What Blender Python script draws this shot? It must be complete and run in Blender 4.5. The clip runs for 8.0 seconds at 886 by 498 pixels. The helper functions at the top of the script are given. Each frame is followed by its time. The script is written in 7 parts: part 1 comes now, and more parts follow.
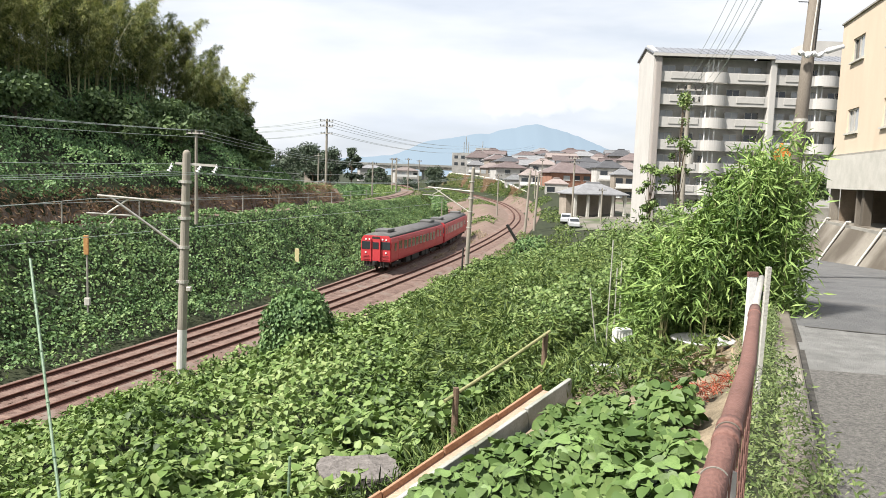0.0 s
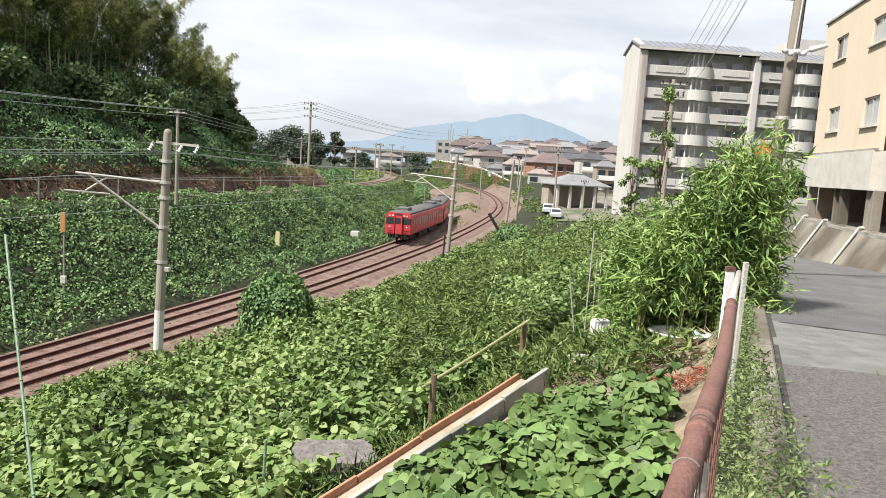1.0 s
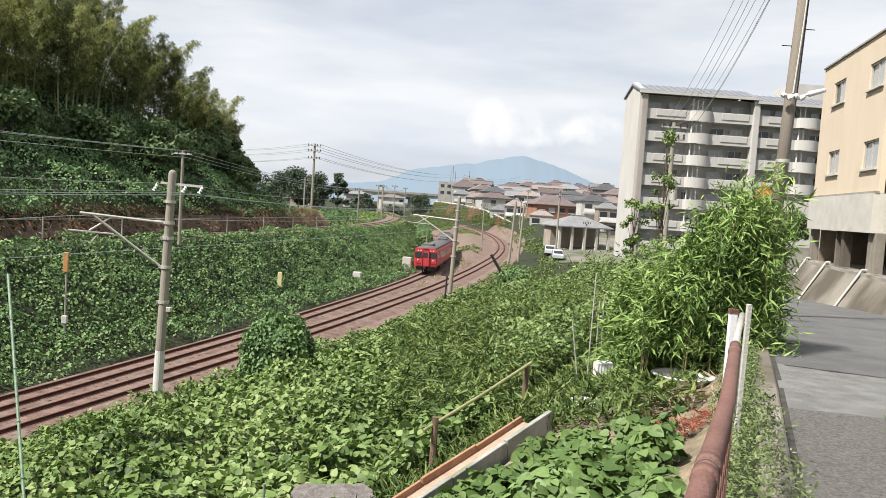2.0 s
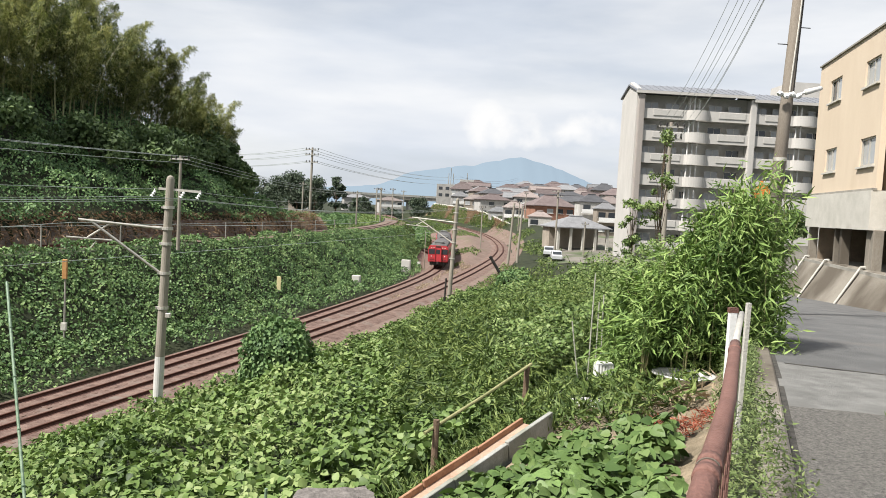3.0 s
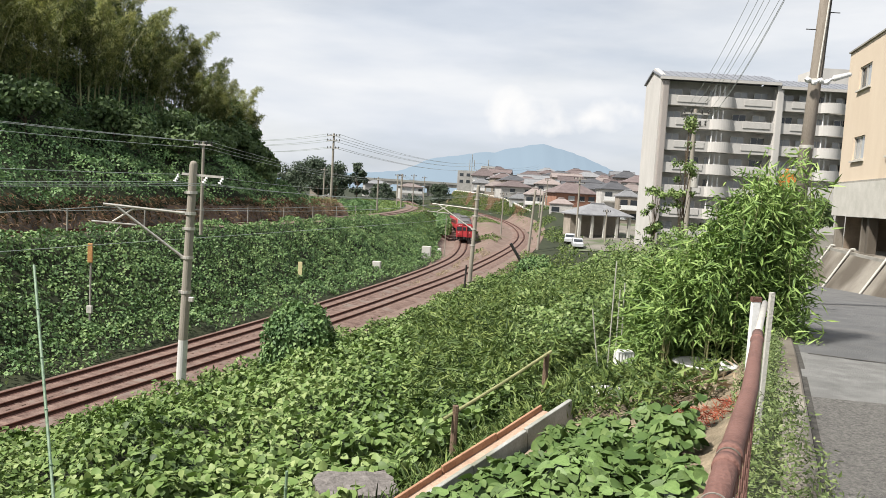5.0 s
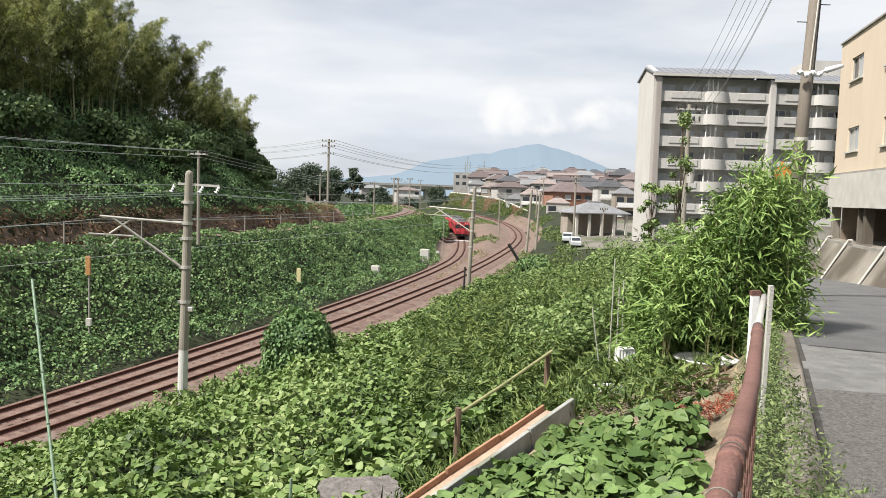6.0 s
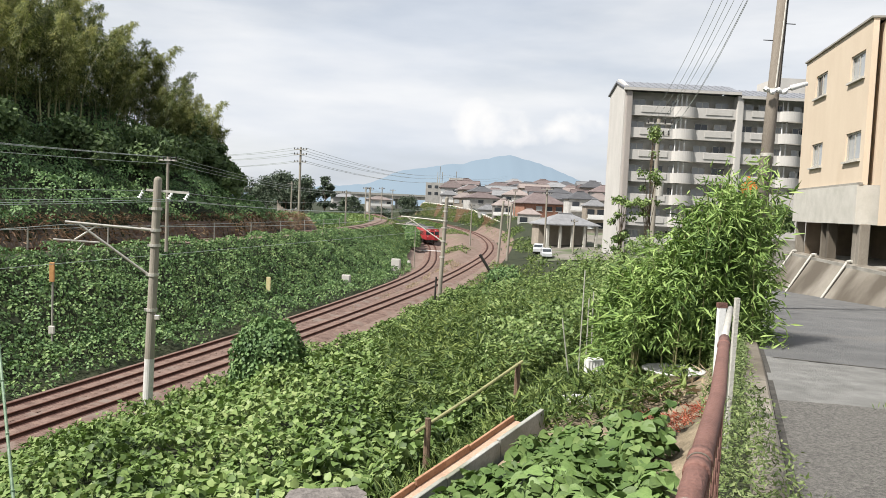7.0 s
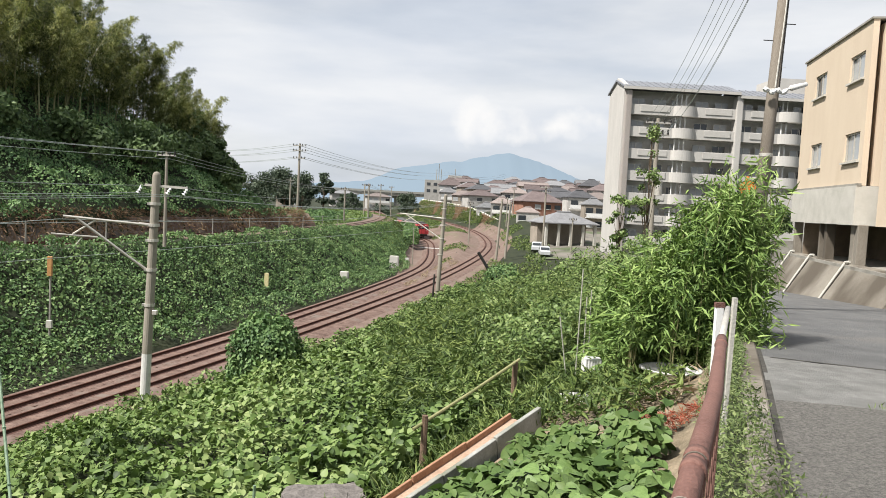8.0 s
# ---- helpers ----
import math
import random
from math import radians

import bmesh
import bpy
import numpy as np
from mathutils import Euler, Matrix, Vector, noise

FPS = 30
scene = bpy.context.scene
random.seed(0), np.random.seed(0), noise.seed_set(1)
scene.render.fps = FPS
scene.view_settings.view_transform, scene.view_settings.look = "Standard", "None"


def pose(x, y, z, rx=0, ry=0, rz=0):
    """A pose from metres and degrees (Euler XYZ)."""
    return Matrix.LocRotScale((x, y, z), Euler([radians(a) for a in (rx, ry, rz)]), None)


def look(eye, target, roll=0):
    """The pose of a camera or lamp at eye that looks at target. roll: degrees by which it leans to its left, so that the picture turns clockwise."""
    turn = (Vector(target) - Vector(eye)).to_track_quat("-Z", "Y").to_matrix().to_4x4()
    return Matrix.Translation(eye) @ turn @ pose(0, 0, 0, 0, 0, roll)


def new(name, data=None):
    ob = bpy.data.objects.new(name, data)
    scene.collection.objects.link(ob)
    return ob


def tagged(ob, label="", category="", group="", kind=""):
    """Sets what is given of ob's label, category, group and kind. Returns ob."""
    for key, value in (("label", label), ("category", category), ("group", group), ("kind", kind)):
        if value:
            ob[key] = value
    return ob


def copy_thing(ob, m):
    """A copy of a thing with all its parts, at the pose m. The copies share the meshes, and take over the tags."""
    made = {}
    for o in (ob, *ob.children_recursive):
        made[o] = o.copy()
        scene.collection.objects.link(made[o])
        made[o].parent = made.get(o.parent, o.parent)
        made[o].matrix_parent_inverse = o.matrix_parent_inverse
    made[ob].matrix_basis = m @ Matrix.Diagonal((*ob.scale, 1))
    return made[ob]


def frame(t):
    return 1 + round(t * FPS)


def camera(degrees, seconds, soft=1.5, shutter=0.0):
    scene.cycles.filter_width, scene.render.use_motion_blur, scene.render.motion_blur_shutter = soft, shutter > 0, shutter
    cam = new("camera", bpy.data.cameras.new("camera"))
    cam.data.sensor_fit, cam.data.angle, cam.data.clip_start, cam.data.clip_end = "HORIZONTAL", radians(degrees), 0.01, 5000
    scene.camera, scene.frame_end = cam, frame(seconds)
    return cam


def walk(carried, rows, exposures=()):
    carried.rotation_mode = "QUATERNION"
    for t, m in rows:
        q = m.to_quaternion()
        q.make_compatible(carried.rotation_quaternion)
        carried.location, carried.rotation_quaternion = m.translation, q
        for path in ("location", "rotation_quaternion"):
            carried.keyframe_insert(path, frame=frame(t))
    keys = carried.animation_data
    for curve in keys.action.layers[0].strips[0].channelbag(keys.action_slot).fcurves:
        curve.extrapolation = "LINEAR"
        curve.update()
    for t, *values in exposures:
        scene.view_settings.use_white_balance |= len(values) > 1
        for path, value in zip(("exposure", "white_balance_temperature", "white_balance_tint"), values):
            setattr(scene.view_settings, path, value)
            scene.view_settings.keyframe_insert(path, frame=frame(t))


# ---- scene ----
# ---------------- camera ----------------
cam = camera(61.98, 8.0, soft=0.8)
TURNS = [
    (0.0, 84.2, -1.9, 0.0), (0.5, 84.203, -2.188, -0.741), (1.0, 83.266, -3.546, -1.275), (1.5, 86.2, -4.313, -0.689),
    (1.7, 86.45, -4.2, -0.85), (2.8, 86.38, -2.503, -1.228), (3.0, 86.632, -3.036, -1.222), (3.5, 86.199, -1.954, -0.82),
    (4.0, 85.654, -2.505, -0.762), (4.5, 85.152, -3.076, -0.603), (4.7, 85.242, -3.552, -0.068), (5.8, 85.988, -1.985, 1.805),
    (6.0, 85.707, -1.715, 0.117), (6.5, 84.575, -1.062, -0.867), (7.0, 86.559, -2.462, -2.054), (7.5, 86.957, -3.175, -2.19),
    (8.0, 86.365, -2.94, -2.149)]
walk(cam, [(t, pose(0, 0, 1.6, rx, ry, rz)) for t, rx, ry, rz in TURNS],
     [(0.0, 1.04), (0.5, 1.02), (1.0, 0.95), (1.5, 0.87), (3.0, 0.79), (4.5, 0.76), (6.5, 0.79), (8.0, 0.73)])

# ---------------- world, sun ----------------
world = bpy.data.worlds.new("world")
scene.world = world
world.use_nodes = True
wn, wl = world.node_tree.nodes, world.node_tree.links
wn.clear()
w_out = wn.new("ShaderNodeOutputWorld")
w_bg = wn.new("ShaderNodeBackground")
w_sky = wn.new("ShaderNodeTexSky")
w_sky.sky_type, w_sky.sun_disc = "NISHITA", False
w_sky.sun_elevation, w_sky.sun_rotation = radians(53), radians(238)
w_sky.air_density, w_sky.dust_density = 1.0, 2.0
w_co = wn.new("ShaderNodeTexCoord")
w_map = wn.new("ShaderNodeMapping")
w_map.inputs["Scale"].default_value = (1.0, 1.0, 4.5)
w_no = wn.new("ShaderNodeTexNoise")
w_no.inputs["Scale"].default_value, w_no.inputs["Detail"].default_value, w_no.inputs["Roughness"].default_value = 1.7, 6.0, 0.5
w_ramp = wn.new("ShaderNodeValToRGB")
w_ramp.color_ramp.elements[0].position, w_ramp.color_ramp.elements[0].color = 0.33, (0.45, 0.45, 0.45, 1)
w_ramp.color_ramp.elements[1].position, w_ramp.color_ramp.elements[1].color = 0.6, (1, 1, 1, 1)
w_no2 = wn.new("ShaderNodeTexNoise")
w_no2.inputs["Scale"].default_value, w_no2.inputs["Detail"].default_value = 2.6, 5.0
w_ramp2 = wn.new("ShaderNodeValToRGB")
w_ramp2.color_ramp.elements[0].position, w_ramp2.color_ramp.elements[0].color = 0.38, (7.0, 7.5, 8.3, 1)
w_ramp2.color_ramp.elements[1].position, w_ramp2.color_ramp.elements[1].color = 0.62, (9.0, 9.15, 9.4, 1)
w_mix = wn.new("ShaderNodeMixRGB")
wl.new(w_co.outputs["Generated"], w_map.inputs["Vector"])
wl.new(w_map.outputs["Vector"], w_no.inputs["Vector"])
wl.new(w_map.outputs["Vector"], w_no2.inputs["Vector"])
wl.new(w_no.outputs["Fac"], w_ramp.inputs["Fac"])
wl.new(w_no2.outputs["Fac"], w_ramp2.inputs["Fac"])
wl.new(w_ramp.outputs["Color"], w_mix.inputs["Fac"])
wl.new(w_sky.outputs["Color"], w_mix.inputs["Color1"])
wl.new(w_ramp2.outputs["Color"], w_mix.inputs["Color2"])
cloud_fac = None
for (cx, cy, cz), (sx, sy) in (((0.0862, 0.9898, 0.1085), (13.0, 27.0)), ((0.198, 0.974, 0.113), (15.0, 38.0))):
    w_m = wn.new("ShaderNodeMapping")
    w_m.inputs["Scale"].default_value = (sx, sx, sy)
    w_m.inputs["Location"].default_value = (-cx * sx, -cy * sx, -cz * sy)
    w_add = wn.new("ShaderNodeMixRGB")
    w_add.blend_type = "ADD"
    w_add.inputs["Fac"].default_value = 1.0
    w_n3 = wn.new("ShaderNodeTexNoise")
    w_n3.inputs["Scale"].default_value, w_n3.inputs["Detail"].default_value = 20.0, 7.0
    w_sub = wn.new("ShaderNodeVectorMath")
    w_sub.operation = "MULTIPLY_ADD"
    w_sub.inputs[1].default_value, w_sub.inputs[2].default_value = (2.6, 2.6, 2.6), (-1.3, -1.3, -1.3)
    w_gr = wn.new("ShaderNodeTexGradient")
    w_gr.gradient_type = "SPHERICAL"
    w_r3 = wn.new("ShaderNodeValToRGB")
    w_r3.color_ramp.elements[0].position, w_r3.color_ramp.elements[1].position = 0.08, 0.85
    wl.new(w_co.outputs["Generated"], w_m.inputs["Vector"])
    wl.new(w_co.outputs["Generated"], w_n3.inputs["Vector"])
    wl.new(w_n3.outputs["Color"], w_sub.inputs[0])
    wl.new(w_m.outputs["Vector"], w_add.inputs["Color1"])
    wl.new(w_sub.outputs["Vector"], w_add.inputs["Color2"])
    wl.new(w_add.outputs["Color"], w_gr.inputs["Vector"])
    wl.new(w_gr.outputs["Fac"], w_r3.inputs["Fac"])
    w_cl = wn.new("ShaderNodeMixRGB")
    w_cl.inputs["Color2"].default_value = (9.8, 9.75, 9.7, 1)
    wl.new(w_r3.outputs["Color"], w_cl.inputs["Fac"])
    wl.new(cloud_fac or w_mix.outputs["Color"], w_cl.inputs["Color1"])
    cloud_fac = w_cl.outputs["Color"]
wl.new(cloud_fac, w_bg.inputs["Color"])
w_bg.inputs["Strength"].default_value = 0.06
wl.new(w_bg.outputs["Background"], w_out.inputs["Surface"])
sun_data = bpy.data.lights.new("sun", "SUN")
sun_data.energy, sun_data.angle, sun_data.color = 5.0, radians(5), (1.0, 0.965, 0.91)
sun = new("sun", sun_data)
sun.matrix_world = look((-48, -30, 76), (0, 0, 0))

# ---------------- small tools ----------------
rng = np.random.default_rng(7)
LAT = rng.random((64, 64, 16))


def vnoise(x, y, z=0.0):
    """Smooth value noise, 0 to 1, of numpy arrays."""
    x, y, z = np.broadcast_arrays(np.asarray(x, float), np.asarray(y, float), np.asarray(z, float))
    xi, yi, zi = np.floor(x).astype(int), np.floor(y).astype(int), np.floor(z).astype(int)
    fx, fy, fz = x - xi, y - yi, z - zi
    fx, fy, fz = fx * fx * (3 - 2 * fx), fy * fy * (3 - 2 * fy), fz * fz * (3 - 2 * fz)
    g = lambda a, b, c: LAT[(xi + a) % 64, (yi + b) % 64, (zi + c) % 16]
    low = (g(0, 0, 0) * (1 - fx) + g(1, 0, 0) * fx) * (1 - fy) + (g(0, 1, 0) * (1 - fx) + g(1, 1, 0) * fx) * fy
    high = (g(0, 0, 1) * (1 - fx) + g(1, 0, 1) * fx) * (1 - fy) + (g(0, 1, 1) * (1 - fx) + g(1, 1, 1) * fx) * fy
    return low * (1 - fz) + high * fz


def smooth(a, b, v):
    f = np.clip((np.asarray(v, float) - a) / (b - a), 0, 1)
    return f * f * (3 - 2 * f)


def bm_box(bm, c, s, rz=0.0, rx=0.0, ry=0.0):
    r = bmesh.ops.create_cube(bm, size=1.0)
    m = pose(*c, rx, ry, rz) @ Matrix.Diagonal((*s, 1))
    bmesh.ops.transform(bm, matrix=m, verts=r["verts"])
    return r["verts"]


def bm_tube(bm, a, b, r0, r1=None, n=10, caps=True):
    a, b = Vector(a), Vector(b)
    r1 = r0 if r1 is None else r1
    d = b - a
    res = bmesh.ops.create_cone(bm, cap_ends=caps, segments=n, radius1=r0, radius2=r1, depth=d.length)
    m = Matrix.Translation((a + b) / 2) @ d.to_track_quat("Z", "Y").to_matrix().to_4x4()
    bmesh.ops.transform(bm, matrix=m, verts=res["verts"])
    return res["verts"]


def bm_path(bm, pts, r, n=6):
    """A tube along points."""
    pts = [Vector(p) for p in pts]
    rings = []
    for i, p in enumerate(pts):
        d = (pts[min(i + 1, len(pts) - 1)] - pts[max(i - 1, 0)]).normalized()
        q = d.to_track_quat("Z", "Y")
        rr = r[i] if isinstance(r, (list, tuple)) else r
        rings.append([bm.verts.new(p + q @ Vector((math.cos(k * math.tau / n) * rr, math.sin(k * math.tau / n) * rr, 0))) for k in range(n)])
    for a, b in zip(rings, rings[1:]):
        for k in range(n):
            bm.faces.new((a[k], a[(k + 1) % n], b[(k + 1) % n], b[k]))
    bm.faces.new(rings[0][::-1])
    bm.faces.new(rings[-1])


def bevel(bm, w, seg=1):
    bmesh.ops.bevel(bm, geom=list(bm.edges), offset=w, segments=seg, affect="EDGES", profile=0.7)


def finish(bm, name, mat, smooth_shade=False):
    me = bpy.data.meshes.new(name)
    bm.normal_update()
    bm.to_mesh(me)
    bm.free()
    me.materials.append(mat)
    if smooth_shade:
        me.shade_smooth()
    return me


def part(name, bm, mat, parent=None, label="", smooth_shade=False):
    ob = new(name, finish(bm, name, mat, smooth_shade))
    if parent is not None:
        ob.parent = parent
    if label:
        tagged(ob, label)
    return ob


def thing(name, label, category, at=(0, 0, 0), rz=0.0, group="", kind=""):
    ob = new(name)
    ob.empty_display_size = 0.1
    ob.matrix_basis = pose(*at, 0, 0, rz)
    return tagged(ob, label, category, group, kind)


def raw_mesh(name, verts, faces, mat, smooth_shade=False):
    """A mesh from numpy arrays: verts (n, 3) and faces (m, k)."""
    verts, faces = np.asarray(verts, np.float32), np.asarray(faces, np.int32)
    me = bpy.data.meshes.new(name)
    me.vertices.add(len(verts))
    me.vertices.foreach_set("co", verts.ravel())
    k = faces.shape[1]
    me.loops.add(faces.size)
    me.loops.foreach_set("vertex_index", faces.ravel())
    me.polygons.add(len(faces))
    me.polygons.foreach_set("loop_start", np.arange(0, faces.size, k, dtype=np.int32))
    me.materials.append(mat)
    me.update(calc_edges=True)
    if smooth_shade:
        me.shade_smooth()
    return me


def unit(v):
    return v / np.maximum(np.linalg.norm(v, axis=1, keepdims=True), 1e-9)


_half = np.array([[0.25, -0.05, 0.05], [0.45, 0.16, 0.09], [0.43, 0.46, 0.06], [0.25, 0.78, -0.02]])
BROAD = np.concatenate([[[0, 0, 0]], _half, [[0, 1.0, -0.14]], _half[::-1] * np.array([-1, 1, 1]), [[0, 0.45, -0.02]]])
BROAD_F = np.array([[i, (i + 1) % 10, 10] for i in range(10)])
OVAL = np.array([[0, 0, 0], [0.36, 0.42, 0.08], [0, 1.0, -0.08], [-0.36, 0.42, 0.08]])
OVAL_F = np.array([[0, 1, 2], [0, 2, 3]])
FOLDED = np.array([[0, 0, 0], [0.42, 0.33, 0.07], [0, 1.0, -0.13], [-0.42, 0.33, 0.07], [0, 0.45, -0.03]])
FOLDED_F = np.array([[i, (i + 1) % 4, 4] for i in range(4)])
BLADE = np.array([[0, 0, 0], [0.075, 0.35, 0.02], [0, 1.0, -0.16], [-0.075, 0.35, 0.02]])


def leaf_verts(pts, way, nrm, size, shape, faces):
    """Leaves at pts that point along way with the face towards nrm."""
    way = unit(way)
    side = unit(np.cross(way, nrm))
    up = np.cross(side, way)
    s = np.asarray(size)[:, None, None]
    v = pts[:, None, :] + s * (shape[None, :, 0:1] * side[:, None, :] + shape[None, :, 1:2] * way[:, None, :] + shape[None, :, 2:3] * up[:, None, :])
    f = faces[None] + (np.arange(len(pts)) * len(shape))[:, None, None]
    return v.reshape(-1, 3), f.reshape(-1, faces.shape[1])


# ---------------- materials ----------------
def mat_base(name):
    m = bpy.data.materials.new(name)
    m.use_nodes = True
    nt = m.node_tree
    return m, nt, nt.nodes["Principled BSDF"], nt.nodes["Material Output"]


def surface(name, c1, c2, scale=2.0, rough=0.8, metal=0.0, bump=0.3, fine=40.0, c3=None, c3_amount=0.45, spec=0.3, rand=0.0, stretch=(1, 1, 1)):
    """A surface with two scales of colour change, stains and fine relief."""
    m, nt, p, out = mat_base(name)
    N, L = nt.nodes, nt.links
    co, mp = N.new("ShaderNodeTexCoord"), N.new("ShaderNodeMapping")
    mp.inputs["Scale"].default_value = stretch
    L.new(co.outputs["Object"], mp.inputs["Vector"])
    n1, n2 = N.new("ShaderNodeTexNoise"), N.new("ShaderNodeTexNoise")
    n1.inputs["Scale"].default_value, n1.inputs["Detail"].default_value, n1.inputs["Roughness"].default_value = scale, 6, 0.65
    n2.inputs["Scale"].default_value, n2.inputs["Detail"].default_value = fine, 4
    L.new(mp.outputs["Vector"], n1.inputs["Vector"])
    L.new(mp.outputs["Vector"], n2.inputs["Vector"])
    r = N.new("ShaderNodeValToRGB")
    r.color_ramp.elements[0].position, r.color_ramp.elements[0].color = 0.32, (*c1, 1)
    r.color_ramp.elements[1].position, r.color_ramp.elements[1].color = 0.68, (*c2, 1)
    mixf = N.new("ShaderNodeMath")
    mixf.operation = "MULTIPLY_ADD"
    L.new(n2.outputs["Fac"], mixf.inputs[0])
    mixf.inputs[1].default_value = 0.5
    half = N.new("ShaderNodeMath")
    half.operation = "MULTIPLY_ADD"
    L.new(n1.outputs["Fac"], half.inputs[0])
    half.inputs[1].default_value, half.inputs[2].default_value = 0.8, -0.15
    L.new(half.outputs[0], mixf.inputs[2])
    L.new(mixf.outputs[0], r.inputs["Fac"])
    col = r.outputs["Color"]
    if c3 is not None:
        n3 = N.new("ShaderNodeTexNoise")
        n3.inputs["Scale"].default_value, n3.inputs["Detail"].default_value = scale * 0.35, 8
        L.new(mp.outputs["Vector"], n3.inputs["Vector"])
        r3 = N.new("ShaderNodeValToRGB")
        r3.color_ramp.elements[0].position, r3.color_ramp.elements[1].position = 1 - c3_amount - 0.06, 1 - c3_amount + 0.1
        L.new(n3.outputs["Fac"], r3.inputs["Fac"])
        mx = N.new("ShaderNodeMixRGB")
        L.new(r3.outputs["Color"], mx.inputs["Fac"])
        L.new(col, mx.inputs["Color1"])
        mx.inputs["Color2"].default_value = (*c3, 1)
        col = mx.outputs["Color"]
    if rand > 0:
        oi, hs, ma = N.new("ShaderNodeObjectInfo"), N.new("ShaderNodeHueSaturation"), N.new("ShaderNodeMath")
        ma.operation = "MULTIPLY_ADD"
        ma.inputs[1].default_value, ma.inputs[2].default_value = rand, 1 - rand / 2
        L.new(oi.outputs["Random"], ma.inputs[0])
        L.new(ma.outputs[0], hs.inputs["Value"])
        L.new(col, hs.inputs["Color"])
        col = hs.outputs["Color"]
    L.new(col, p.inputs["Base Color"])
    p.inputs["Roughness"].default_value, p.inputs["Metallic"].default_value = rough, metal
    p.inputs["Specular IOR Level"].default_value = spec
    if bump > 0:
        b = N.new("ShaderNodeBump")
        b.inputs["Strength"].default_value, b.inputs["Distance"].default_value = bump, 0.02
        L.new(n2.outputs["Fac"], b.inputs["Height"])
        L.new(b.outputs["Normal"], p.inputs["Normal"])
    return m


def foliage(name, dark, mid, light, patch=0.35, through_light=0.15, rough=0.5, own=0.0):
    """Leaves: each leaf its own tone, broad patches, and light that shines through."""
    m, nt, p, out = mat_base(name)
    N, L = nt.nodes, nt.links
    geo, co, no = N.new("ShaderNodeNewGeometry"), N.new("ShaderNodeTexCoord"), N.new("ShaderNodeTexNoise")
    no.inputs["Scale"].default_value, no.inputs["Detail"].default_value = patch, 3
    L.new(co.outputs["Object"], no.inputs["Vector"])
    a = N.new("ShaderNodeMath")
    a.operation = "MULTIPLY_ADD"
    a.inputs[1].default_value = 0.62
    L.new(geo.outputs["Random Per Island"], a.inputs[0])
    b = N.new("ShaderNodeMath")
    b.operation = "MULTIPLY_ADD"
    b.inputs[1].default_value, b.inputs[2].default_value = 1.1, -0.36
    L.new(no.outputs["Fac"], b.inputs[0])
    L.new(b.outputs[0], a.inputs[2])
    r = N.new("ShaderNodeValToRGB")
    r.color_ramp.elements[0].position, r.color_ramp.elements[0].color = 0.05, (*dark, 1)
    r.color_ramp.elements[1].position, r.color_ramp.elements[1].color = 0.95, (*light, 1)
    e = r.color_ramp.elements.new(0.5)
    e.color = (*mid, 1)
    tone = a.outputs[0]
    if own > 0:
        oi, ma, ad = N.new("ShaderNodeObjectInfo"), N.new("ShaderNodeMath"), N.new("ShaderNodeMath")
        ma.operation, ad.operation = "MULTIPLY_ADD", "ADD"
        ma.inputs[1].default_value, ma.inputs[2].default_value = own, -own / 2
        L.new(oi.outputs["Random"], ma.inputs[0])
        L.new(ma.outputs[0], ad.inputs[0])
        L.new(tone, ad.inputs[1])
        tone = ad.outputs[0]
    L.new(tone, r.inputs["Fac"])
    L.new(r.outputs["Color"], p.inputs["Base Color"])
    p.inputs["Roughness"].default_value, p.inputs["Specular IOR Level"].default_value = rough, 0.2
    t, mx = N.new("ShaderNodeBsdfTranslucent"), N.new("ShaderNodeMixShader")
    hs = N.new("ShaderNodeHueSaturation")
    hs.inputs["Saturation"].default_value, hs.inputs["Value"].default_value = 1.15, 1.25
    L.new(r.outputs["Color"], hs.inputs["Color"])
    L.new(hs.outputs["Color"], t.inputs["Color"])
    mx.inputs["Fac"].default_value = through_light
    L.new(p.outputs["BSDF"], mx.inputs[1])
    L.new(t.outputs["BSDF"], mx.inputs[2])
    L.new(mx.outputs["Shader"], out.inputs["Surface"])
    return m


def glass(name, tint=(0.03, 0.035, 0.04), rough=0.08):
    """A window pane before a dark room."""
    m, nt, p, out = mat_base(name)
    p.inputs["Base Color"].default_value = (*tint, 1)
    p.inputs["Roughness"].default_value, p.inputs["Specular IOR Level"].default_value = rough, 0.6
    return m


# soil taken to near black: the shade between leaves is painted into it
M_SOIL_SHADED = surface("soil", (0.014, 0.02, 0.009), (0.035, 0.04, 0.018), 0.8, 0.95, bump=0.6, fine=8, c3=(0.05, 0.045, 0.024), c3_amount=0.3)
M_BALLAST = surface("rusty_ballast", (0.077, 0.045, 0.036), (0.211, 0.144, 0.117), 1.6, 0.95, bump=1.0, fine=16, c3=(0.171, 0.135, 0.113), c3_amount=0.4)
M_BED = surface("brown_track_dirt", (0.116, 0.076, 0.061), (0.196, 0.144, 0.116), 0.5, 0.95, bump=0.8, fine=10, c3=(0.122, 0.111, 0.067), c3_amount=0.38)
M_RAIL = surface("rusty_rail", (0.05, 0.02, 0.014), (0.11, 0.045, 0.03), 3, 0.75, 0.2, 0.3, 60)
M_RAILBAND = surface("rust_and_shadow_ballast", (0.035, 0.016, 0.012), (0.12, 0.062, 0.048), 2.2, 0.95, bump=1.0, fine=14)
M_SLEEPER = surface("sleeper_timber", (0.11, 0.07, 0.055), (0.21, 0.14, 0.11), 4, 0.9, bump=0.6, fine=50, rand=0.35)
M_ROAD = surface("asphalt", (0.095, 0.095, 0.095), (0.162, 0.161, 0.157), 1.2, 0.92, bump=0.8, fine=220, c3=(0.180, 0.167, 0.149), c3_amount=0.35)
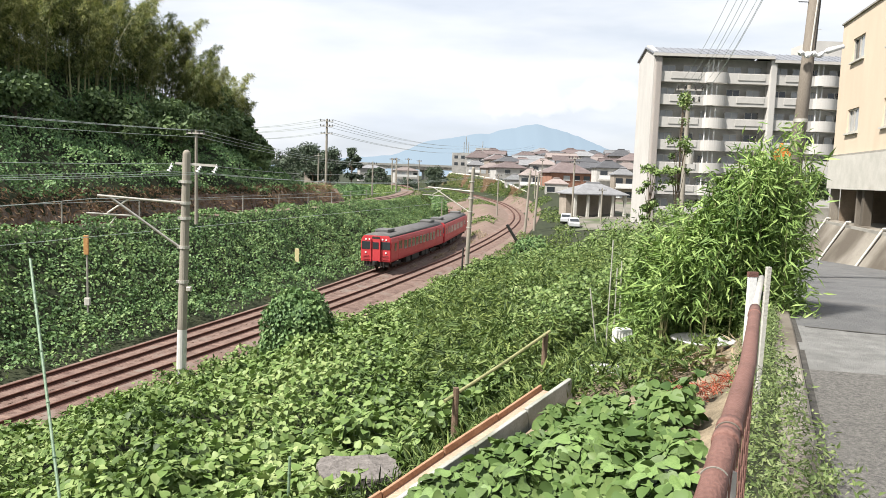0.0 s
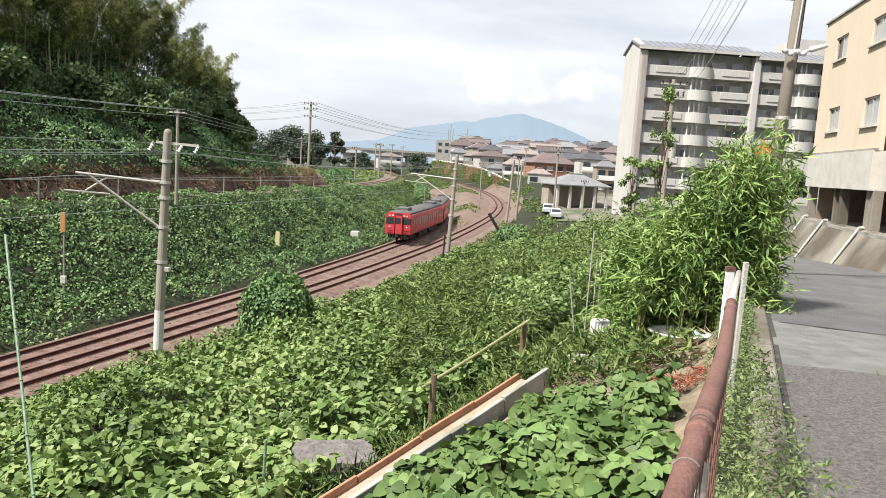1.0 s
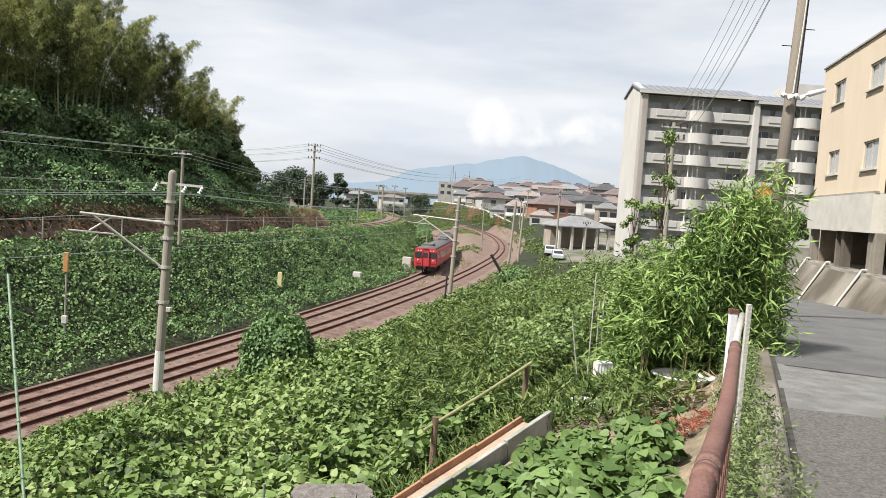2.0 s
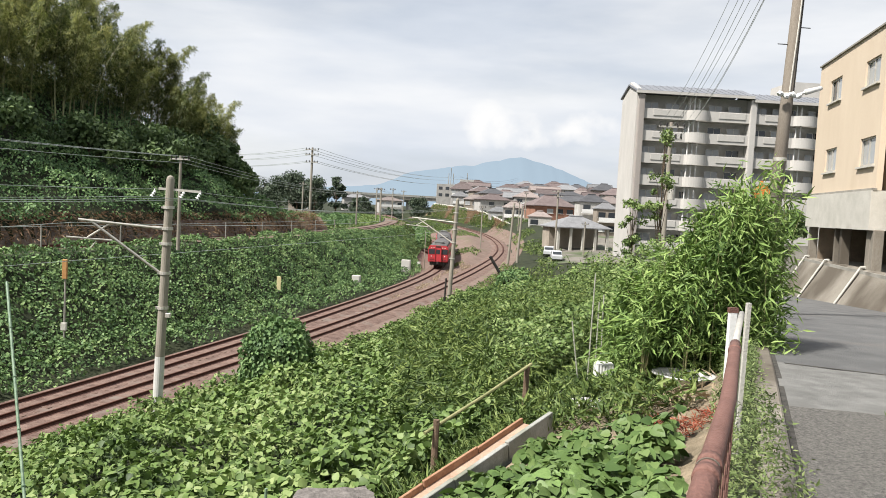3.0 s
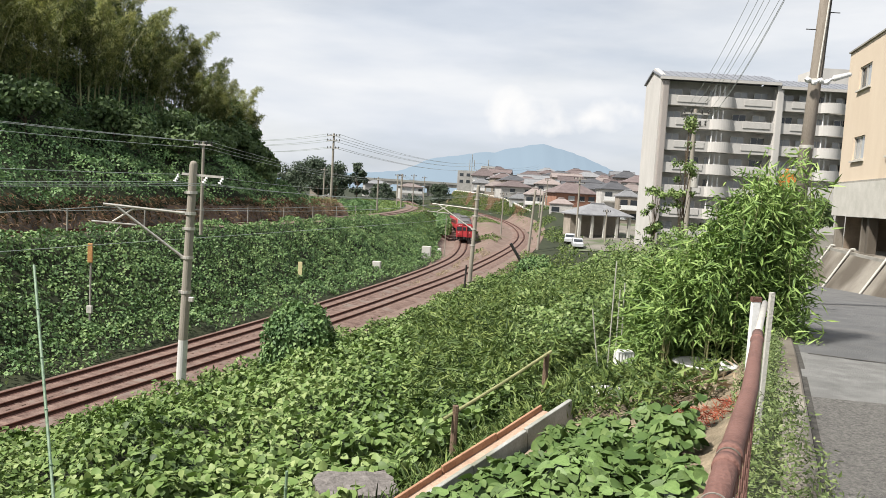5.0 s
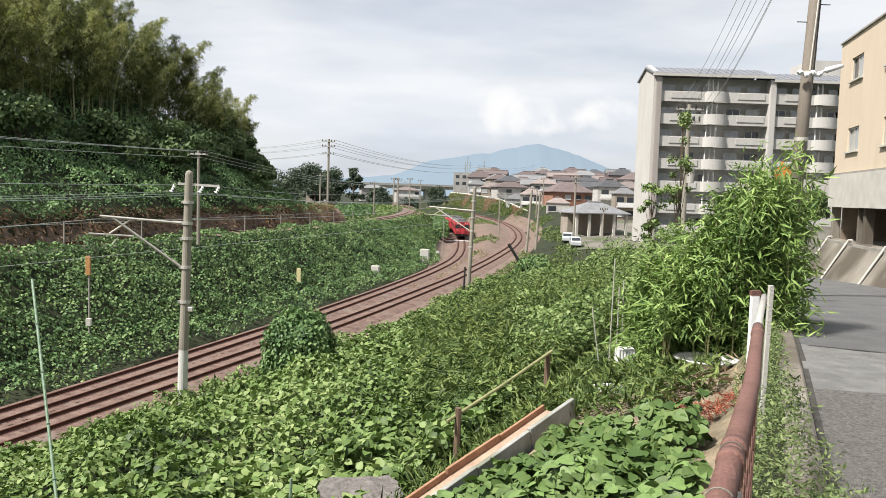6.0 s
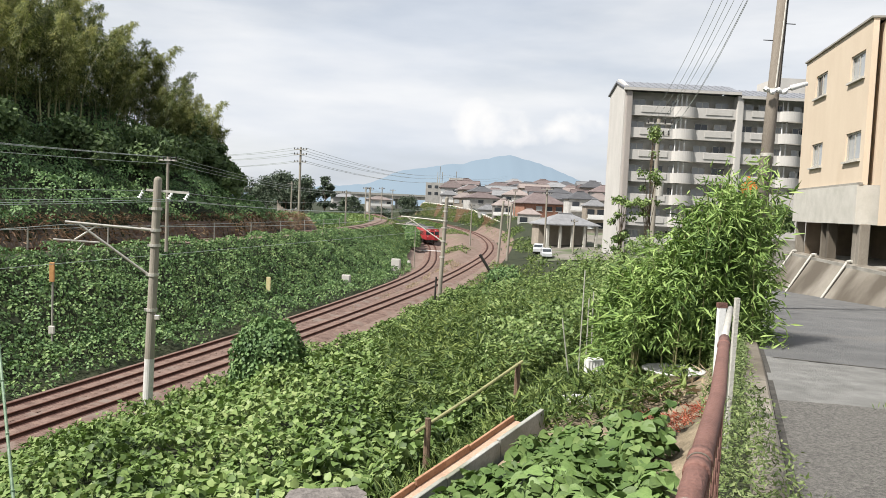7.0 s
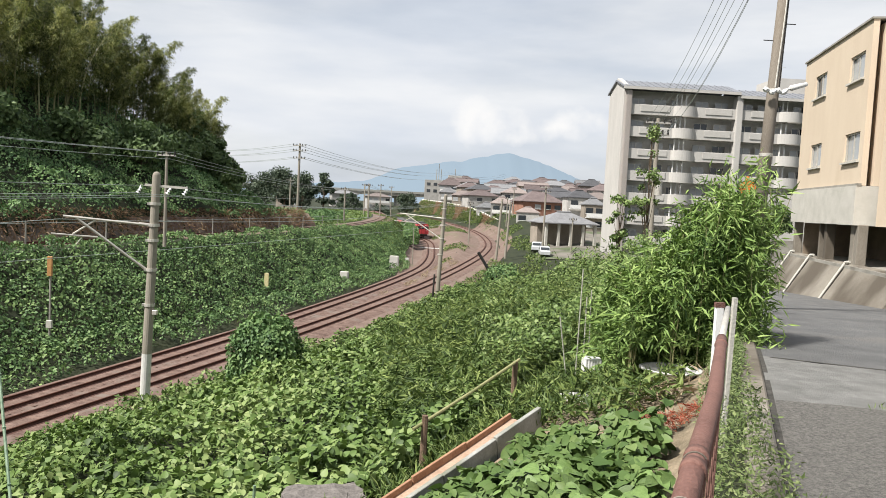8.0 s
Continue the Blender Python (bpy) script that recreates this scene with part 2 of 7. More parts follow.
M_CONC = surface("concrete", (0.396, 0.378, 0.333), (0.522, 0.500, 0.450), 1.5, 0.9, bump=0.35, fine=50, c3=(0.297, 0.270, 0.230), c3_amount=0.3)
M_APRON = surface("stained_apron_concrete", (0.173, 0.151, 0.122), (0.266, 0.241, 0.202), 0.9, 0.92, bump=0.4, fine=30, c3=(0.094, 0.079, 0.061), c3_amount=0.5, stretch=(1, 1, 0.5))
M_CONC_D = surface("weathered_concrete", (0.2, 0.19, 0.165), (0.34, 0.32, 0.28), 1.2, 0.92, bump=0.4, fine=40, c3=(0.11, 0.095, 0.075), c3_amount=0.4)
M_UNDER = surface("brown_render", (0.144, 0.109, 0.080), (0.272, 0.216, 0.160), 1.5, 0.95, bump=0.3, fine=30)
M_POLE = surface("pole_concrete", (0.207, 0.184, 0.149), (0.297, 0.270, 0.225), 2.0, 0.88, bump=0.25, fine=60, stretch=(1, 1, 0.3))
M_POLE_D = surface("weathered_pole_concrete", (0.15, 0.125, 0.10), (0.23, 0.20, 0.165), 2.0, 0.9, bump=0.25, fine=60, stretch=(1, 1, 0.3))
M_POLE_L = surface("pole_white_band", (0.450, 0.441, 0.414), (0.558, 0.549, 0.522), 3.0, 0.8, bump=0.2, fine=60)
M_STEEL = surface("galvanised_steel", (0.42, 0.40, 0.36), (0.58, 0.55, 0.49), 6, 0.55, 0.5, 0.15, 60)
M_RUST = surface("rusty_pipe", (0.126, 0.063, 0.050), (0.202, 0.105, 0.084), 7, 0.65, 0.15, 0.35, 90, c3=(0.252, 0.143, 0.109), c3_amount=0.35)
M_WIRE = surface("wire", (0.26, 0.29, 0.27), (0.38, 0.41, 0.39), 3, 0.6, 0.3, 0.0)
M_DARK = surface("dark_metal", (0.02, 0.02, 0.02), (0.05, 0.045, 0.04), 5, 0.7, 0.3, 0.2, 40)
M_WHITE = surface("white_paint", (0.594, 0.585, 0.558), (0.720, 0.711, 0.693), 4, 0.6, bump=0.1, fine=60)
M_INSUL = surface("white_porcelain", (0.75, 0.75, 0.73), (0.85, 0.85, 0.83), 4, 0.25, bump=0.0, spec=0.5)
M_RED = surface("vermilion_paint", (0.37, 0.028, 0.036), (0.46, 0.05, 0.055), 1.2, 0.45, bump=0.05, fine=20, c3=(0.31, 0.035, 0.04), c3_amount=0.3, spec=0.4)
M_ROOFT = surface("train_roof", (0.07, 0.065, 0.065), (0.13, 0.125, 0.12), 2, 0.8, bump=0.2, fine=30)
M_ROOFL = surface("train_roof_unit", (0.084, 0.084, 0.081), (0.132, 0.129, 0.126), 2, 0.7, bump=0.2, fine=30)
M_GLASS = glass("dark_pane")
M_GLASS_L = glass("pale_pane", (0.32, 0.33, 0.33), 0.15)
M_GLASS_T = glass("train_pane", (0.07, 0.06, 0.06), 0.12)
M_YEL = surface("cream_render", (0.540, 0.441, 0.333), (0.603, 0.504, 0.387), 0.8, 0.9, bump=0.15, fine=40, c3=(0.477, 0.378, 0.270), c3_amount=0.25, stretch=(1, 1, 0.35))
M_APT = surface("pale_grey_render", (0.410, 0.392, 0.365), (0.495, 0.473, 0.441), 0.6, 0.9, bump=0.1, fine=20, c3=(0.360, 0.347, 0.315), c3_amount=0.28, stretch=(1, 1, 0.4))
M_PIER = surface("brownish_pier_render", (0.279, 0.248, 0.225), (0.360, 0.324, 0.297), 1.0, 0.9, bump=0.1, fine=20, stretch=(1, 1, 0.3))
M_APT_W = surface("apartment_recess_wall", (0.606, 0.580, 0.540), (0.764, 0.738, 0.685), 1.0, 0.9, bump=0.1, fine=20)
M_APT_ROOF = surface("ribbed_roof_sheet", (0.167, 0.173, 0.190), (0.223, 0.229, 0.246), 1.0, 0.5, 0.2, 0.1, 20)
M_KUDZU = foliage("kudzu_leaf", (0.030, 0.054, 0.015), (0.134, 0.202, 0.058), (0.286, 0.339, 0.141), 0.5)
M_POTATO = foliage("sweet_potato_leaf", (0.038, 0.072, 0.019), (0.097, 0.154, 0.046), (0.169, 0.227, 0.078), 1.2)
M_RIDGE = foliage("ridge_grass_leaf", (0.014, 0.028, 0.008), (0.083, 0.127, 0.034), (0.229, 0.279, 0.087), 0.9)
M_BANK = foliage("bank_creeper_leaf", (0.033, 0.068, 0.027), (0.122, 0.204, 0.076), (0.253, 0.339, 0.135), 0.5)
M_HILL = foliage("hill_creeper_leaf", (0.030, 0.068, 0.027), (0.109, 0.192, 0.074), (0.237, 0.335, 0.138), 0.35)
M_BAMBOO = foliage("bamboo_leaf", (0.025, 0.039, 0.013), (0.141, 0.165, 0.059), (0.387, 0.387, 0.156), 0.16, 0.35, own=0.5)
M_SASA = foliage("sasa_leaf", (0.042, 0.081, 0.020), (0.174, 0.265, 0.070), (0.364, 0.457, 0.161), 0.8)
M_GRASS = foliage("grass_blade", (0.055, 0.080, 0.026), (0.120, 0.164, 0.058), (0.234, 0.267, 0.114), 1.2)
M_TREE = foliage("tree_leaf", (0.040, 0.067, 0.030), (0.094, 0.141, 0.057), (0.161, 0.218, 0.087), 0.4)
# duller, bluer tree leaf: distance haze is mixed into its colour
M_TREE_HAZE = foliage("haze_tinted_tree_leaf", (0.026, 0.039, 0.026), (0.060, 0.082, 0.052), (0.112, 0.142, 0.086), 0.3)
M_CULM = surface("bamboo_culm", (0.16, 0.17, 0.07), (0.3, 0.28, 0.14), 4, 0.5, bump=0.1, fine=30)
M_BARK = surface("bark", (0.05, 0.035, 0.022), (0.13, 0.10, 0.07), 4, 0.95, bump=0.8, fine=30)
M_WOODOLD = surface("old_timber", (0.10, 0.065, 0.045), (0.22, 0.15, 0.10), 4, 0.9, bump=0.6, fine=40, stretch=(6, 6, 1))

# ---------------- lie of the land ----------------
T_Y = [-200, 0, 28, 37.5, 52, 59, 66, 73, 80, 88, 96, 104, 117, 125, 136, 147, 160, 180, 220, 400]
T_X = [-89, -25.8, -16.85, -13.85, -9.5, -7.65, -5.85, -4.1, -2.5, -0.8, 0.65, 1.9, 2.85, 3.15, 3.4, 3.6, 3.4, 0.8, -5.5, -50]
N_Y = [-200, 0, 28, 38, 50, 61, 69.5, 79, 96, 108, 122, 139.6, 155, 173, 192, 207, 236, 268, 293, 400]
N_X = [-93, -24.0, -14.5, -11.0, -7.0, -3.75, -1.4, 1.25, 5.4, 8.3, 11.5, 14.4, 15.8, 16.3, 15.6, 14.1, 10.2, 3.5, -3, -50]
U_Y = [-200, 0, 28, 60, 84, 96, 109, 129, 155, 183, 231, 274, 400]
U_X = [-102, -39.0, -30.0, -20.6, -14.2, -11.2, -8.8, -6.9, -6.6, -8.0, -12.0, -17.0, -55]
GRID_Y = np.arange(-200, 401, 1.0)


def eased(ys, xs, w):
    v = np.interp(GRID_Y, ys, xs)
    k = np.hanning(w)
    k /= k.sum()
    return np.convolve(np.pad(v, w // 2, mode="reflect", reflect_type="odd"), k, "valid")


T_C, N_C, U_C = eased(T_Y, T_X, 25), eased(N_Y, N_X, 25), eased(U_Y, U_X, 25)
xT = lambda y: np.interp(y, GRID_Y, T_C)
xN = lambda y: np.interp(y, GRID_Y, N_C)
xU = lambda y: np.interp(y, GRID_Y, U_C)
zT = lambda y: np.interp(y, [100, 130, 150, 230], [-7.4, -7.2, -6.95, -7.1])
zN = lambda y: np.interp(y, [80, 100, 130, 170, 220, 280, 330], [-7.4, -7.2, -6.6, -5.8, -4.9, -3.9, -3.4])
zU = lambda y: np.full(np.shape(y), -2.3) if np.shape(y) else -2.3


def off(x, y, fx):
    s = (fx(y + 1) - fx(y - 1)) / 2
    return (x - fx(y)) / np.sqrt(1 + s * s)


def kerb_k(x, y):
    return (x - 2.39) * 0.915 - (y - 4.5) * 0.40


def road_z(x, y):
    s = (x - 2.39) * 0.40 + (y - 4.5) * 0.915
    return -np.interp(s, [3, 10, 30, 80, 140], [0.0, 0.32, 1.55, 4.2, 5.5])


HILL_U = 14.7


def land(x, y):
    """The height of the ground."""
    x, y = np.asarray(x, float), np.asarray(y, float)
    u, n = off(x, y, xT), off(x, y, xN)
    bt, bn = zT(y) - 0.38, zN(y) - 0.38
    # bank and hill beside the train's track
    lu = -u
    far_w = smooth(96, 125, y)
    b0, b1, b2 = 1.6 + 1.2 * far_w, 4.0 + 0.3 * far_w, 9.2 - 1.9 * far_w
    bank = np.clip(np.where(lu < b1, 0.15 * (lu - b0) / (b1 - b0), 0.15 + 0.85 * (lu - b1) / (b2 - b1)), 0, 1)
    left = bt + bank * (-2.45 - bt)
    fade = 1 - smooth(81, 97, y)
    rise = np.where(lu > HILL_U, 1.35 + np.minimum((lu - HILL_U) * 0.70, 9 + (lu - HILL_U) * 0.22), 0)
    left = left + np.where(lu > HILL_U, rise * fade, 0)
    # between the tracks
    gap = bt + (bn - bt) * smooth(1.0, 1.01 + np.maximum(u - n, 0.1) - 2.0, u)
    mid = gap + np.clip(np.minimum(u - 1.6, -n - 1.6) * 0.3, 0, 1.3)
    # the side of the road
    k = kerb_k(x, y)
    rz = road_z(x, y)
    slope = np.interp(k, [-60, -21, -15.8, -10.6, -5, -3.2, -2.7, -0.7, -0.25], [-8.5, -7.9, -5.3, -3.35, -2.0, -1.5, -1.05, -0.45, -0.02])
    side = slope + rz * np.interp(k, [-12, -0.2], [0.35, 1.0])
    town = np.interp(y, [60, 100, 130, 170, 300, 420], [-6.5, -6.0, -4.6, -1.2, 2.0, 2.0]) - 3.0 * smooth(30, -10, x)
    side = side + (town - side) * smooth(70, 108, y)
    cut = bn + np.maximum(n - 2.0, 0) * 0.85
    right = np.where(n > 2.0, np.minimum(np.maximum(side, bn), cut), bn)
    z = np.where(u < -1.6, left, np.where(n < -1.6, mid, right))
    far = smooth(215, 300, y)
    z = np.where((n < -3), z + (-4.0 - z) * far, z)
    out = smooth(320, 600, np.hypot(x, y))
    return z + (-6.0 - z) * out


def land_normal(x, y, e=0.3):
    gx = (land(x + e, y) - land(x - e, y)) / (2 * e)
    gy = (land(x, y + e) - land(x, y - e)) / (2 * e)
    return unit(np.stack([-gx, -gy, np.ones_like(gx)], 1))


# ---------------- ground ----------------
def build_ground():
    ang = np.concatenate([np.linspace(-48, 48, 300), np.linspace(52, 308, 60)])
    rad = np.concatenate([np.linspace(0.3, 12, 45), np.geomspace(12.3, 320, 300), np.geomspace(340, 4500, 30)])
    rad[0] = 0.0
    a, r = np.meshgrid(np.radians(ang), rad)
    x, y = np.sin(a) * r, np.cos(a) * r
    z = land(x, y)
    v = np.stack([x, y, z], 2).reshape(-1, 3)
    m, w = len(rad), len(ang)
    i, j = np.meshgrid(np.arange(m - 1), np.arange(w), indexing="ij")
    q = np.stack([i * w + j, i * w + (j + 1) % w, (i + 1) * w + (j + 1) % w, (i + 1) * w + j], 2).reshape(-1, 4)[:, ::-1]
    ob = new("ground", raw_mesh("ground", v, q, M_SOIL_SHADED, True))
    tagged(ob, "soil slopes with the shade under creepers painted in, down to the railway", "ground", kind="structure")


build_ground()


def strip(name, fx, fz, y0, y1, prof, mat, step=1.0, smooth_shade=True):
    """A profile (offset, height) swept along a line over the plan."""
    ys = np.arange(y0, y1 + 0.01, step)
    s = (fx(ys + 1) - fx(ys - 1)) / 2
    nx, ny = 1 / np.sqrt(1 + s * s), -s / np.sqrt(1 + s * s)
    prof = np.array(prof, float)
    v = np.stack([fx(ys)[:, None] + nx[:, None] * prof[None, :, 0], ys[:, None] + ny[:, None] * prof[None, :, 0], np.asarray(fz(ys))[:, None] + prof[None, :, 1]], 2)
    m, w = len(ys), len(prof)
    i, j = np.meshgrid(np.arange(m - 1), np.arange(w - 1), indexing="ij")
    f = np.stack([i * w + j, i * w + j + 1, (i + 1) * w + j + 1, (i + 1) * w + j], 2).reshape(-1, 4)
    return new(name, raw_mesh(name, v.reshape(-1, 3), f, mat, smooth_shade))


RAIL_PROF = [(-0.065, -0.15), (-0.065, -0.125), (-0.012, -0.11), (-0.012, -0.04), (-0.035, -0.03), (-0.035, 0.0), (0.035, 0.0), (0.035, -0.03), (0.012, -0.04), (0.012, -0.11), (0.065, -0.125), (0.065, -0.15)]


def build_track(label, fx, fz, y0, y1, ys0, ys1, wide):
    t = thing("railway_track", label, "track", group="railway tracks")
    b = strip("ballast", fx, fz, y0, y1, [(-wide - 0.9, -0.62), (-wide, -0.2), (-0.9, -0.145), (0.9, -0.145), (wide, -0.2), (wide + 0.9, -0.62)], M_BALLAST)
    b.parent = t
    for o in (-0.5665, 0.5665):
        # dark band under each rail: rusty ballast with the rail's shadow painted in
        strip("rust_shadow_band", fx, fz, y0, y1, [(o - 0.2, -0.15), (o - 0.17, -0.134), (o + 0.17, -0.134), (o + 0.2, -0.15)], M_RAILBAND).parent = t
        strip("rail", fx, fz, y0, y1, [(p + o, h) for p, h in RAIL_PROF], M_RAIL, 1.0, False).parent = t
    bm = bmesh.new()
    bm_box(bm, (0, 0, -0.217), (2.1, 0.22, 0.15))
    bevel(bm, 0.012)
    me = finish(bm, "sleeper", M_SLEEPER)
    y = ys0
    while y < ys1:
        s = float(fx(y + 1) - fx(y - 1)) / 2
        ob = new("sleeper", me)
        ob.parent = t
        ob.matrix_basis = pose(float(fx(y)), y, float(fz(y)) + rng.uniform(-0.01, 0.01), 0, 0, -math.degrees(math.atan(s)) + rng.uniform(-1, 1))
        y += 0.62
    return t


build_track("rusty single railway track in brown ballast in the cutting", xT, zT, 8, 215, 20, 150, 1.35)
build_track("rusty curving railway track on a brown ballast bed", xN, zN, 8, 300, 20, 170, 1.6)
build_track("upper railway track on the bench above the bank", xU, zU, 20, 290, 70, 150, 1.5)


# ---------------- the train ----------------
def loft(bm, prof, y0, y1, close=True):
    a = [bm.verts.new((x, y0, z)) for x, z in prof]
    b = [bm.verts.new((x, y1, z)) for x, z in prof]
    k = len(prof)
    for i in range(k if close else k - 1):
        bm.faces.new((a[i], a[(i + 1) % k], b[(i + 1) % k], b[i]))
    if close:
        bm.faces.new(a[::-1])
        bm.faces.new(b)
    bmesh.ops.recalc_face_normals(bm, faces=list(bm.faces))


CAR = 20.8


def build_car(label):
    """A railcar along +y from its end wall, on the rail top."""
    c = thing("railcar", label, "train", group="coupled railcars")
    bm = bmesh.new()
    loft(bm, [(-1.36, 0.95), (-1.43, 1.15), (-1.43, 2.75), (-1.36, 3.08), (-1.15, 3.3), (1.15, 3.3), (1.36, 3.08), (1.43, 2.75), (1.43, 1.15), (1.36, 0.95)], 0.0, CAR)
    bmesh.ops.bevel(bm, geom=[e for e in bm.edges if abs(e.verts[0].co.y - e.verts[1].co.y) < 0.01], offset=0.07, segments=2, affect="EDGES")
    body = part("body", bm, M_RED, c, "vermilion painted steel body")
    bm = bmesh.new()
    loft(bm, [(-1.3, 3.16), (-1.12, 3.33), (-0.75, 3.48), (0, 3.56), (0.75, 3.48), (1.12, 3.33), (1.3, 3.16)], 0.12, CAR - 0.12)
    part("roof", bm, M_ROOFT, c, "dark grey arched roof", True)
    for y, ln, w, h in ((2.6, 2.0, 1.3, 0.26), (18.6, 1.8, 1.3, 0.24)):
        bm = bmesh.new()
        bm_box(bm, (0, y, 3.56 + h / 2 - 0.04), (w, ln, h))
        bevel(bm, 0.05)
        part("roof_unit", bm, M_ROOFL, c, "pale grey roof ventilator box")
    # side windows and doors
    for sx in (-1, 1):
        for i in range(9):
            y = 4.75 + i * 1.42
            bm = bmesh.new()
            bm_box(bm, (sx * 1.432, y, 2.22), (0.03, 0.98, 0.82))
            bevel(bm, 0.012)
            part("window", bm, M_GLASS_T, c)
        for y in (3.0, 17.9):
            bm = bmesh.new()
            bm_box(bm, (sx * 1.43, y, 2.0), (0.03, 1.25, 1.95))
            bevel(bm, 0.01)
            d = part("door", bm, M_RED, c)
            for dy in (-0.3, 0.3):
                bm = bmesh.new()
                bm_box(bm, (sx * 1.447, y + dy, 2.33), (0.02, 0.4, 0.75))
                part("door_window", bm, M_GLASS_T, d)
        for y in (1.35, 19.4):
            bm = bmesh.new()
            bm_box(bm, (sx * 1.432, y, 2.25), (0.03, 0.55, 0.7))
            part("window", bm, M_GLASS_T, c)
    # both end walls
    for y0, sy in ((0.0, -1), (CAR, 1)):
        for sx in (-1, 1):
            bm = bmesh.new()
            bm_box(bm, (sx * 0.89, y0 + sy * 0.012, 2.42), (0.9, 0.05, 0.7))
            bevel(bm, 0.02)
            part("windscreen", bm, M_GLASS, c)
            for x, z, r in ((0.62, 2.98, 0.075), (0.95, 2.96, 0.075)):
                bm = bmesh.new()
                bm_tube(bm, (sx * x, y0 - sy * 0.02, z), (sx * x, y0 + sy * 0.05, z), r, n=12)
                part("headlight", bm, M_WHITE, c)
            bm = bmesh.new()
            bm_tube(bm, (sx * 0.95, y0, 1.78), (sx * 0.95, y0 + sy * 0.05, 1.78), 0.075, n=12)
            part("tail_light", bm, M_WHITE, c)
            bm = bmesh.new()
            bm_box(bm, (sx * 0.42, y0 + sy * 0.1, 2.0), (0.06, 0.2, 2.05))
            part("gangway_post", bm, M_RED, c)
            bm = bmesh.new()
            for z in (1.25, 1.5):
                bm_tube(bm, (sx * 0.6, y0 + sy * 0.08, z), (sx * 1.2, y0 + sy * 0.08, z), 0.022, n=6)
            part("grab_rail", bm, M_DARK, c)
        bm = bmesh.new()
        bm_box(bm, (0, y0 + sy * 0.06, 2.02), (0.78, 0.06, 1.95))
        d = part("gangway_door", bm, M_RED, c)
        bm = bmesh.new()
        bm_box(bm, (0, y0 + sy * 0.10, 2.42), (0.56, 0.03, 0.6))
        part("door_window", bm, M_GLASS, d)
        bm = bmesh.new()
        bm_box(bm, (0, y0 + sy * 0.03, 3.12), (0.7, 0.07, 0.2))
        part("destination_box", bm, M_DARK, c)
        bm = bmesh.new()
        bm_box(bm, (0, y0 + sy * 0.18, 0.88), (0.34, 0.5, 0.3))
        bm_box(bm, (0, y0 + sy * 0.45, 0.88), (0.24, 0.25, 0.36))
        bevel(bm, 0.03)
        part("coupler", bm, M_DARK, c)
        bm = bmesh.new()
        bm_box(bm, (0, y0 - sy * 0.25, 0.72), (2.3, 0.08, 0.42))
        for x in (-0.8, -0.5, 0.5, 0.8):
            bm_tube(bm, (x, y0 + sy * 0.1, 0.95), (x, y0 + sy * 0.14, 0.45), 0.04, n=6)
        part("snow_plough", bm, M_DARK, c)
    # underframe and bogies
    for y, ln, x, w, h in ((6.2, 2.2, -0.8, 0.9, 0.55), (9.2, 2.6, 0.75, 1.0, 0.6), (11.8, 1.8, -0.75, 1.0, 0.5), (10.2, 7.5, 0.0, 0.7, 0.5), (14.0, 1.4, 0.8, 0.9, 0.6), (12.2, 1.4, 0.85, 0.9, 0.5), (6.5, 1.6, 0.85, 0.8, 0.6)):
        bm = bmesh.new()
        bm_box(bm, (x, y, 0.95 - h / 2), (w, ln, h))
        bevel(bm, 0.03)
        part("underfloor_box", bm, M_DARK, c)
    for yb in (3.2, CAR - 3.2):
        bm = bmesh.new()
        for sx in (-1, 1):
            bm_box(bm, (sx * 0.95, yb, 0.55), (0.14, 2.9, 0.26))
        bm_box(bm, (0, yb, 0.62), (1.9, 0.5, 0.25))
        bevel(bm, 0.03)
        bog = part("bogie", bm, M_DARK, c)
        for dy in (-1.05, 1.05):
            for sx in (-1, 1):
                bm = bmesh.new()
                bm_tube(bm, (sx * 0.5, yb + dy, 0.43), (sx * 0.63, yb + dy, 0.43), 0.43, n=20)
                part("wheel", bm, M_RAIL, bog)
    return c


railcar_a = build_car("vermilion diesel railcar with dark grey roof, running away along the track")
railcar_b = build_car("second vermilion diesel railcar coupled to the first")


def pole_mesh(p, top, base_r, top_r, mat, parent, name="shaft"):
    bm = bmesh.new()
    bm_tube(bm, p, top, base_r, top_r, 14)
    return part(name, bm, mat, parent, smooth_shade=False)


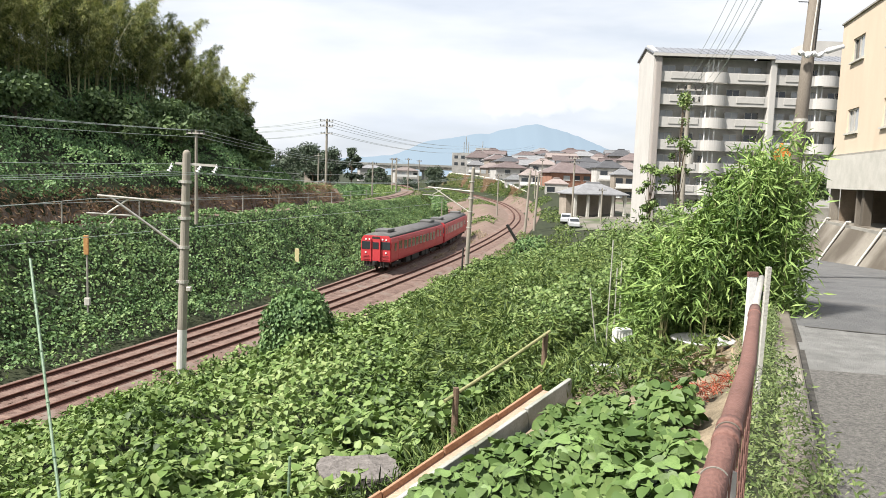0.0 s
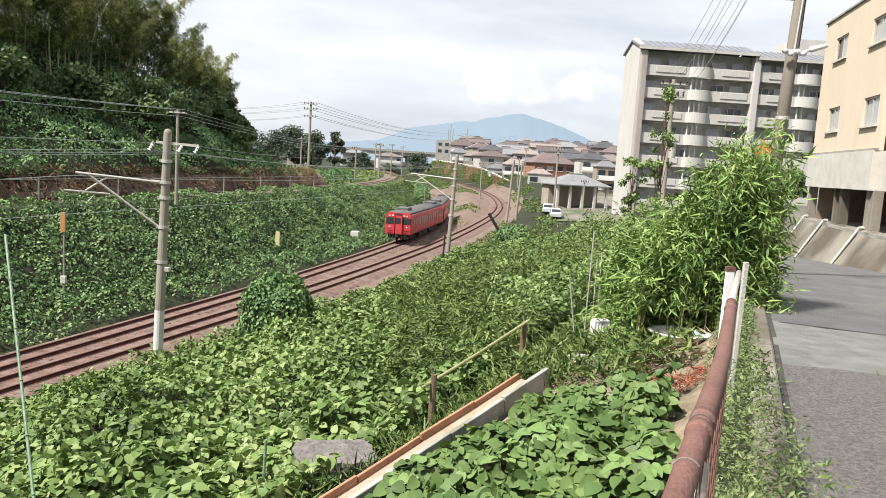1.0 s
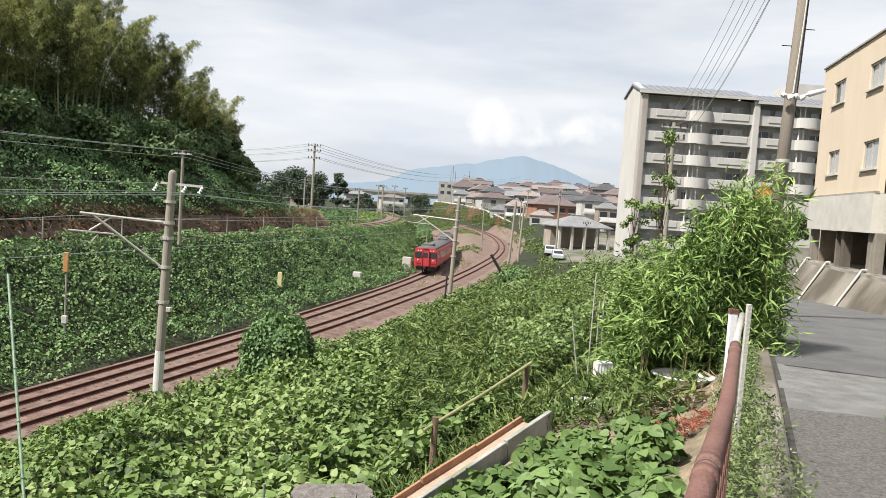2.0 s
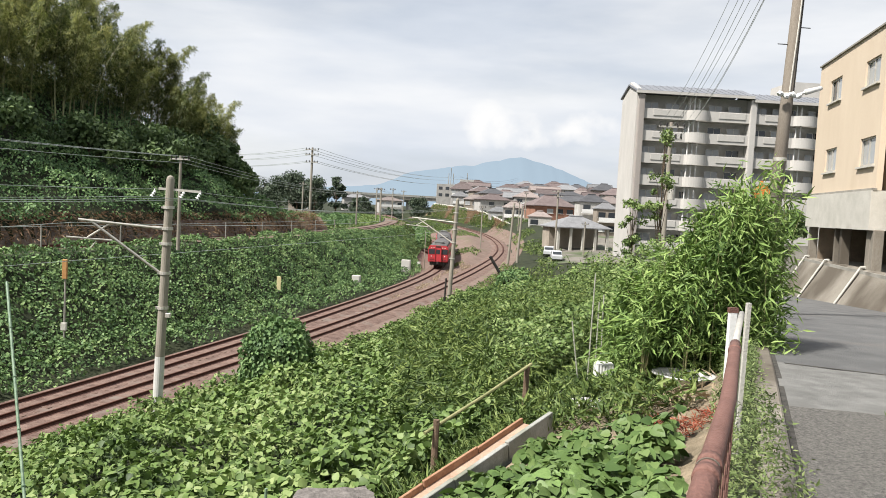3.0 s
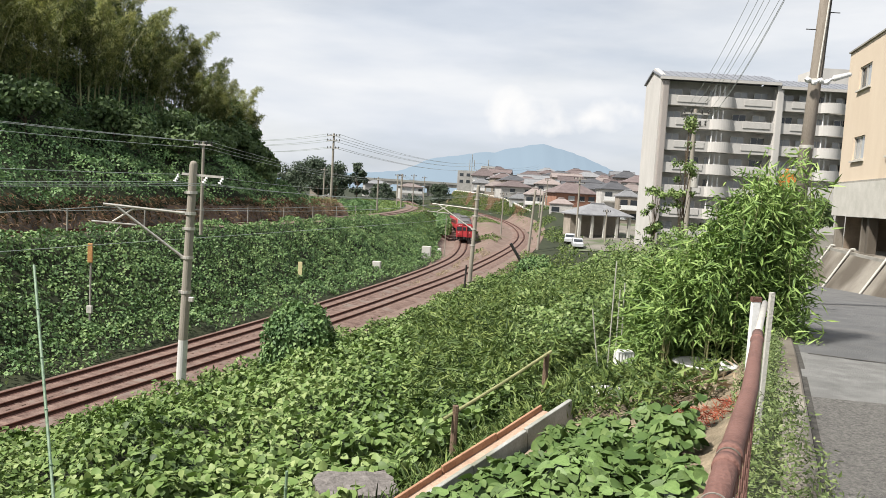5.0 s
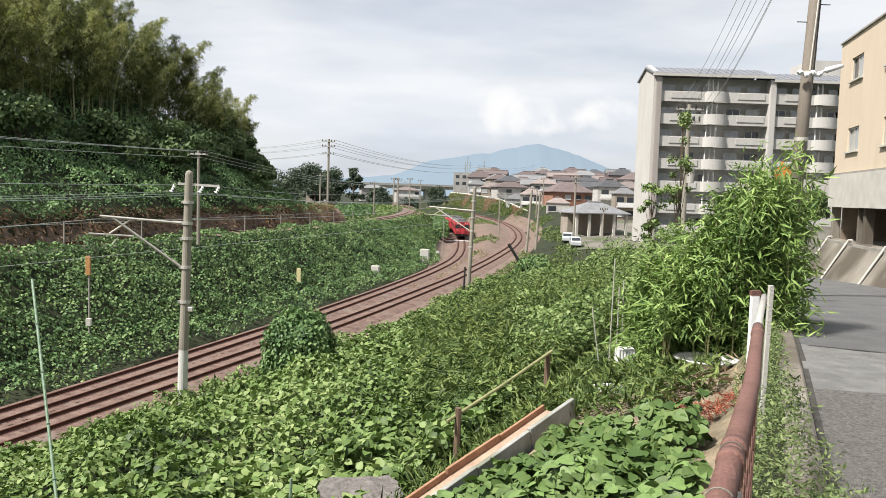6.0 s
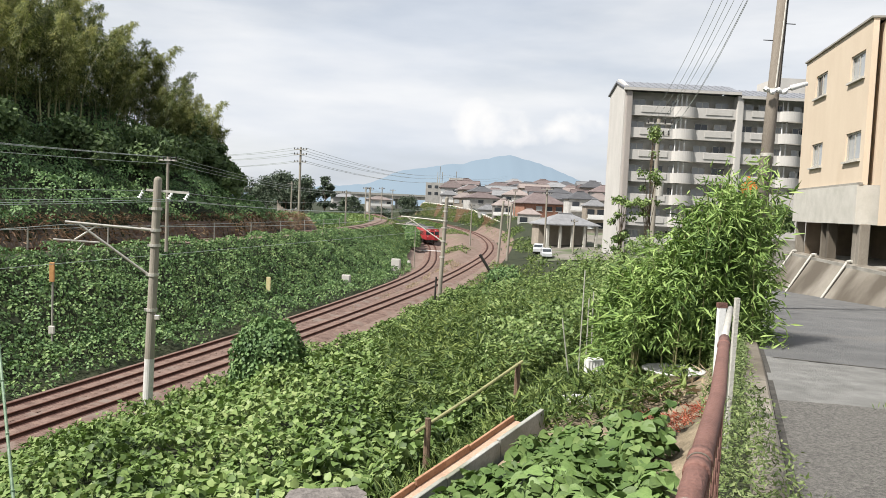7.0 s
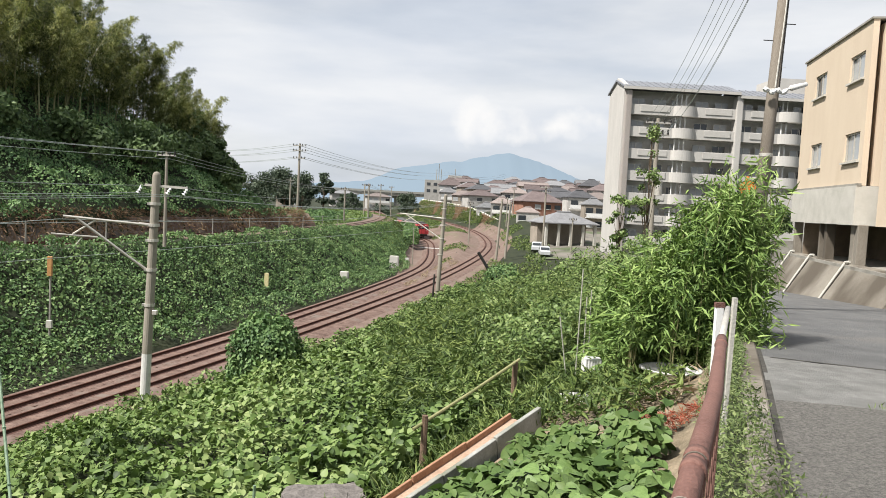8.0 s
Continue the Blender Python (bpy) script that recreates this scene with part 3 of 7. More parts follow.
def mast(at, h, lean, arm_dir, arm_len, label, cross=True):
    """A concrete mast of the overhead line with a braced bracket arm."""
    o = thing("catenary_mast", label, "mast", at, group="overhead line masts")
    bm = bmesh.new()
    tx, ty = lean
    bm_tube(bm, (0, 0, -0.5), (tx * 0.24, ty * 0.24, h * 0.24), 0.21, 0.20, 16)
    part("foot", bm, M_POLE_L if cross else M_POLE, o, "pale whitewashed foot" if cross else "")
    bm = bmesh.new()
    bm_tube(bm, (tx * 0.24, ty * 0.24, h * 0.24), (tx, ty, h), 0.197, 0.165, 16)
    part("shaft", bm, M_POLE, o)
    bm = bmesh.new()
    bmesh.ops.create_uvsphere(bm, u_segments=12, v_segments=6, radius=0.16)
    bmesh.ops.transform(bm, matrix=Matrix.Translation((tx, ty, h)), verts=list(bm.verts))
    part("cap", bm, M_POLE, o)
    ax, ay = arm_dir
    at_h = lambda f: Vector((tx * f, ty * f, h * f))
    for f in (0.725, 0.79, 0.60, 0.45, 0.88):
        bm = bmesh.new()
        p = at_h(f)
        bm_tube(bm, p - Vector((0, 0, 0.06)), p + Vector((0, 0, 0.06)), 0.225, n=14)
        bm_box(bm, p + Vector((ax * 0.24, ay * 0.24, 0)), (0.12, 0.12, 0.1), math.degrees(math.atan2(ay, ax)))
        part("band", bm, M_STEEL, o)
    tip = at_h(0.79) + Vector((ax * arm_len, ay * arm_len, 0.25))
    root, low = at_h(0.79) + Vector((ax * 0.2, ay * 0.2, 0)), at_h(0.6) + Vector((ax * 0.2, ay * 0.2, 0))
    bm = bmesh.new()
    bm_tube(bm, root, tip, 0.05, n=8)
    bm_tube(bm, root, root.lerp(tip, 0.12), 0.07, n=8)
    part("bracket_arm", bm, M_STEEL, o)
    bm = bmesh.new()
    bm_tube(bm, low, root.lerp(tip, 0.86), 0.05, n=8)
    bm_tube(bm, low, low.lerp(root.lerp(tip, 0.86), 0.12), 0.06, n=8)
    part("brace", bm, M_STEEL, o)
    bm = bmesh.new()
    mid = root.lerp(tip, 0.62)
    bm_tube(bm, mid, mid + Vector((ax * arm_len * 0.25, ay * arm_len * 0.25, -0.62)), 0.036, n=6)
    e = mid + Vector((ax * arm_len * 0.48, ay * arm_len * 0.48, -0.62))
    bm_tube(bm, e, e - Vector((ax * arm_len * 0.5, ay * arm_len * 0.5, 0.1)), 0.036, n=6)
    bm_tube(bm, e - Vector((ax * 0.9, ay * 0.9, 0.42)), e - Vector((ax * 0.2, ay * 0.2, 0.15)) - Vector((ax * 0.9, ay * 0.9, 0.0)), 0.022, n=6)
    part("steady_arm", bm, M_STEEL, o)
    if cross:
        c0 = at_h(0.955)
        bm = bmesh.new()
        bm_box(bm, c0 + Vector((0.42, 0, 0)), (1.75, 0.09, 0.1), 0, 0, 2)
        part("crossarm", bm, M_STEEL, o)
        for dx in (-0.78, 0.42, 1.1):
            bm = bmesh.new()
            p = c0 + Vector((dx + 0.05, -0.05, -0.3))
            for k in range(3):
                bm_tube(bm, p + Vector((0.06 * k, 0, 0.09 * k)), p + Vector((0.06 * k + 0.03, 0, 0.09 * k + 0.05)), 0.09 - 0.012 * k, 0.03, 10)
            bm_tube(bm, p, p + Vector((0.12, 0.04, 0.33)), 0.02, n=6)
            part("insulator", bm, M_INSUL, o, "white porcelain insulator")
        bm = bmesh.new()
        bm_box(bm, at_h(0.42) + Vector((0.28, -0.1, 0)), (0.2, 0.18, 0.2))
        bevel(bm, 0.02)
        part("switch_box", bm, M_STEEL, o)
    return o


MAST_1 = (-11.03, 31.13, -7.75)
MAST_2 = (2.45, 68.6, -7.75)
mast(MAST_1, 9.85, (0.28, 0), (-0.93, -0.35), 3.4, "weathered concrete catenary mast with bracket arm beside the tracks")
mast(MAST_2, 9.95, (0.35, 0), (-0.98, 0.2), 4.2, "concrete catenary mast with bracket arm beside the curve", cross=False)
for x, y, h, lx in ((12.3, 108.5, 9.7, 0.5), (14.1, 112, 9.0, 0.4)):
    o = thing("line_pole", "plain concrete line pole beside the curving track", "pole", (x, y, float(land(x, y)) - 0.3), group="line poles")
    bm = bmesh.new()
    bm_tube(bm, (0, 0, 0), (lx, 0, h), 0.2, 0.15, 12)
    part("shaft", bm, M_POLE, o)
    bm = bmesh.new()
    bm_box(bm, (lx, -0.05, h - 0.5), (1.2, 0.09, 0.09))
    part("crossarm", bm, M_STEEL, o)


def utility_pole(x, y, base, top, r, arms, label, mat=None):
    o = thing("utility_pole", label, "pole", (x, y, base), group="utility poles")
    pole_mesh((0, 0, 0), (0, 0, top - base), r, r * 0.75, mat or M_POLE, o)
    for dz, w in arms:
        bm = bmesh.new()
        bm_box(bm, (0, -r, top - base - dz), (w, 0.09, 0.1))
        a = part("crossarm", bm, M_STEEL, o)
        for dx in (-0.45, -0.2, 0.2, 0.45):
            bm = bmesh.new()
            bm_tube(bm, (dx * w, -r, top - base - dz), (dx * w, -r, top - base - dz + 0.28), 0.07, 0.045, 8)
            part("insulator", bm, M_DARK, a)
    return o


utility_pole(-17.5, 111.0, -2.6, 9.2, 0.2, ((0.35, 2.0), (1.1, 2.0), (2.2, 1.8)), "tall concrete power pole with three crossarms by the upper track")
for x, y, b, t in ((-19.5, 116, -2.5, 4.2), (-11.2, 118, -2.6, 3.2), (-9.4, 150, -3, 4.5), (-8.0, 170, -3, 5.0), (-12, 175, -3, 5.0), (-6.5, 200, -3, 5.2), (-14, 220, -4, 6), (-18, 260, -4, 6.5)):
    utility_pole(x, y, b, t, 0.14, ((0.4, 1.3),), "slim line pole beside the upper track")
utility_pole(20.5, 116.0, -5.5, 5.0, 0.17, ((0.3, 2.0), (1.0, 1.6)), "concrete power pole among the houses")
for x, y, b, t in ((25.5, 118, -5.5, 0.2), (31.8, 122, -5, 2.2), (10.5, 140, -6, 2.0), (20, 160, -3, 3.4), (24, 180, -1, 6.0)):
    utility_pole(x, y, b, t, 0.13, ((0.4, 1.2),), "slim grey pole by the town street")

# ---------------- apartment block ----------------
def build_apartments():
    o = thing("apartment_building", "seven-storey pale grey apartment block with curved white balconies", "building", (25.6, 93.0, 1.0))
    W, DEP, Z0, FH, TOP = 26.0, 5.4, -5.0, 2.78, 16.2
    L1 = 14.4
    bm = bmesh.new()
    bm_box(bm, (W / 2, 1.6 + DEP / 2, (Z0 + TOP) / 2), (W - 0.6, DEP - 1.6, TOP - Z0))
    part("wall", bm, M_APT_W, o, "grey recessed wall behind the balconies")
    bm = bmesh.new()
    bm_box(bm, (0.3, DEP / 2 + 0.9, (Z0 + TOP) / 2 + 0.2), (0.55, DEP + 1.6, TOP - Z0 + 0.4))
    v = [bm.verts.new(p) for p in ((0.03, 0.2, TOP + 0.4), (0.03, DEP + 1.6, TOP + 0.4), (0.03, 3.6, TOP + 1.7), (0.57, 0.2, TOP + 0.4), (0.57, DEP + 1.6, TOP + 0.4), (0.57, 3.6, TOP + 1.7))]
    for f in ((0, 2, 1), (3, 4, 5), (0, 3, 5, 2), (1, 2, 5, 4), (0, 1, 4, 3)):
        bm.faces.new([v[i] for i in f])
    bmesh.ops.recalc_face_normals(bm, faces=list(bm.faces))
    part("gable_wall", bm, M_APT, o, "tall pale gable wall")
    for x, w in ((0.6, 0.75), (L1 + 0.4, 0.8), (W - 0.5, 1.0)):
        bm = bmesh.new()
        bm_box(bm, (x, 0.4, (Z0 + TOP) / 2 - 0.15), (w, 1.5, TOP - Z0 - 0.3))
        bevel(bm, 0.12, 2)
        part("pier", bm, M_PIER if x < 1 else M_APT, o)
    # pitched roof in two sheets
    for x0, x1, dz in ((-0.2, L1 + 0.3, 0.15), (L1 + 0.35, W + 0.2, -0.25)):
        bm = bmesh.new()
        pr = [(-0.5, TOP + dz), (3.6, TOP + 1.3 + dz), (DEP + 2, TOP + dz), (DEP + 2, TOP - 0.2 + dz), (3.6, TOP + 1.1 + dz), (-0.5, TOP - 0.2 + dz)]
        a = [bm.verts.new((x0, y, z)) for y, z in pr]
        b = [bm.verts.new((x1, y, z)) for y, z in pr]
        for i in range(6):
            bm.faces.new((a[i], a[(i + 1) % 6], b[(i + 1) % 6], b[i]))
        bm.faces.new(a)
        bm.faces.new(b[::-1])
        bmesh.ops.recalc_face_normals(bm, faces=list(bm.faces))
        r = part("roof", bm, M_APT_ROOF, o, "blue-grey ribbed roof sheets")
        for k in range(int((x1 - x0) / 0.9)):
            bm = bmesh.new()
            bm_box(bm, (x0 + 0.45 + k * 0.9, 1.55, TOP + 0.68 + dz), (0.06, 4.3, 0.06), 0, 17.6)
            part("roof_rib", bm, M_APT_ROOF, r)
        bm = bmesh.new()
        bm_box(bm, ((x0 + x1) / 2, -0.45, TOP - 0.22 + dz), (x1 - x0, 0.35, 0.35))
        part("eave", bm, M_APT, r)
    # balconies and windows, floor by floor
    for fl in range(7):
        zf = -4.0 + 0.35 + fl * FH + 0.15
        if zf + 1.1 > TOP - 0.8:
            continue
        for x0, x1, bow in ((0.98, 6.4, 0), (6.4, 9.3, 1), (9.3, L1, 0), (L1 + 0.8, L1 + 5.6, 0), (L1 + 5.6, L1 + 8.5, 1), (L1 + 8.5, W - 1.0, 0)):
            bm = bmesh.new()
            if bow:
                n = 10
                outer = [(x0 + (x1 - x0) * i / n, -0.05 - 0.75 * math.sin(math.pi * i / n) ** 0.6) for i in range(n + 1)]
            else:
                outer = [(x0, -0.05), (x1, -0.05)]
            for (xa, ya), (xb, yb) in zip(outer, outer[1:]):
                p = [(xa, ya), (xb, yb), (xb, yb + 0.14), (xa, ya + 0.14)]
                lo = [bm.verts.new((x, y, zf - 0.25)) for x, y in p]
                hi = [bm.verts.new((x, y, zf + 1.02)) for x, y in p]
                for i in range(4):
                    bm.faces.new((lo[i], lo[(i + 1) % 4], hi[(i + 1) % 4], hi[i]))
                bm.faces.new(lo[::-1])
                bm.faces.new(hi)
            bmesh.ops.remove_doubles(bm, verts=list(bm.verts), dist=0.0005)
            bal = part("balcony", bm, M_APT, o, "curved pale concrete balcony" if bow else "")
            bm = bmesh.new()
            bm_box(bm, ((x0 + x1) / 2, 0.88, zf - 0.16), (x1 - x0 - 0.01, 1.55, 0.18))
            part("balcony_slab", bm, M_APT, bal)
            if not bow:
                bm = bmesh.new()
                bm_box(bm, ((x0 + x1) / 2 + 0.35, -0.09, zf + 0.55), (x1 - x0 - 1.7, 0.07, 0.78))
                bevel(bm, 0.015)
                part("balcony_panel", bm, M_APT, bal)
            for i in range(2 if not bow else 1):
                xc = x0 + (x1 - x0) * ((i + 0.5) / 2 if not bow else 0.22)
                bm = bmesh.new()
                w = 1.7 if not bow else 0.8
                bm_box(bm, (xc, 1.57, zf + 1.0), (w, 0.08, 1.9))
                win = part("window", bm, M_GLASS if rng.random() < 0.4 else M_GLASS_L, o)
                bm = bmesh.new()
                for dx in (-w / 2, 0, w / 2):
                    bm_box(bm, (xc + dx, 1.54, zf + 1.0), (0.06, 0.06, 1.95))
                bm_box(bm, (xc, 1.54, zf + 1.96), (w + 0.1, 0.06, 0.06))
                part("window_frame", bm, M_STEEL, win)
            if not bow and rng.random() < 0.45:
                bm = bmesh.new()
                bm_box(bm, (x0 + 1.0, 1.1, zf + 0.45), (0.8, 0.35, 0.6))
                bevel(bm, 0.03)
                part("air_conditioner", bm, M_WHITE, o)
        for xp in (6.9, 7.5, 8.1, L1 + 6.2, L1 + 6.8):
            bm = bmesh.new()
            bm_tube(bm, (xp, 0.35, zf - 0.2), (xp, 0.35, zf + FH - 0.25), 0.1, n=8)
            part("drainpipe", bm, M_WHITE, o)
    # lift tower and aerial behind
    bm = bmesh.new()
    bm_box(bm, (W - 0.2, 9, (Z0 + TOP + 3.4) / 2), (7.0, 6.0, TOP + 3.4 - Z0))
    part("stair_tower", bm, M_APT, o, "pale stair tower")
    bm = bmesh.new()
    for x in (W - 3.3, W - 2.2):
        bm_tube(bm, (x, 8, TOP + 3.2), (x, 8, TOP + (7.5 if x < W - 3 else 5.5)), 0.05, n=6)
    bm_box(bm, (W - 2.2, 8, TOP + 5.3), (1.0, 0.05, 0.05))
    part("aerial", bm, M_STEEL, o)


build_apartments()

# ---------------- cream building over a concrete plinth ----------------
def build_cream():
    A, B = Vector((17.8, 34.0)), Vector((15.85, 25.9))
    d = (B - A).normalized()
    ln = (B - A).length
    rz = math.degrees(math.atan2(d.y, d.x))
    # local x runs from the far corner to the near one; local y points into the building
    o = thing("cream_building", "cream rendered building on a concrete undercroft beside the road", "building", (A.x, A.y, 0.4), rz)
    TOP, BAND, UND = 8.43, 2.56, 1.12
    wins = [(1.7, 3.3, 6.55, 7.52), (6.2, 7.75, 6.5, 7.47), (1.77, 3.32, 3.53, 4.53), (6.28, 7.9, 3.5, 4.55)]
    bm = bmesh.new()
    xs = sorted({0.0, ln, *[w[0] for w in wins], *[w[1] for w in wins]})
    zs = sorted({BAND, TOP, *[w[2] for w in wins], *[w[3] for w in wins]})
    for xa, xb in zip(xs, xs[1:]):
        for za, zb in zip(zs, zs[1:]):
            if any(w[0] <= xa < w[1] and w[2] <= za < w[3] for w in wins):
                continue
            bm_box(bm, ((xa + xb) / 2, 0.1, (za + zb) / 2), (xb - xa, 0.2, zb - za))
    bmesh.ops.remove_doubles(bm, verts=list(bm.verts), dist=0.001)
    part("wall", bm, M_YEL, o, "cream rendered wall")
    bm = bmesh.new()
    bm_box(bm, (ln / 2, 6.2, (BAND + TOP) / 2 - 0.05), (ln - 0.02, 11.6, TOP - BAND - 0.1))
    part("inner_block", bm, M_YEL, o)
    bm = bmesh.new()
    bm_box(bm, (ln + 0.35 + 3, 4.0, (UND + TOP) / 2 - 0.4), (6.0, 7.0, TOP - UND - 0.8))
    part("wing", bm, M_YEL, o, "set-back cream wing")
    bm = bmesh.new()
    bm_box(bm, (ln / 2, 5.98, TOP + 0.035), (ln + 0.08, 12.1, 0.07))
    part("parapet_cap", bm, M_CONC_D, o, "grey parapet capping")
    bm = bmesh.new()
    bm_box(bm, (ln / 2, 5.9, (UND + BAND) / 2), (ln + 0.08, 12.1, BAND - UND - 0.02))
    part("plinth_beam", bm, M_CONC, o, "stained concrete beam")
    bm = bmesh.new()
    bm_box(bm, (ln / 2, -0.04, BAND + 0.03), (ln + 0.12, 0.14, 0.09))
    part("ledge", bm, M_CONC_D, o)
    for x0, x1, z0, z1 in wins:
        w = thing("window", "", "")
        w.parent = o
        w.matrix_basis = Matrix()
        bm = bmesh.new()
        bm_box(bm, (x0 + (x1 - x0) * 0.27, 0.14, (z0 + z1) / 2), ((x1 - x0) * 0.5, 0.03, z1 - z0 - 0.06))
        part("pane", bm, M_GLASS if (x0 < 2 and z0 > 5) else M_GLASS_L, w)
        bm = bmesh.new()
        bm_box(bm, (x0 + (x1 - x0) * 0.75, 0.11, (z0 + z1) / 2), ((x1 - x0) * 0.5, 0.03, z1 - z0 - 0.06))
        part("pane", bm, M_GLASS_L, w)
        bm = bmesh.new()
        for x in (x0 + 0.03, (x0 + x1) / 2, x1 - 0.03):
            bm_box(bm, (x, 0.09, (z0 + z1) / 2), (0.06, 0.06, z1 - z0))
        for z in (z0 + 0.03, z1 - 0.03):
            bm_box(bm, ((x0 + x1) / 2, 0.092, z), (x1 - x0, 0.06, 0.06))
        part("frame", bm, M_STEEL, w)
        bm = bmesh.new()
        bm_box(bm, ((x0 + x1) / 2, -0.02, z0 - 0.05), (x1 - x0 + 0.2, 0.16, 0.07))
        part("sill", bm, M_CONC, w)
    # undercroft: columns, back wall, sloping apron
    bm = bmesh.new()
    bm_box(bm, (ln / 2, 3.2, 0.3), (ln, 0.2, 1.7))
    bm_box(bm, (0.32, 1.75, 0.36), (0.16, 2.7, 1.5))
    part("undercroft_wall", bm, M_UNDER, o, "brown undercroft wall")
    bm = bmesh.new()
    bm_box(bm, (ln / 2 + 2, 3.0, -1.6), (ln + 6, 6.2, 2.5))
    part("foundation", bm, M_CONC_D, o)
    for x, w in ((0.12, 0.22), (3.95, 0.16), (4.75, 0.3), (7.9, 0.4), (8.3, 0.3)):
        bm = bmesh.new()
        bm_box(bm, (x, 0.2, 0.4), (w, 0.35, 1.5))
        bevel(bm, 0.02)
        part("column", bm, M_APRON, o)
    for x0, x1 in ((0.15, 3.1), (3.25, 7.6), (7.75, 13.0)):
        bm = bmesh.new()
        p = [(0.0, -0.3), (0.3, -0.3), (0.3, -3.0), (-1.0, -3.0), (-0.95, -1.9)]
        a = [bm.verts.new((x0, y, z)) for y, z in p]
        b = [bm.verts.new((x1, y, z)) for y, z in p]
        for i in range(5):
            bm.faces.new((a[i], a[(i + 1) % 5], b[(i + 1) % 5], b[i]))
        bm.faces.new(a[::-1])
        bm.faces.new(b)
        bmesh.ops.recalc_face_normals(bm, faces=list(bm.faces))
        part("apron", bm, M_APRON, o, "stained sloping concrete apron")
    for x in (0.08, 3.18, 7.68):
        bm = bmesh.new()
        bm_tube(bm, (x, -0.06, -0.25), (x, -1.02, -1.95), 0.045, n=8)
        bm_tube(bm, (x, -0.06, -0.25), (x + 0.3, 0.0, -0.22), 0.05, n=8)
        part("drainpipe", bm, M_CONC, o, "pale grey drainpipe down the apron")


build_cream()

# wall that closes the lane past the cream building
bm = bmesh.new()
bm_box(bm, (20.5, 42.0, -1.2), (8.0, 0.25, 3.2), -6)
lane_wall = tagged(part("wall_lane_end", bm, M_CONC_D), "stained concrete wall at the end of the lane", "wall", kind="structure")
bm = bmesh.new()
bm_box(bm, (26.3, 49.0, 0.6), (7.0, 4.0, 5.2), -4)
part("wall_white_annex", bm, M_APT)
tagged(bpy.data.objects["wall_white_annex"], "plain white annex wall behind the lane", "wall", kind="structure")

# ---------------- road, kerb, fence ----------------
KD = np.array([0.40, 0.915])      # the way the lane runs
KN = np.array([0.915, -0.40])     # to its far side


def lane(s, k, lift=0.0):
    x, y = 2.39 + KD[0] * s + KN[0] * k, 4.5 + KD[1] * s + KN[1] * k
    return (x, y, float(road_z(x, y)) + lift)


def build_road():
    ss, kk = np.arange(-9, 42.1, 0.75), np.concatenate([[0.0], np.linspace(0.3, 16, 24)])
    s, k = np.meshgrid(ss, kk, indexing="ij")
    x, y = 2.39 + KD[0] * s + KN[0] * k, 4.5 + KD[1] * s + KN[1] * k
    z = road_z(x, y) + 0.03
    v = np.stack([x, y, z], 2).reshape(-1, 3)
    w = len(kk)
    i, j = np.meshgrid(np.arange(len(ss) - 1), np.arange(w - 1), indexing="ij")
    f = np.stack([i * w + j, i * w + j + 1, (i + 1) * w + j + 1, (i + 1) * w + j], 2).reshape(-1, 4)
    ob = new("road", raw_mesh("road", v, f, M_ROAD, True))
    tagged(ob, "worn grey asphalt lane with patches", "road", kind="structure")
    kerb = thing("kerb", "weathered concrete kerb along the lane", "kerb", kind="structure")
    for i in range(26):
        s0 = -6 + i * 1.2
        bm = bmesh.new()
        a, b = Vector(lane(s0, -0.1)), Vector(lane(s0 + 1.185, -0.1))
        d = (b - a).normalized()
        nn = Vector((KN[0], KN[1], 0))
        up = Vector((0, 0, 1))
        vs = []
        for p in (a, b):
            vs.append([bm.verts.new(p + nn * o_ + up * h) for o_, h in ((-0.1, -0.25), (-0.1, 0.09), (0.08, 0.09), (0.1, 0.07), (0.1, -0.25))])
        for q in range(5):
            bm.faces.new((vs[0][q], vs[0][(q + 1) % 5], vs[1][(q + 1) % 5], vs[1][q]))
        bm.faces.new(vs[0][::-1])
        bm.faces.new(vs[1])
        bmesh.ops.recalc_face_normals(bm, faces=list(bm.faces))
        part("kerb_stone", bm, M_APRON, kerb)


build_road()


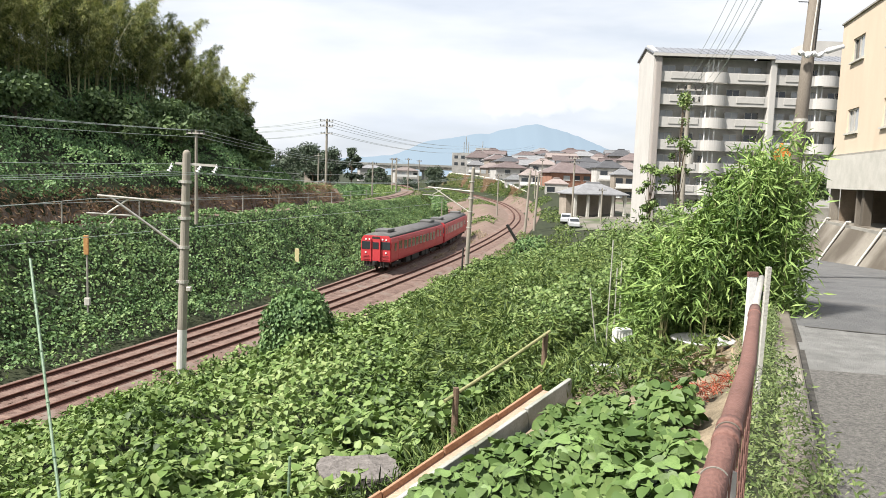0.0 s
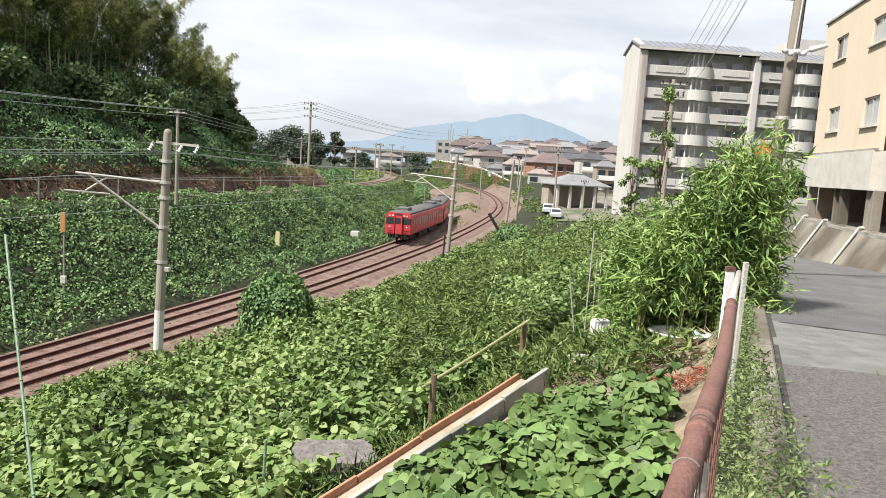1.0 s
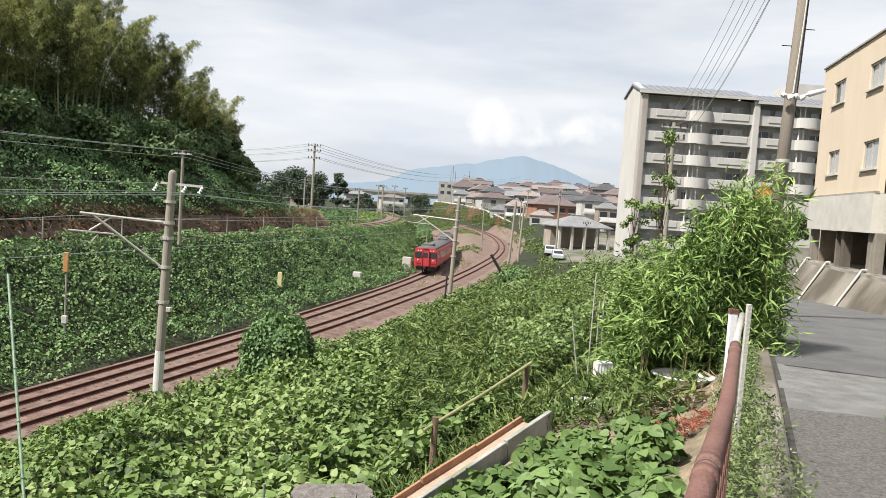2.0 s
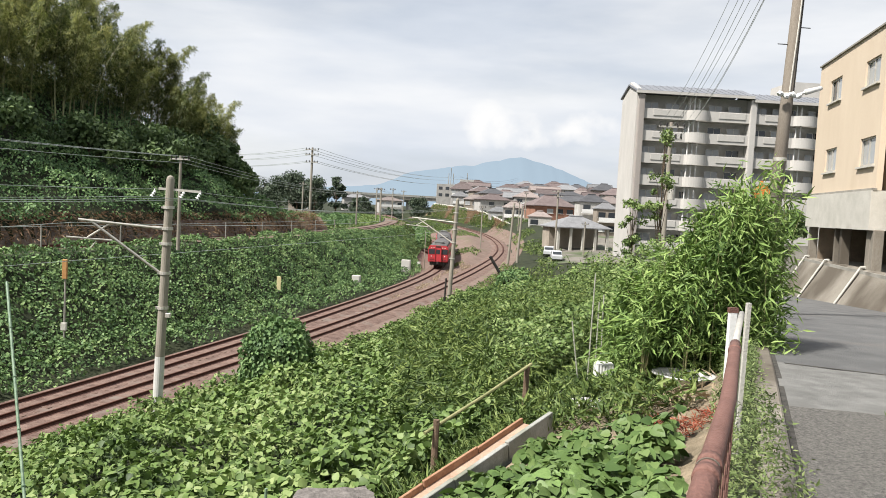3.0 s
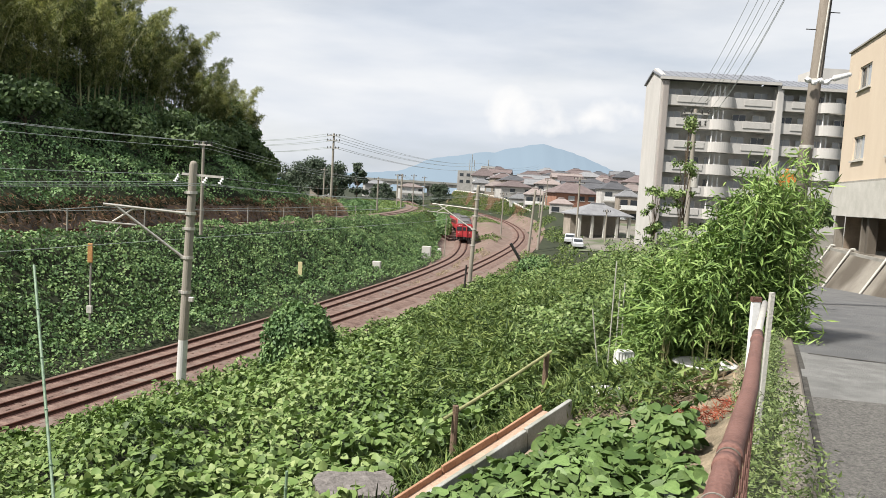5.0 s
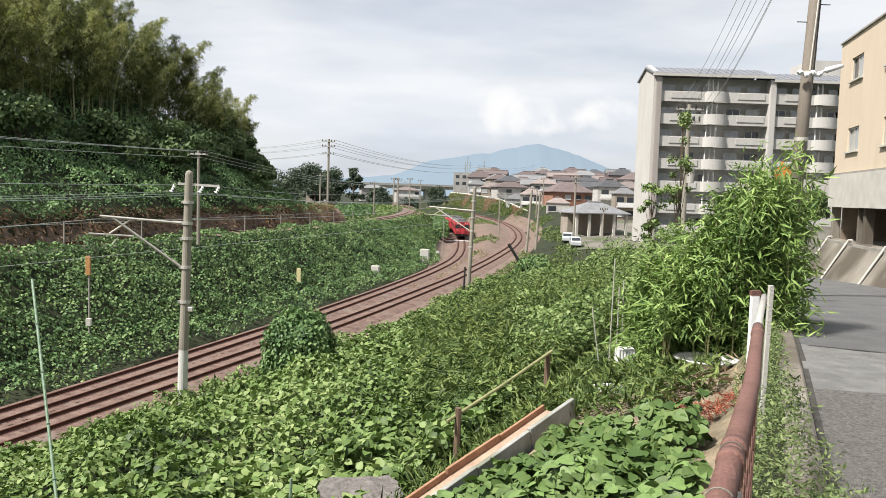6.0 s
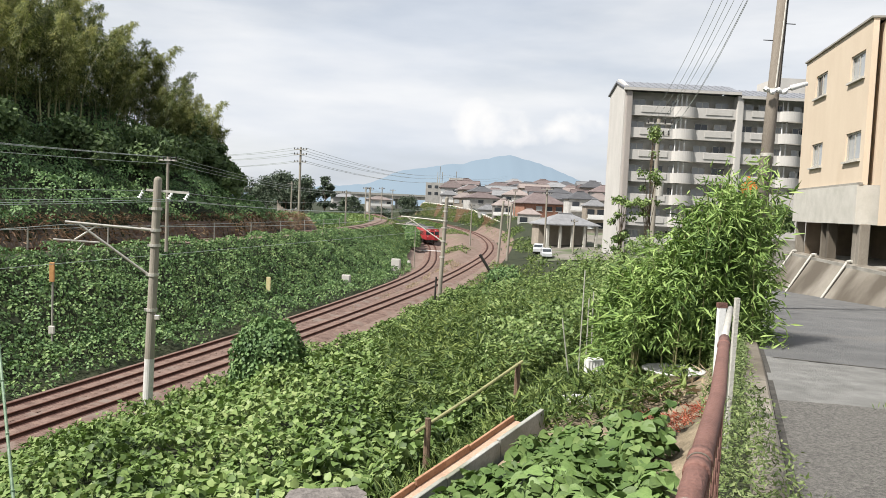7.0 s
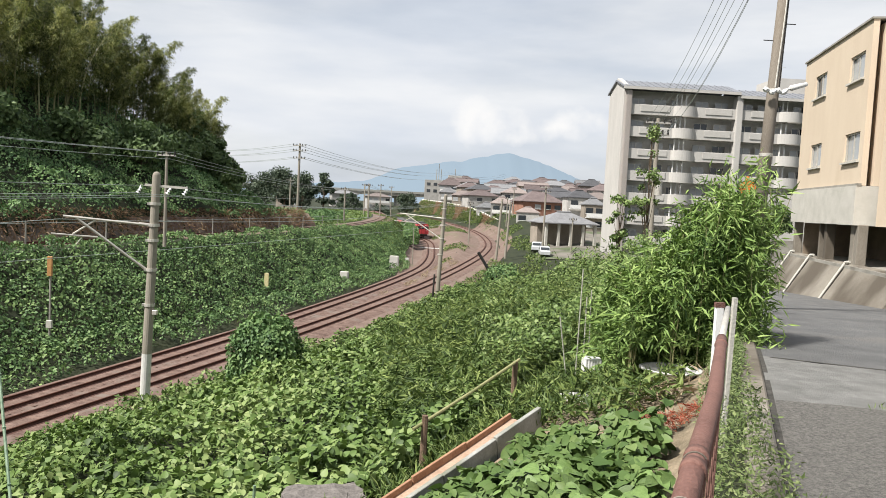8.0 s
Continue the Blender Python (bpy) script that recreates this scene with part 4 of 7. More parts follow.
def build_fence():
    f = thing("pipe_railing", "rusty brown pipe handrail on posts with a ribbon of old netting", "railing")
    line = [Vector(p) for p in ((0.25, 0.86, 0.96), (0.499, 1.3, 0.985), (0.679, 1.664, 1.005), (1.064, 2.471, 0.985), (1.525, 3.512, 0.955), (1.693, 3.897, 0.94))]
    a, b, c = line[0], line[-1], Vector((2.242, 5.092, 0.955))
    bm = bmesh.new()
    bm_path(bm, [p for q, r in zip(line, line[1:]) for p in (q, q.lerp(r, 0.5))] + [b], 0.0275, 18)
    part("handrail", bm, M_RUST, f, "rusty brown sleeved pipe", True)
    bm = bmesh.new()
    bm_tube(bm, b, c, 0.02, n=12)
    part("inner_pipe", bm, M_STEEL, f, "grey inner pipe end", True)
    d = (b - a).normalized()
    lengths = np.cumsum([0.0] + [(q - p).length for p, q in zip(line, line[1:])])
    along = lambda t: Vector([float(np.interp(t * lengths[-1], lengths, [p[i] for p in line])) for i in range(3)])
    for t in (0.27, 0.30, 0.92):
        bm = bmesh.new()
        p = along(t)
        bm_tube(bm, p - d * 0.02, p + d * 0.02, 0.0315, n=18)
        part("joint_ring", bm, M_RUST, f, "", True)
    p = along(0.27)
    bm = bmesh.new()
    bm_box(bm, (p.x + 0.012, p.y + 0.01, 0.44), (0.03, 0.035, 0.98), 20)
    part("post", bm, M_CONC, f, "pale square post")
    bm = bmesh.new()
    bm_box(bm, (c.x - 0.02, c.y + 0.1, 0.64), (0.066, 0.03, 0.68), 5)
    bevel(bm, 0.008)
    part("end_post", bm, M_WHITE, f, "white painted end post with rust at the top")
    bm = bmesh.new()
    bm_box(bm, (c.x - 0.02, c.y + 0.1, 0.965), (0.069, 0.033, 0.035), 5)
    part("post_cap", bm, M_RUST, f, "rust-stained top of the end post")
    bm = bmesh.new()
    bm_box(bm, (c.x + 0.095, c.y + 0.13, 0.46), (0.03, 0.03, 1.12), 5, 1.5)
    part("post", bm, M_CONC, f, "pale grey square post")
    # lashings round the rail
    for t in (0.2, 0.27, 0.285):
        p = along(t)
        bm = bmesh.new()
        q = d.to_track_quat("Z", "Y")
        bm_path(bm, [p + q @ Vector((math.cos(i) * 0.029, math.sin(i) * 0.029, i * 0.004)) for i in np.linspace(0.4, 2.6, 10)], 0.002, 5)
        part("lashing", bm, M_CONC_D, f, "grey string lashing")
    # old netting hanging under the rail, in diamond strands
    bm = bmesh.new()
    for i in range(20):
        t0 = 0.2 + i * 0.038
        for s in (-1, 1):
            pts = []
            for j in range(7):
                p = along(min(max(t0 + s * j * 0.0165, 0), 1))
                pts.append((p.x + 0.02, p.y, p.z - 0.03 - j * 0.09))
            bm_path(bm, pts, 0.0018, 4)
    part("netting", bm, M_RUST, f, "rusty chain netting")


build_fence()


# ---------------- garden ----------------
def build_flume():
    f = thing("garden_channel", "grey and rust-stained board-lined channel beside the vegetable bed", "channel")
    a, b = Vector((-0.85, 5.5, -1.48)), Vector((1.36, 8.07, -0.86))
    d = (b - a).normalized()
    n = Vector((d.y, -d.x, 0)).normalized()
    ln = (b - a).length
    rz, rx = math.degrees(math.atan2(-d.x, d.y)), math.degrees(math.asin(d.z))
    k = 4
    for i in range(k):
        p = a + d * (ln * (i + 0.5) / k)
        bm = bmesh.new()
        bm_box(bm, p + n * 0.18 + Vector((0, 0, 0.05 + 0.012 * (i % 2))), (0.05, ln / k - 0.01, 0.44), rz, rx)
        bevel(bm, 0.006)
        part("board", bm, M_BOARD, f, "grey cement board")
        bm = bmesh.new()
        bm_box(bm, p - n * 0.2 + Vector((0, 0, 0.06 - 0.015 * (i % 2))), (0.03, ln / k - 0.015, 0.15), rz + (i % 2 - 0.5) * 1.2, rx)
        bevel(bm, 0.004)
        part("board", bm, M_RUSTB, f, "rust-brown board")
    bm = bmesh.new()
    bm_box(bm, (a + b) / 2 + Vector((0, 0, 0.03)), (0.38, ln, 0.05), rz, rx)
    part("bed", bm, M_DIRT, f, "pinkish dirt bottom")


M_BOARD = surface("mossy_cement_board", (0.255, 0.255, 0.234), (0.374, 0.370, 0.344), 3, 0.92, bump=0.3, fine=40, c3=(0.128, 0.136, 0.085), c3_amount=0.45)
M_RUSTB = surface("rust_board", (0.25, 0.13, 0.075), (0.36, 0.21, 0.13), 5, 0.9, bump=0.3, fine=40)
M_DIRT = surface("pink_dirt", (0.3, 0.2, 0.14), (0.42, 0.30, 0.22), 5, 0.95, bump=0.6, fine=40)
M_REDSOIL = surface("red_litter", (0.22, 0.08, 0.05), (0.38, 0.16, 0.10), 6, 0.95, bump=0.8, fine=30)
build_flume()


def gz(x, y):
    return float(land(np.array([x]), np.array([y]))[0])


def build_stakes():
    o = thing("stake_rail", "two old timber stakes with a pale bamboo pole tied across", "fence")
    for x, y, h in ((0.22, 8.15, 0.45), (1.38, 9.35, 0.75)):
        bm = bmesh.new()
        bm_tube(bm, (x, y, gz(x, y) - 0.2), (x + 0.01, y, -1.25 + h + (0.1 if h > 0.5 else 0)), 0.042, 0.035, 8)
        part("stake", bm, M_WOODOLD, o)
    bm = bmesh.new()
    bm_path(bm, [(0.1, 8.05, -0.93), (0.8, 8.75, -0.66), (1.45, 9.4, -0.38)], 0.02, 8)
    part("pole", bm, M_CULM, o, "pale dry bamboo pole")


build_stakes()


def cane(x, y, z0, x1, y1, z1, r, mat, label):
    bm = bmesh.new()
    n = 7
    pts = [Vector((x, y, z0)).lerp(Vector((x1, y1, z1)), i / n) for i in range(n + 1)]
    bm_path(bm, pts, r, 8)
    for p in pts[1:-1]:
        bm_tube(bm, p - Vector((0, 0, 0.012)), p + Vector((0, 0, 0.012)), r * 1.25, n=8)
    ob = part("garden_cane", bm, mat)
    tagged(ob, label, "cane", "garden canes")
    return ob


M_GREENCANE = surface("green_coated_cane", (0.10, 0.16, 0.10), (0.2, 0.27, 0.18), 10, 0.5, bump=0.1, fine=40)
# green and pale canes standing in the bed and the creepers
cane(-2.206, 4.378, -1.45, -3.297, 5.895, 0.814, 0.0105, M_GREENCANE, "thin green coated garden cane standing in the creepers")
cane(-1.36, 6.6, -2.2, -1.33, 6.6, -1.05, 0.014, M_GREENCANE, "short pale green cane end above the leaves")
for x, h, lean in ((2.42, 1.3, 0.02), (2.52, 0.9, 0.0), (2.6, 1.0, -0.02), (2.3, 0.6, -0.15)):
    cane(x, 10.4, -0.9, x + lean, 10.4, -0.55 + h, 0.009, M_STEEL, "pale thin garden cane tied in a row")


def build_box():
    o = thing("white_crate", "small ribbed off-white plastic box among the canes", "box", (2.53, 9.95, -0.62))
    bm = bmesh.new()
    bm_box(bm, (0, 0, 0.1), (0.24, 0.2, 0.2))
    bevel(bm, 0.015)
    part("body", bm, M_WHITE, o)
    for i in range(6):
        bm = bmesh.new()
        bm_box(bm, (-0.1 + i * 0.04, -0.104, 0.1), (0.014, 0.012, 0.17))
        part("rib", bm, M_WHITE, o)


build_box()


def build_basin(at, k):
    o = thing("grey_basin", "shallow grey-white plastic basin on the garden soil", "basin", at)
    bm = bmesh.new()
    prof = [(0.0, 0.02), (0.26, 0.02), (0.33, 0.16), (0.37, 0.165), (0.37, 0.185), (0.32, 0.18), (0.245, 0.05), (0.0, 0.05)]
    n = 28
    rings = [[bm.verts.new((k * r * math.cos(q * math.tau / n) * 1.1, k * r * math.sin(q * math.tau / n), k * z)) for q in range(n)] for r, z in prof if r > 0]
    for a, b in zip(rings, rings[1:]):
        for q in range(n):
            bm.faces.new((a[q], a[(q + 1) % n], b[(q + 1) % n], b[q]))
    bm.faces.new(rings[0][::-1])
    bm.faces.new(rings[-1])
    bmesh.ops.recalc_face_normals(bm, faces=list(bm.faces))
    part("bowl", bm, M_POLE_L, o, "", True)


build_basin((3.44, 9.4, gz(3.44, 9.4) + 0.03), 1.0)
build_basin((2.13, 8.95, gz(2.13, 8.95) + 0.05), 0.6)

def build_cistern():
    o = thing("concrete_pipe_stub", "two short grey pipes under a rough weathered slab", "pipe", (-0.76, 7.25, -1.62), 15)
    for x in (-0.16, 0.14):
        bm = bmesh.new()
        bm_tube(bm, (x, 0, -0.5), (x, 0, 0.13), 0.14, n=20)
        part("pipe", bm, M_WHITE, o, "pale grey plastic pipe", True)
    bm = bmesh.new()
    bm_box(bm, (0, 0, 0.18), (0.8, 0.62, 0.09))
    bmesh.ops.subdivide_edges(bm, edges=list(bm.edges), cuts=5, use_grid_fill=True)
    for v in bm.verts:
        r = noise.noise(v.co * 7) * 0.03
        v.co += Vector((r, r * 0.7, r * 0.8))
        if abs(v.co.x) > 0.25 and abs(v.co.y) > 0.2:
            v.co.x *= 0.88
    part("slab", bm, M_SLAB, o, "rough grey-brown slab")


M_SLAB = surface("rough_slab", (0.09, 0.08, 0.073), (0.2, 0.18, 0.165), 8, 0.95, bump=1.0, fine=25)
build_cistern()


# ---------------- creepers ----------------
def clumps(x, y, size, k):
    """The nearest clump's centre for each point: distance in clump sizes, the way from the centre, and a number of its own."""
    gx, gy = x / size, y / size
    xi, yi = np.floor(gx).astype(int), np.floor(gy).astype(int)
    best = np.full(len(x), 9.0)
    wx, wy, own = np.zeros(len(x)), np.zeros(len(x)), np.zeros(len(x))
    for a in (-1, 0, 1):
        for b in (-1, 0, 1):
            ci, cj = (xi + a) % 64, (yi + b) % 64
            dx, dy = gx - (xi + a + LAT[ci, cj, k]), gy - (yi + b + LAT[ci, cj, k + 1])
            d = np.hypot(dx, dy)
            near = d < best
            best, wx, wy, own = np.where(near, d, best), np.where(near, dx, wx), np.where(near, dy, wy), np.where(near, LAT[ci, cj, k + 2], own)
    return best, wx / np.maximum(best, 1e-6), wy / np.maximum(best, 1e-6), own


def creeper(name, label, mat, xy, size, lump, lump_size, shape, faces, category="creeper", droop=0.35, lift=0.05, spread=0.3, clump=0.6, rise=0.3, long=1.0, crest=False):
    """Leaves over the ground in domed clumps with dark gaps between; long: how far clumps stretch along the slope."""
    x, y = xy[:, 0], xy[:, 1]
    d, ux, uy, own = clumps(x + 0.5 * clump * vnoise(x / clump, y / clump), y / long, clump, 3)
    ok = rng.random(len(x)) > np.clip((d - 0.5) * 2.2, 0, 0.8)
    x, y, d, ux, uy, own, size = x[ok], y[ok], d[ok], ux[ok], uy[ok], own[ok], size[ok]
    g = lambda a, b: lump * (vnoise(a / lump_size, b / lump_size) + 0.5 * vnoise(a / lump_size * 2.3 + 9, b / lump_size * 2.3) - 0.5)
    e = 0.12 * lump_size
    gx, gy = (g(x + e, y) - g(x - e, y)) / (2 * e), (g(x, y + e) - g(x, y - e)) / (2 * e)
    n0 = land_normal(x, y)
    m = len(x)
    out = np.stack([ux, uy / long, np.zeros(m)], 1)
    out = unit(out - n0 * (out * n0).sum(1, keepdims=True))
    dome = np.sqrt(np.clip(1 - (d / 0.85) ** 2, 0, 1))
    nrm = unit(n0 * (0.35 + dome[:, None]) + out * d[:, None] * 1.3 + np.stack([-gx, -gy, np.zeros(m)], 1) * 0.7)
    up = np.maximum(g(x, y), 0) + rise * (dome - 0.3) * (0.5 + own) + lift - rng.random(m) ** 2.2 * min(0.3, lump * 0.6 + 0.05)
    if crest:
        up = up * (1 - 0.85 * smooth(5.6, 7.4, -off(x, y, xT)) * smooth(85, 108, y))
    pts = np.stack([x, y, land(x, y)], 1) + (n0 * 0.6 + np.array([0, 0, 0.4])) * up[:, None]
    way = rng.normal(0, 0.7, (m, 3)) + out * 0.7 - np.array([0, 0, droop])
    nn = unit(nrm + rng.normal(0, spread, (m, 3)))
    v, f = leaf_verts(pts, way, nn, size, shape, faces)
    ob = new(name, raw_mesh(name, v, f, mat))
    return tagged(ob, label, category, kind="stuff")


def scatter(m, x0, x1, y0, y1, keep):
    x, y = rng.uniform(x0, x1, m), rng.uniform(y0, y1, m)
    ok = keep(x, y)
    return np.stack([x[ok], y[ok]], 1)


in_view = lambda x, y, w=0.72: (np.abs(x) < y * w + 1.5)
# foreground creepers below the garden
xy = scatter(620000, -20, 8, 2.5, 34, lambda x, y: (kerb_k(x, y) < -3.6) & (np.hypot(x + 0.75, y - 7.2) > 0.5) & (off(x, y, xN) > 2.0) & in_view(x, y)
             & (rng.random(len(x)) < np.clip(7.0 / np.hypot(x, y), 0.10, 1.0)))
far = np.hypot(xy[:, 0], xy[:, 1]) > 10.5
size = rng.uniform(0.065, 0.12, len(xy)) * (1 + np.clip(np.hypot(xy[:, 0], xy[:, 1]) - 8, 0, 14) * 0.055)
creeper("kudzu_slope", "dense bright green kudzu covering the slope below the garden", M_KUDZU, xy[~far], size[~far], 0.6, 1.6, BROAD, BROAD_F, clump=0.62, rise=0.46, spread=0.25)
creeper("kudzu_slope", "dense bright green kudzu running down to the tracks", M_KUDZU, xy[far], size[far], 0.6, 1.6, FOLDED, FOLDED_F, clump=0.62, rise=0.46, spread=0.25)
xy = scatter(150000, -16, 14, 30, 82, lambda x, y: (kerb_k(x, y) < -6) & (off(x, y, xN) > np.where(y < 45, 2.0, 3.2)) & (off(x, y, xN) < 14))
creeper("kudzu_verge", "green kudzu on the verge between ridge and tracks", M_KUDZU, xy, rng.uniform(0.16, 0.3, len(xy)), 0.7, 1.6, OVAL, OVAL_F, clump=0.8, rise=0.5)
# bank beside the train's track
xy = scatter(800000, -45, 10, 10, 130, lambda x, y: (off(x, y, xT) < -1.7 - 2.5 * smooth(98, 118, y)) & (off(x, y, xT) > -9.9) & in_view(x, y)
             & (rng.random(len(x)) < np.where(off(x, y, xT) < -3.2, 1, 0.5)))
creeper("bank_creeper", "deep green creeper carpeting the railway bank", M_BANK, xy, rng.uniform(0.13, 0.25, len(xy)), 0.7, 2.4, OVAL, OVAL_F, droop=0.7, clump=0.6, rise=0.5, long=1.9, crest=True)
# hill above the upper track
xy = scatter(620000, -80, 5, 20, 130, lambda x, y: (off(x, y, xT) < -14.9) & (off(x, y, xT) > -34) & in_view(x, y, 0.75))
creeper("hill_creeper", "green creeper covering the hillside above the upper track", M_HILL, xy, rng.uniform(0.15, 0.29, len(xy)), 1.8, 3.2, OVAL, OVAL_F, droop=0.7, clump=0.95, rise=0.8, long=1.7)
# the far cutting, the strip between the tracks and the far verge
xy = scatter(420000, -40, 60, 70, 300, lambda x, y: ((off(x, y, xT) > 2.2) & (off(x, y, xN) < -3.2) & (y > 95)
             | (off(x, y, xN) > 3.0) & (off(x, y, xN) < np.where(y < 140, 11, 9))) & (vnoise(x / 5, y / 9) > np.where(y > 112, 0.5, 0.4)) | (off(x, y, xT) < -4.2) & (off(x, y, xT) > -9.4) & (y > 105))
creeper("verge_weeds", "rough green weeds on the verges of the tracks", M_RIDGE, xy, rng.uniform(0.18, 0.36, len(xy)), 0.4, 3.0, OVAL, OVAL_F, "weeds", crest=True)

xy = scatter(200000, -50, 4, 95, 290, lambda x, y: (off(x, y, xU) > -16) & (off(x, y, xU) < 12) & ((off(x, y, xU) < -2.7) | (off(x, y, xU) > 4.2)) & (off(x, y, xT) < -9))
creeper("upper_verge_weeds", "green weeds on the level ground beside the upper line", M_KUDZU, xy, rng.uniform(0.2, 0.4, len(xy)), 0.25, 2.5, OVAL, OVAL_F, "weeds", lift=-0.05, rise=0.2)


# ---------------- bamboo grass and hedge ----------------
def blades(name, label, mat, pts, lens, category, fan=1.0, bias=(0, 0, 0)):
    m = len(pts)
    way = rng.normal(0, 1, (m, 3)) * np.array([1, 1, 0.7]) + np.array(bias)
    nn = unit(rng.normal(0, 0.7, (m, 3)) + np.array([0, -0.3, 0.8]))
    v, f = leaf_verts(pts, way, nn, lens, BLADE * np.array([fan, 1, 1]), OVAL_F)
    return tagged(new(name, raw_mesh(name, v, f, mat)), label, category, kind="stuff")


def ridge_height(x, y):
    k = kerb_k(x, y)
    return (1.4 + 0.2 * np.clip(k + 11, -2, 8)) * np.clip((y - 7) / 15, 0.12, 1)


xy = scatter(270000, -8, 16, 9, 42, lambda x, y: (kerb_k(x, y) < -3.4) & (kerb_k(x, y) > -12.5 + 2.5 * vnoise(x, y)) & (x > -0.045 * y + 0.4 * vnoise(x * 1.3, y * 1.3)) & (rng.random(len(x)) < np.clip(14 / y, 0.2, 1)))
hh = ridge_height(xy[:, 0], xy[:, 1]) * (0.38 + 0.75 * vnoise(xy[:, 0] / 1.3, xy[:, 1] / 1.3) + 0.5 * (vnoise(xy[:, 0] / 0.38, xy[:, 1] / 0.38 + 5) - 0.35))
zz = land(xy[:, 0], xy[:, 1]) + hh * rng.random(len(xy)) ** 0.5
blades("bamboo_grass", "tall bright green bamboo grass along the ridge", M_RIDGE, np.stack([xy[:, 0], xy[:, 1], zz], 1), rng.uniform(0.12, 0.28, len(xy)), "bamboo grass", 1.15, (0, 0, -0.2))


xy = scatter(150000, 0, 16, 12, 40, lambda x, y: (kerb_k(x, y) < -3.0) & (kerb_k(x, y) > -9.5) & (x > 0.1 * y) & (vnoise(x / 2.2 + 3, y / 2.2) > 0.45) & (rng.random(len(x)) < np.clip(16 / y, 0.2, 1)))
hh = ridge_height(xy[:, 0], xy[:, 1]) * (0.5 + 0.6 * vnoise(xy[:, 0] / 1.3, xy[:, 1] / 1.3))
P = np.stack([xy[:, 0], xy[:, 1], land(xy[:, 0], xy[:, 1]) + hh * (1.04 - 0.3 * rng.random(len(xy)) ** 2)], 1)
v, f = leaf_verts(P, rng.normal(0, 1, (len(P), 3)) * np.array([1, 1, 0.4]) - np.array([0, 0, 0.4]), unit(rng.normal(0, 0.45, (len(P), 3)) + np.array([-0.1, -0.5, 0.8])), rng.uniform(0.055, 0.1, len(P)), FOLDED, FOLDED_F)
tagged(new("kudzu_ridge", raw_mesh("kudzu_ridge", v, f, M_KUDZU)), "kudzu climbing over the bamboo grass of the ridge", "creeper", kind="stuff")


def bamboo_bush():
    o = thing("bamboo_bush", "large bright green bamboo bush beside the lane", "bush", (4.0, 10.0, -0.55))
    P = []
    for i in range(150):
        a, r = rng.uniform(0, math.tau), abs(rng.normal(0, 0.42))
        base = Vector((0.35 - min(1.5, abs(rng.normal(0, 0.75))) + rng.uniform(0, 0.25), math.sin(a) * r * 0.7, 0))
        h = (2.85 - 1.1 * abs(base.x - 0.42)) * rng.uniform(0.62, 1.0) + (0.42 if i < 22 else 0)
        if i < 22:
            base = Vector((0.52 + rng.normal(0, 0.17), rng.normal(0, 0.15), 0))
        bend = Vector((math.cos(a), math.sin(a), 0)) * rng.uniform(0.1, 0.38) * (0.3 if i < 6 else 1)
        pts = [base + bend * (t * t) + Vector((0, 0, h * t)) for t in np.linspace(0, 1, 6)]
        bm = bmesh.new()
        bm_path(bm, pts, [0.012 * (1 - 0.7 * t) for t in np.linspace(0, 1, 6)], 5)
        part("stem", bm, M_CULM, o)
        for t in rng.uniform(0.01, 1.0, 230) ** 0.85:
            q = base + bend * (t * t) + Vector((0, 0, h * t))
            s = 0.2 * (1.15 - t)
            P.append((q.x + rng.normal(0, s + 0.04), q.y + rng.normal(0, s + 0.04), q.z + rng.normal(0, 0.1)))
    P = np.array(P)
    P = P[(P[:, 0] < 0.98) & (P[:, 1] > -1.1) & ~((np.abs(P[:, 0] + 0.62) < 0.5) & (P[:, 1] < -0.2) & (P[:, 2] < 0.42))]
    m = len(P)
    way = np.stack([P[:, 0], P[:, 1], np.zeros(m)], 1) * 0.5 + rng.normal(0, 0.7, (m, 3)) + np.array([0, 0, -0.1])
    v, f = leaf_verts(P, way, unit(rng.normal(0, 0.6, (m, 3)) + np.array([0, -0.4, 0.8])), rng.uniform(0.1, 0.22, m), BLADE * np.array([1.15, 1, 1]), OVAL_F)
    c = new("leaves", raw_mesh("leaves", v, f, M_SASA))
    c.parent = o


bamboo_bush()

# garden soil and red litter
def garden_sheet(name, label, s0, s1, k0, k1, mat, lift):
    ss, kk = np.linspace(s0, s1, 40), np.linspace(k0, k1, 18)
    a, b = np.meshgrid(ss, kk, indexing="ij")
    b = b + 0.12 * (vnoise(a * 2, b * 2) - 0.5)
    x, y = 2.39 + KD[0] * a + KN[0] * b, 4.5 + KD[1] * a + KN[1] * b
    z = land(x, y) + lift + 0.03 * vnoise(x * 9, y * 9)
    w = len(kk)
    i, j = np.meshgrid(np.arange(len(ss) - 1), np.arange(w - 1), indexing="ij")
    f = np.stack([i * w + j, i * w + j + 1, (i + 1) * w + j + 1, (i + 1) * w + j], 2).reshape(-1, 4)
    return tagged(new(name, raw_mesh(name, np.stack([x, y, z], 2).reshape(-1, 3), f, mat, True)), label, "soil", kind="structure")


M_STRAW = surface("straw_soil", (0.15, 0.118, 0.078), (0.32, 0.255, 0.175), 6, 0.95, bump=0.9, fine=45, c3=(0.10, 0.085, 0.055), c3_amount=0.45)
garden_sheet("ground_garden", "dry straw-coloured garden soil", -4.5, 8.0, -2.4, -0.5, M_STRAW, 0.02)


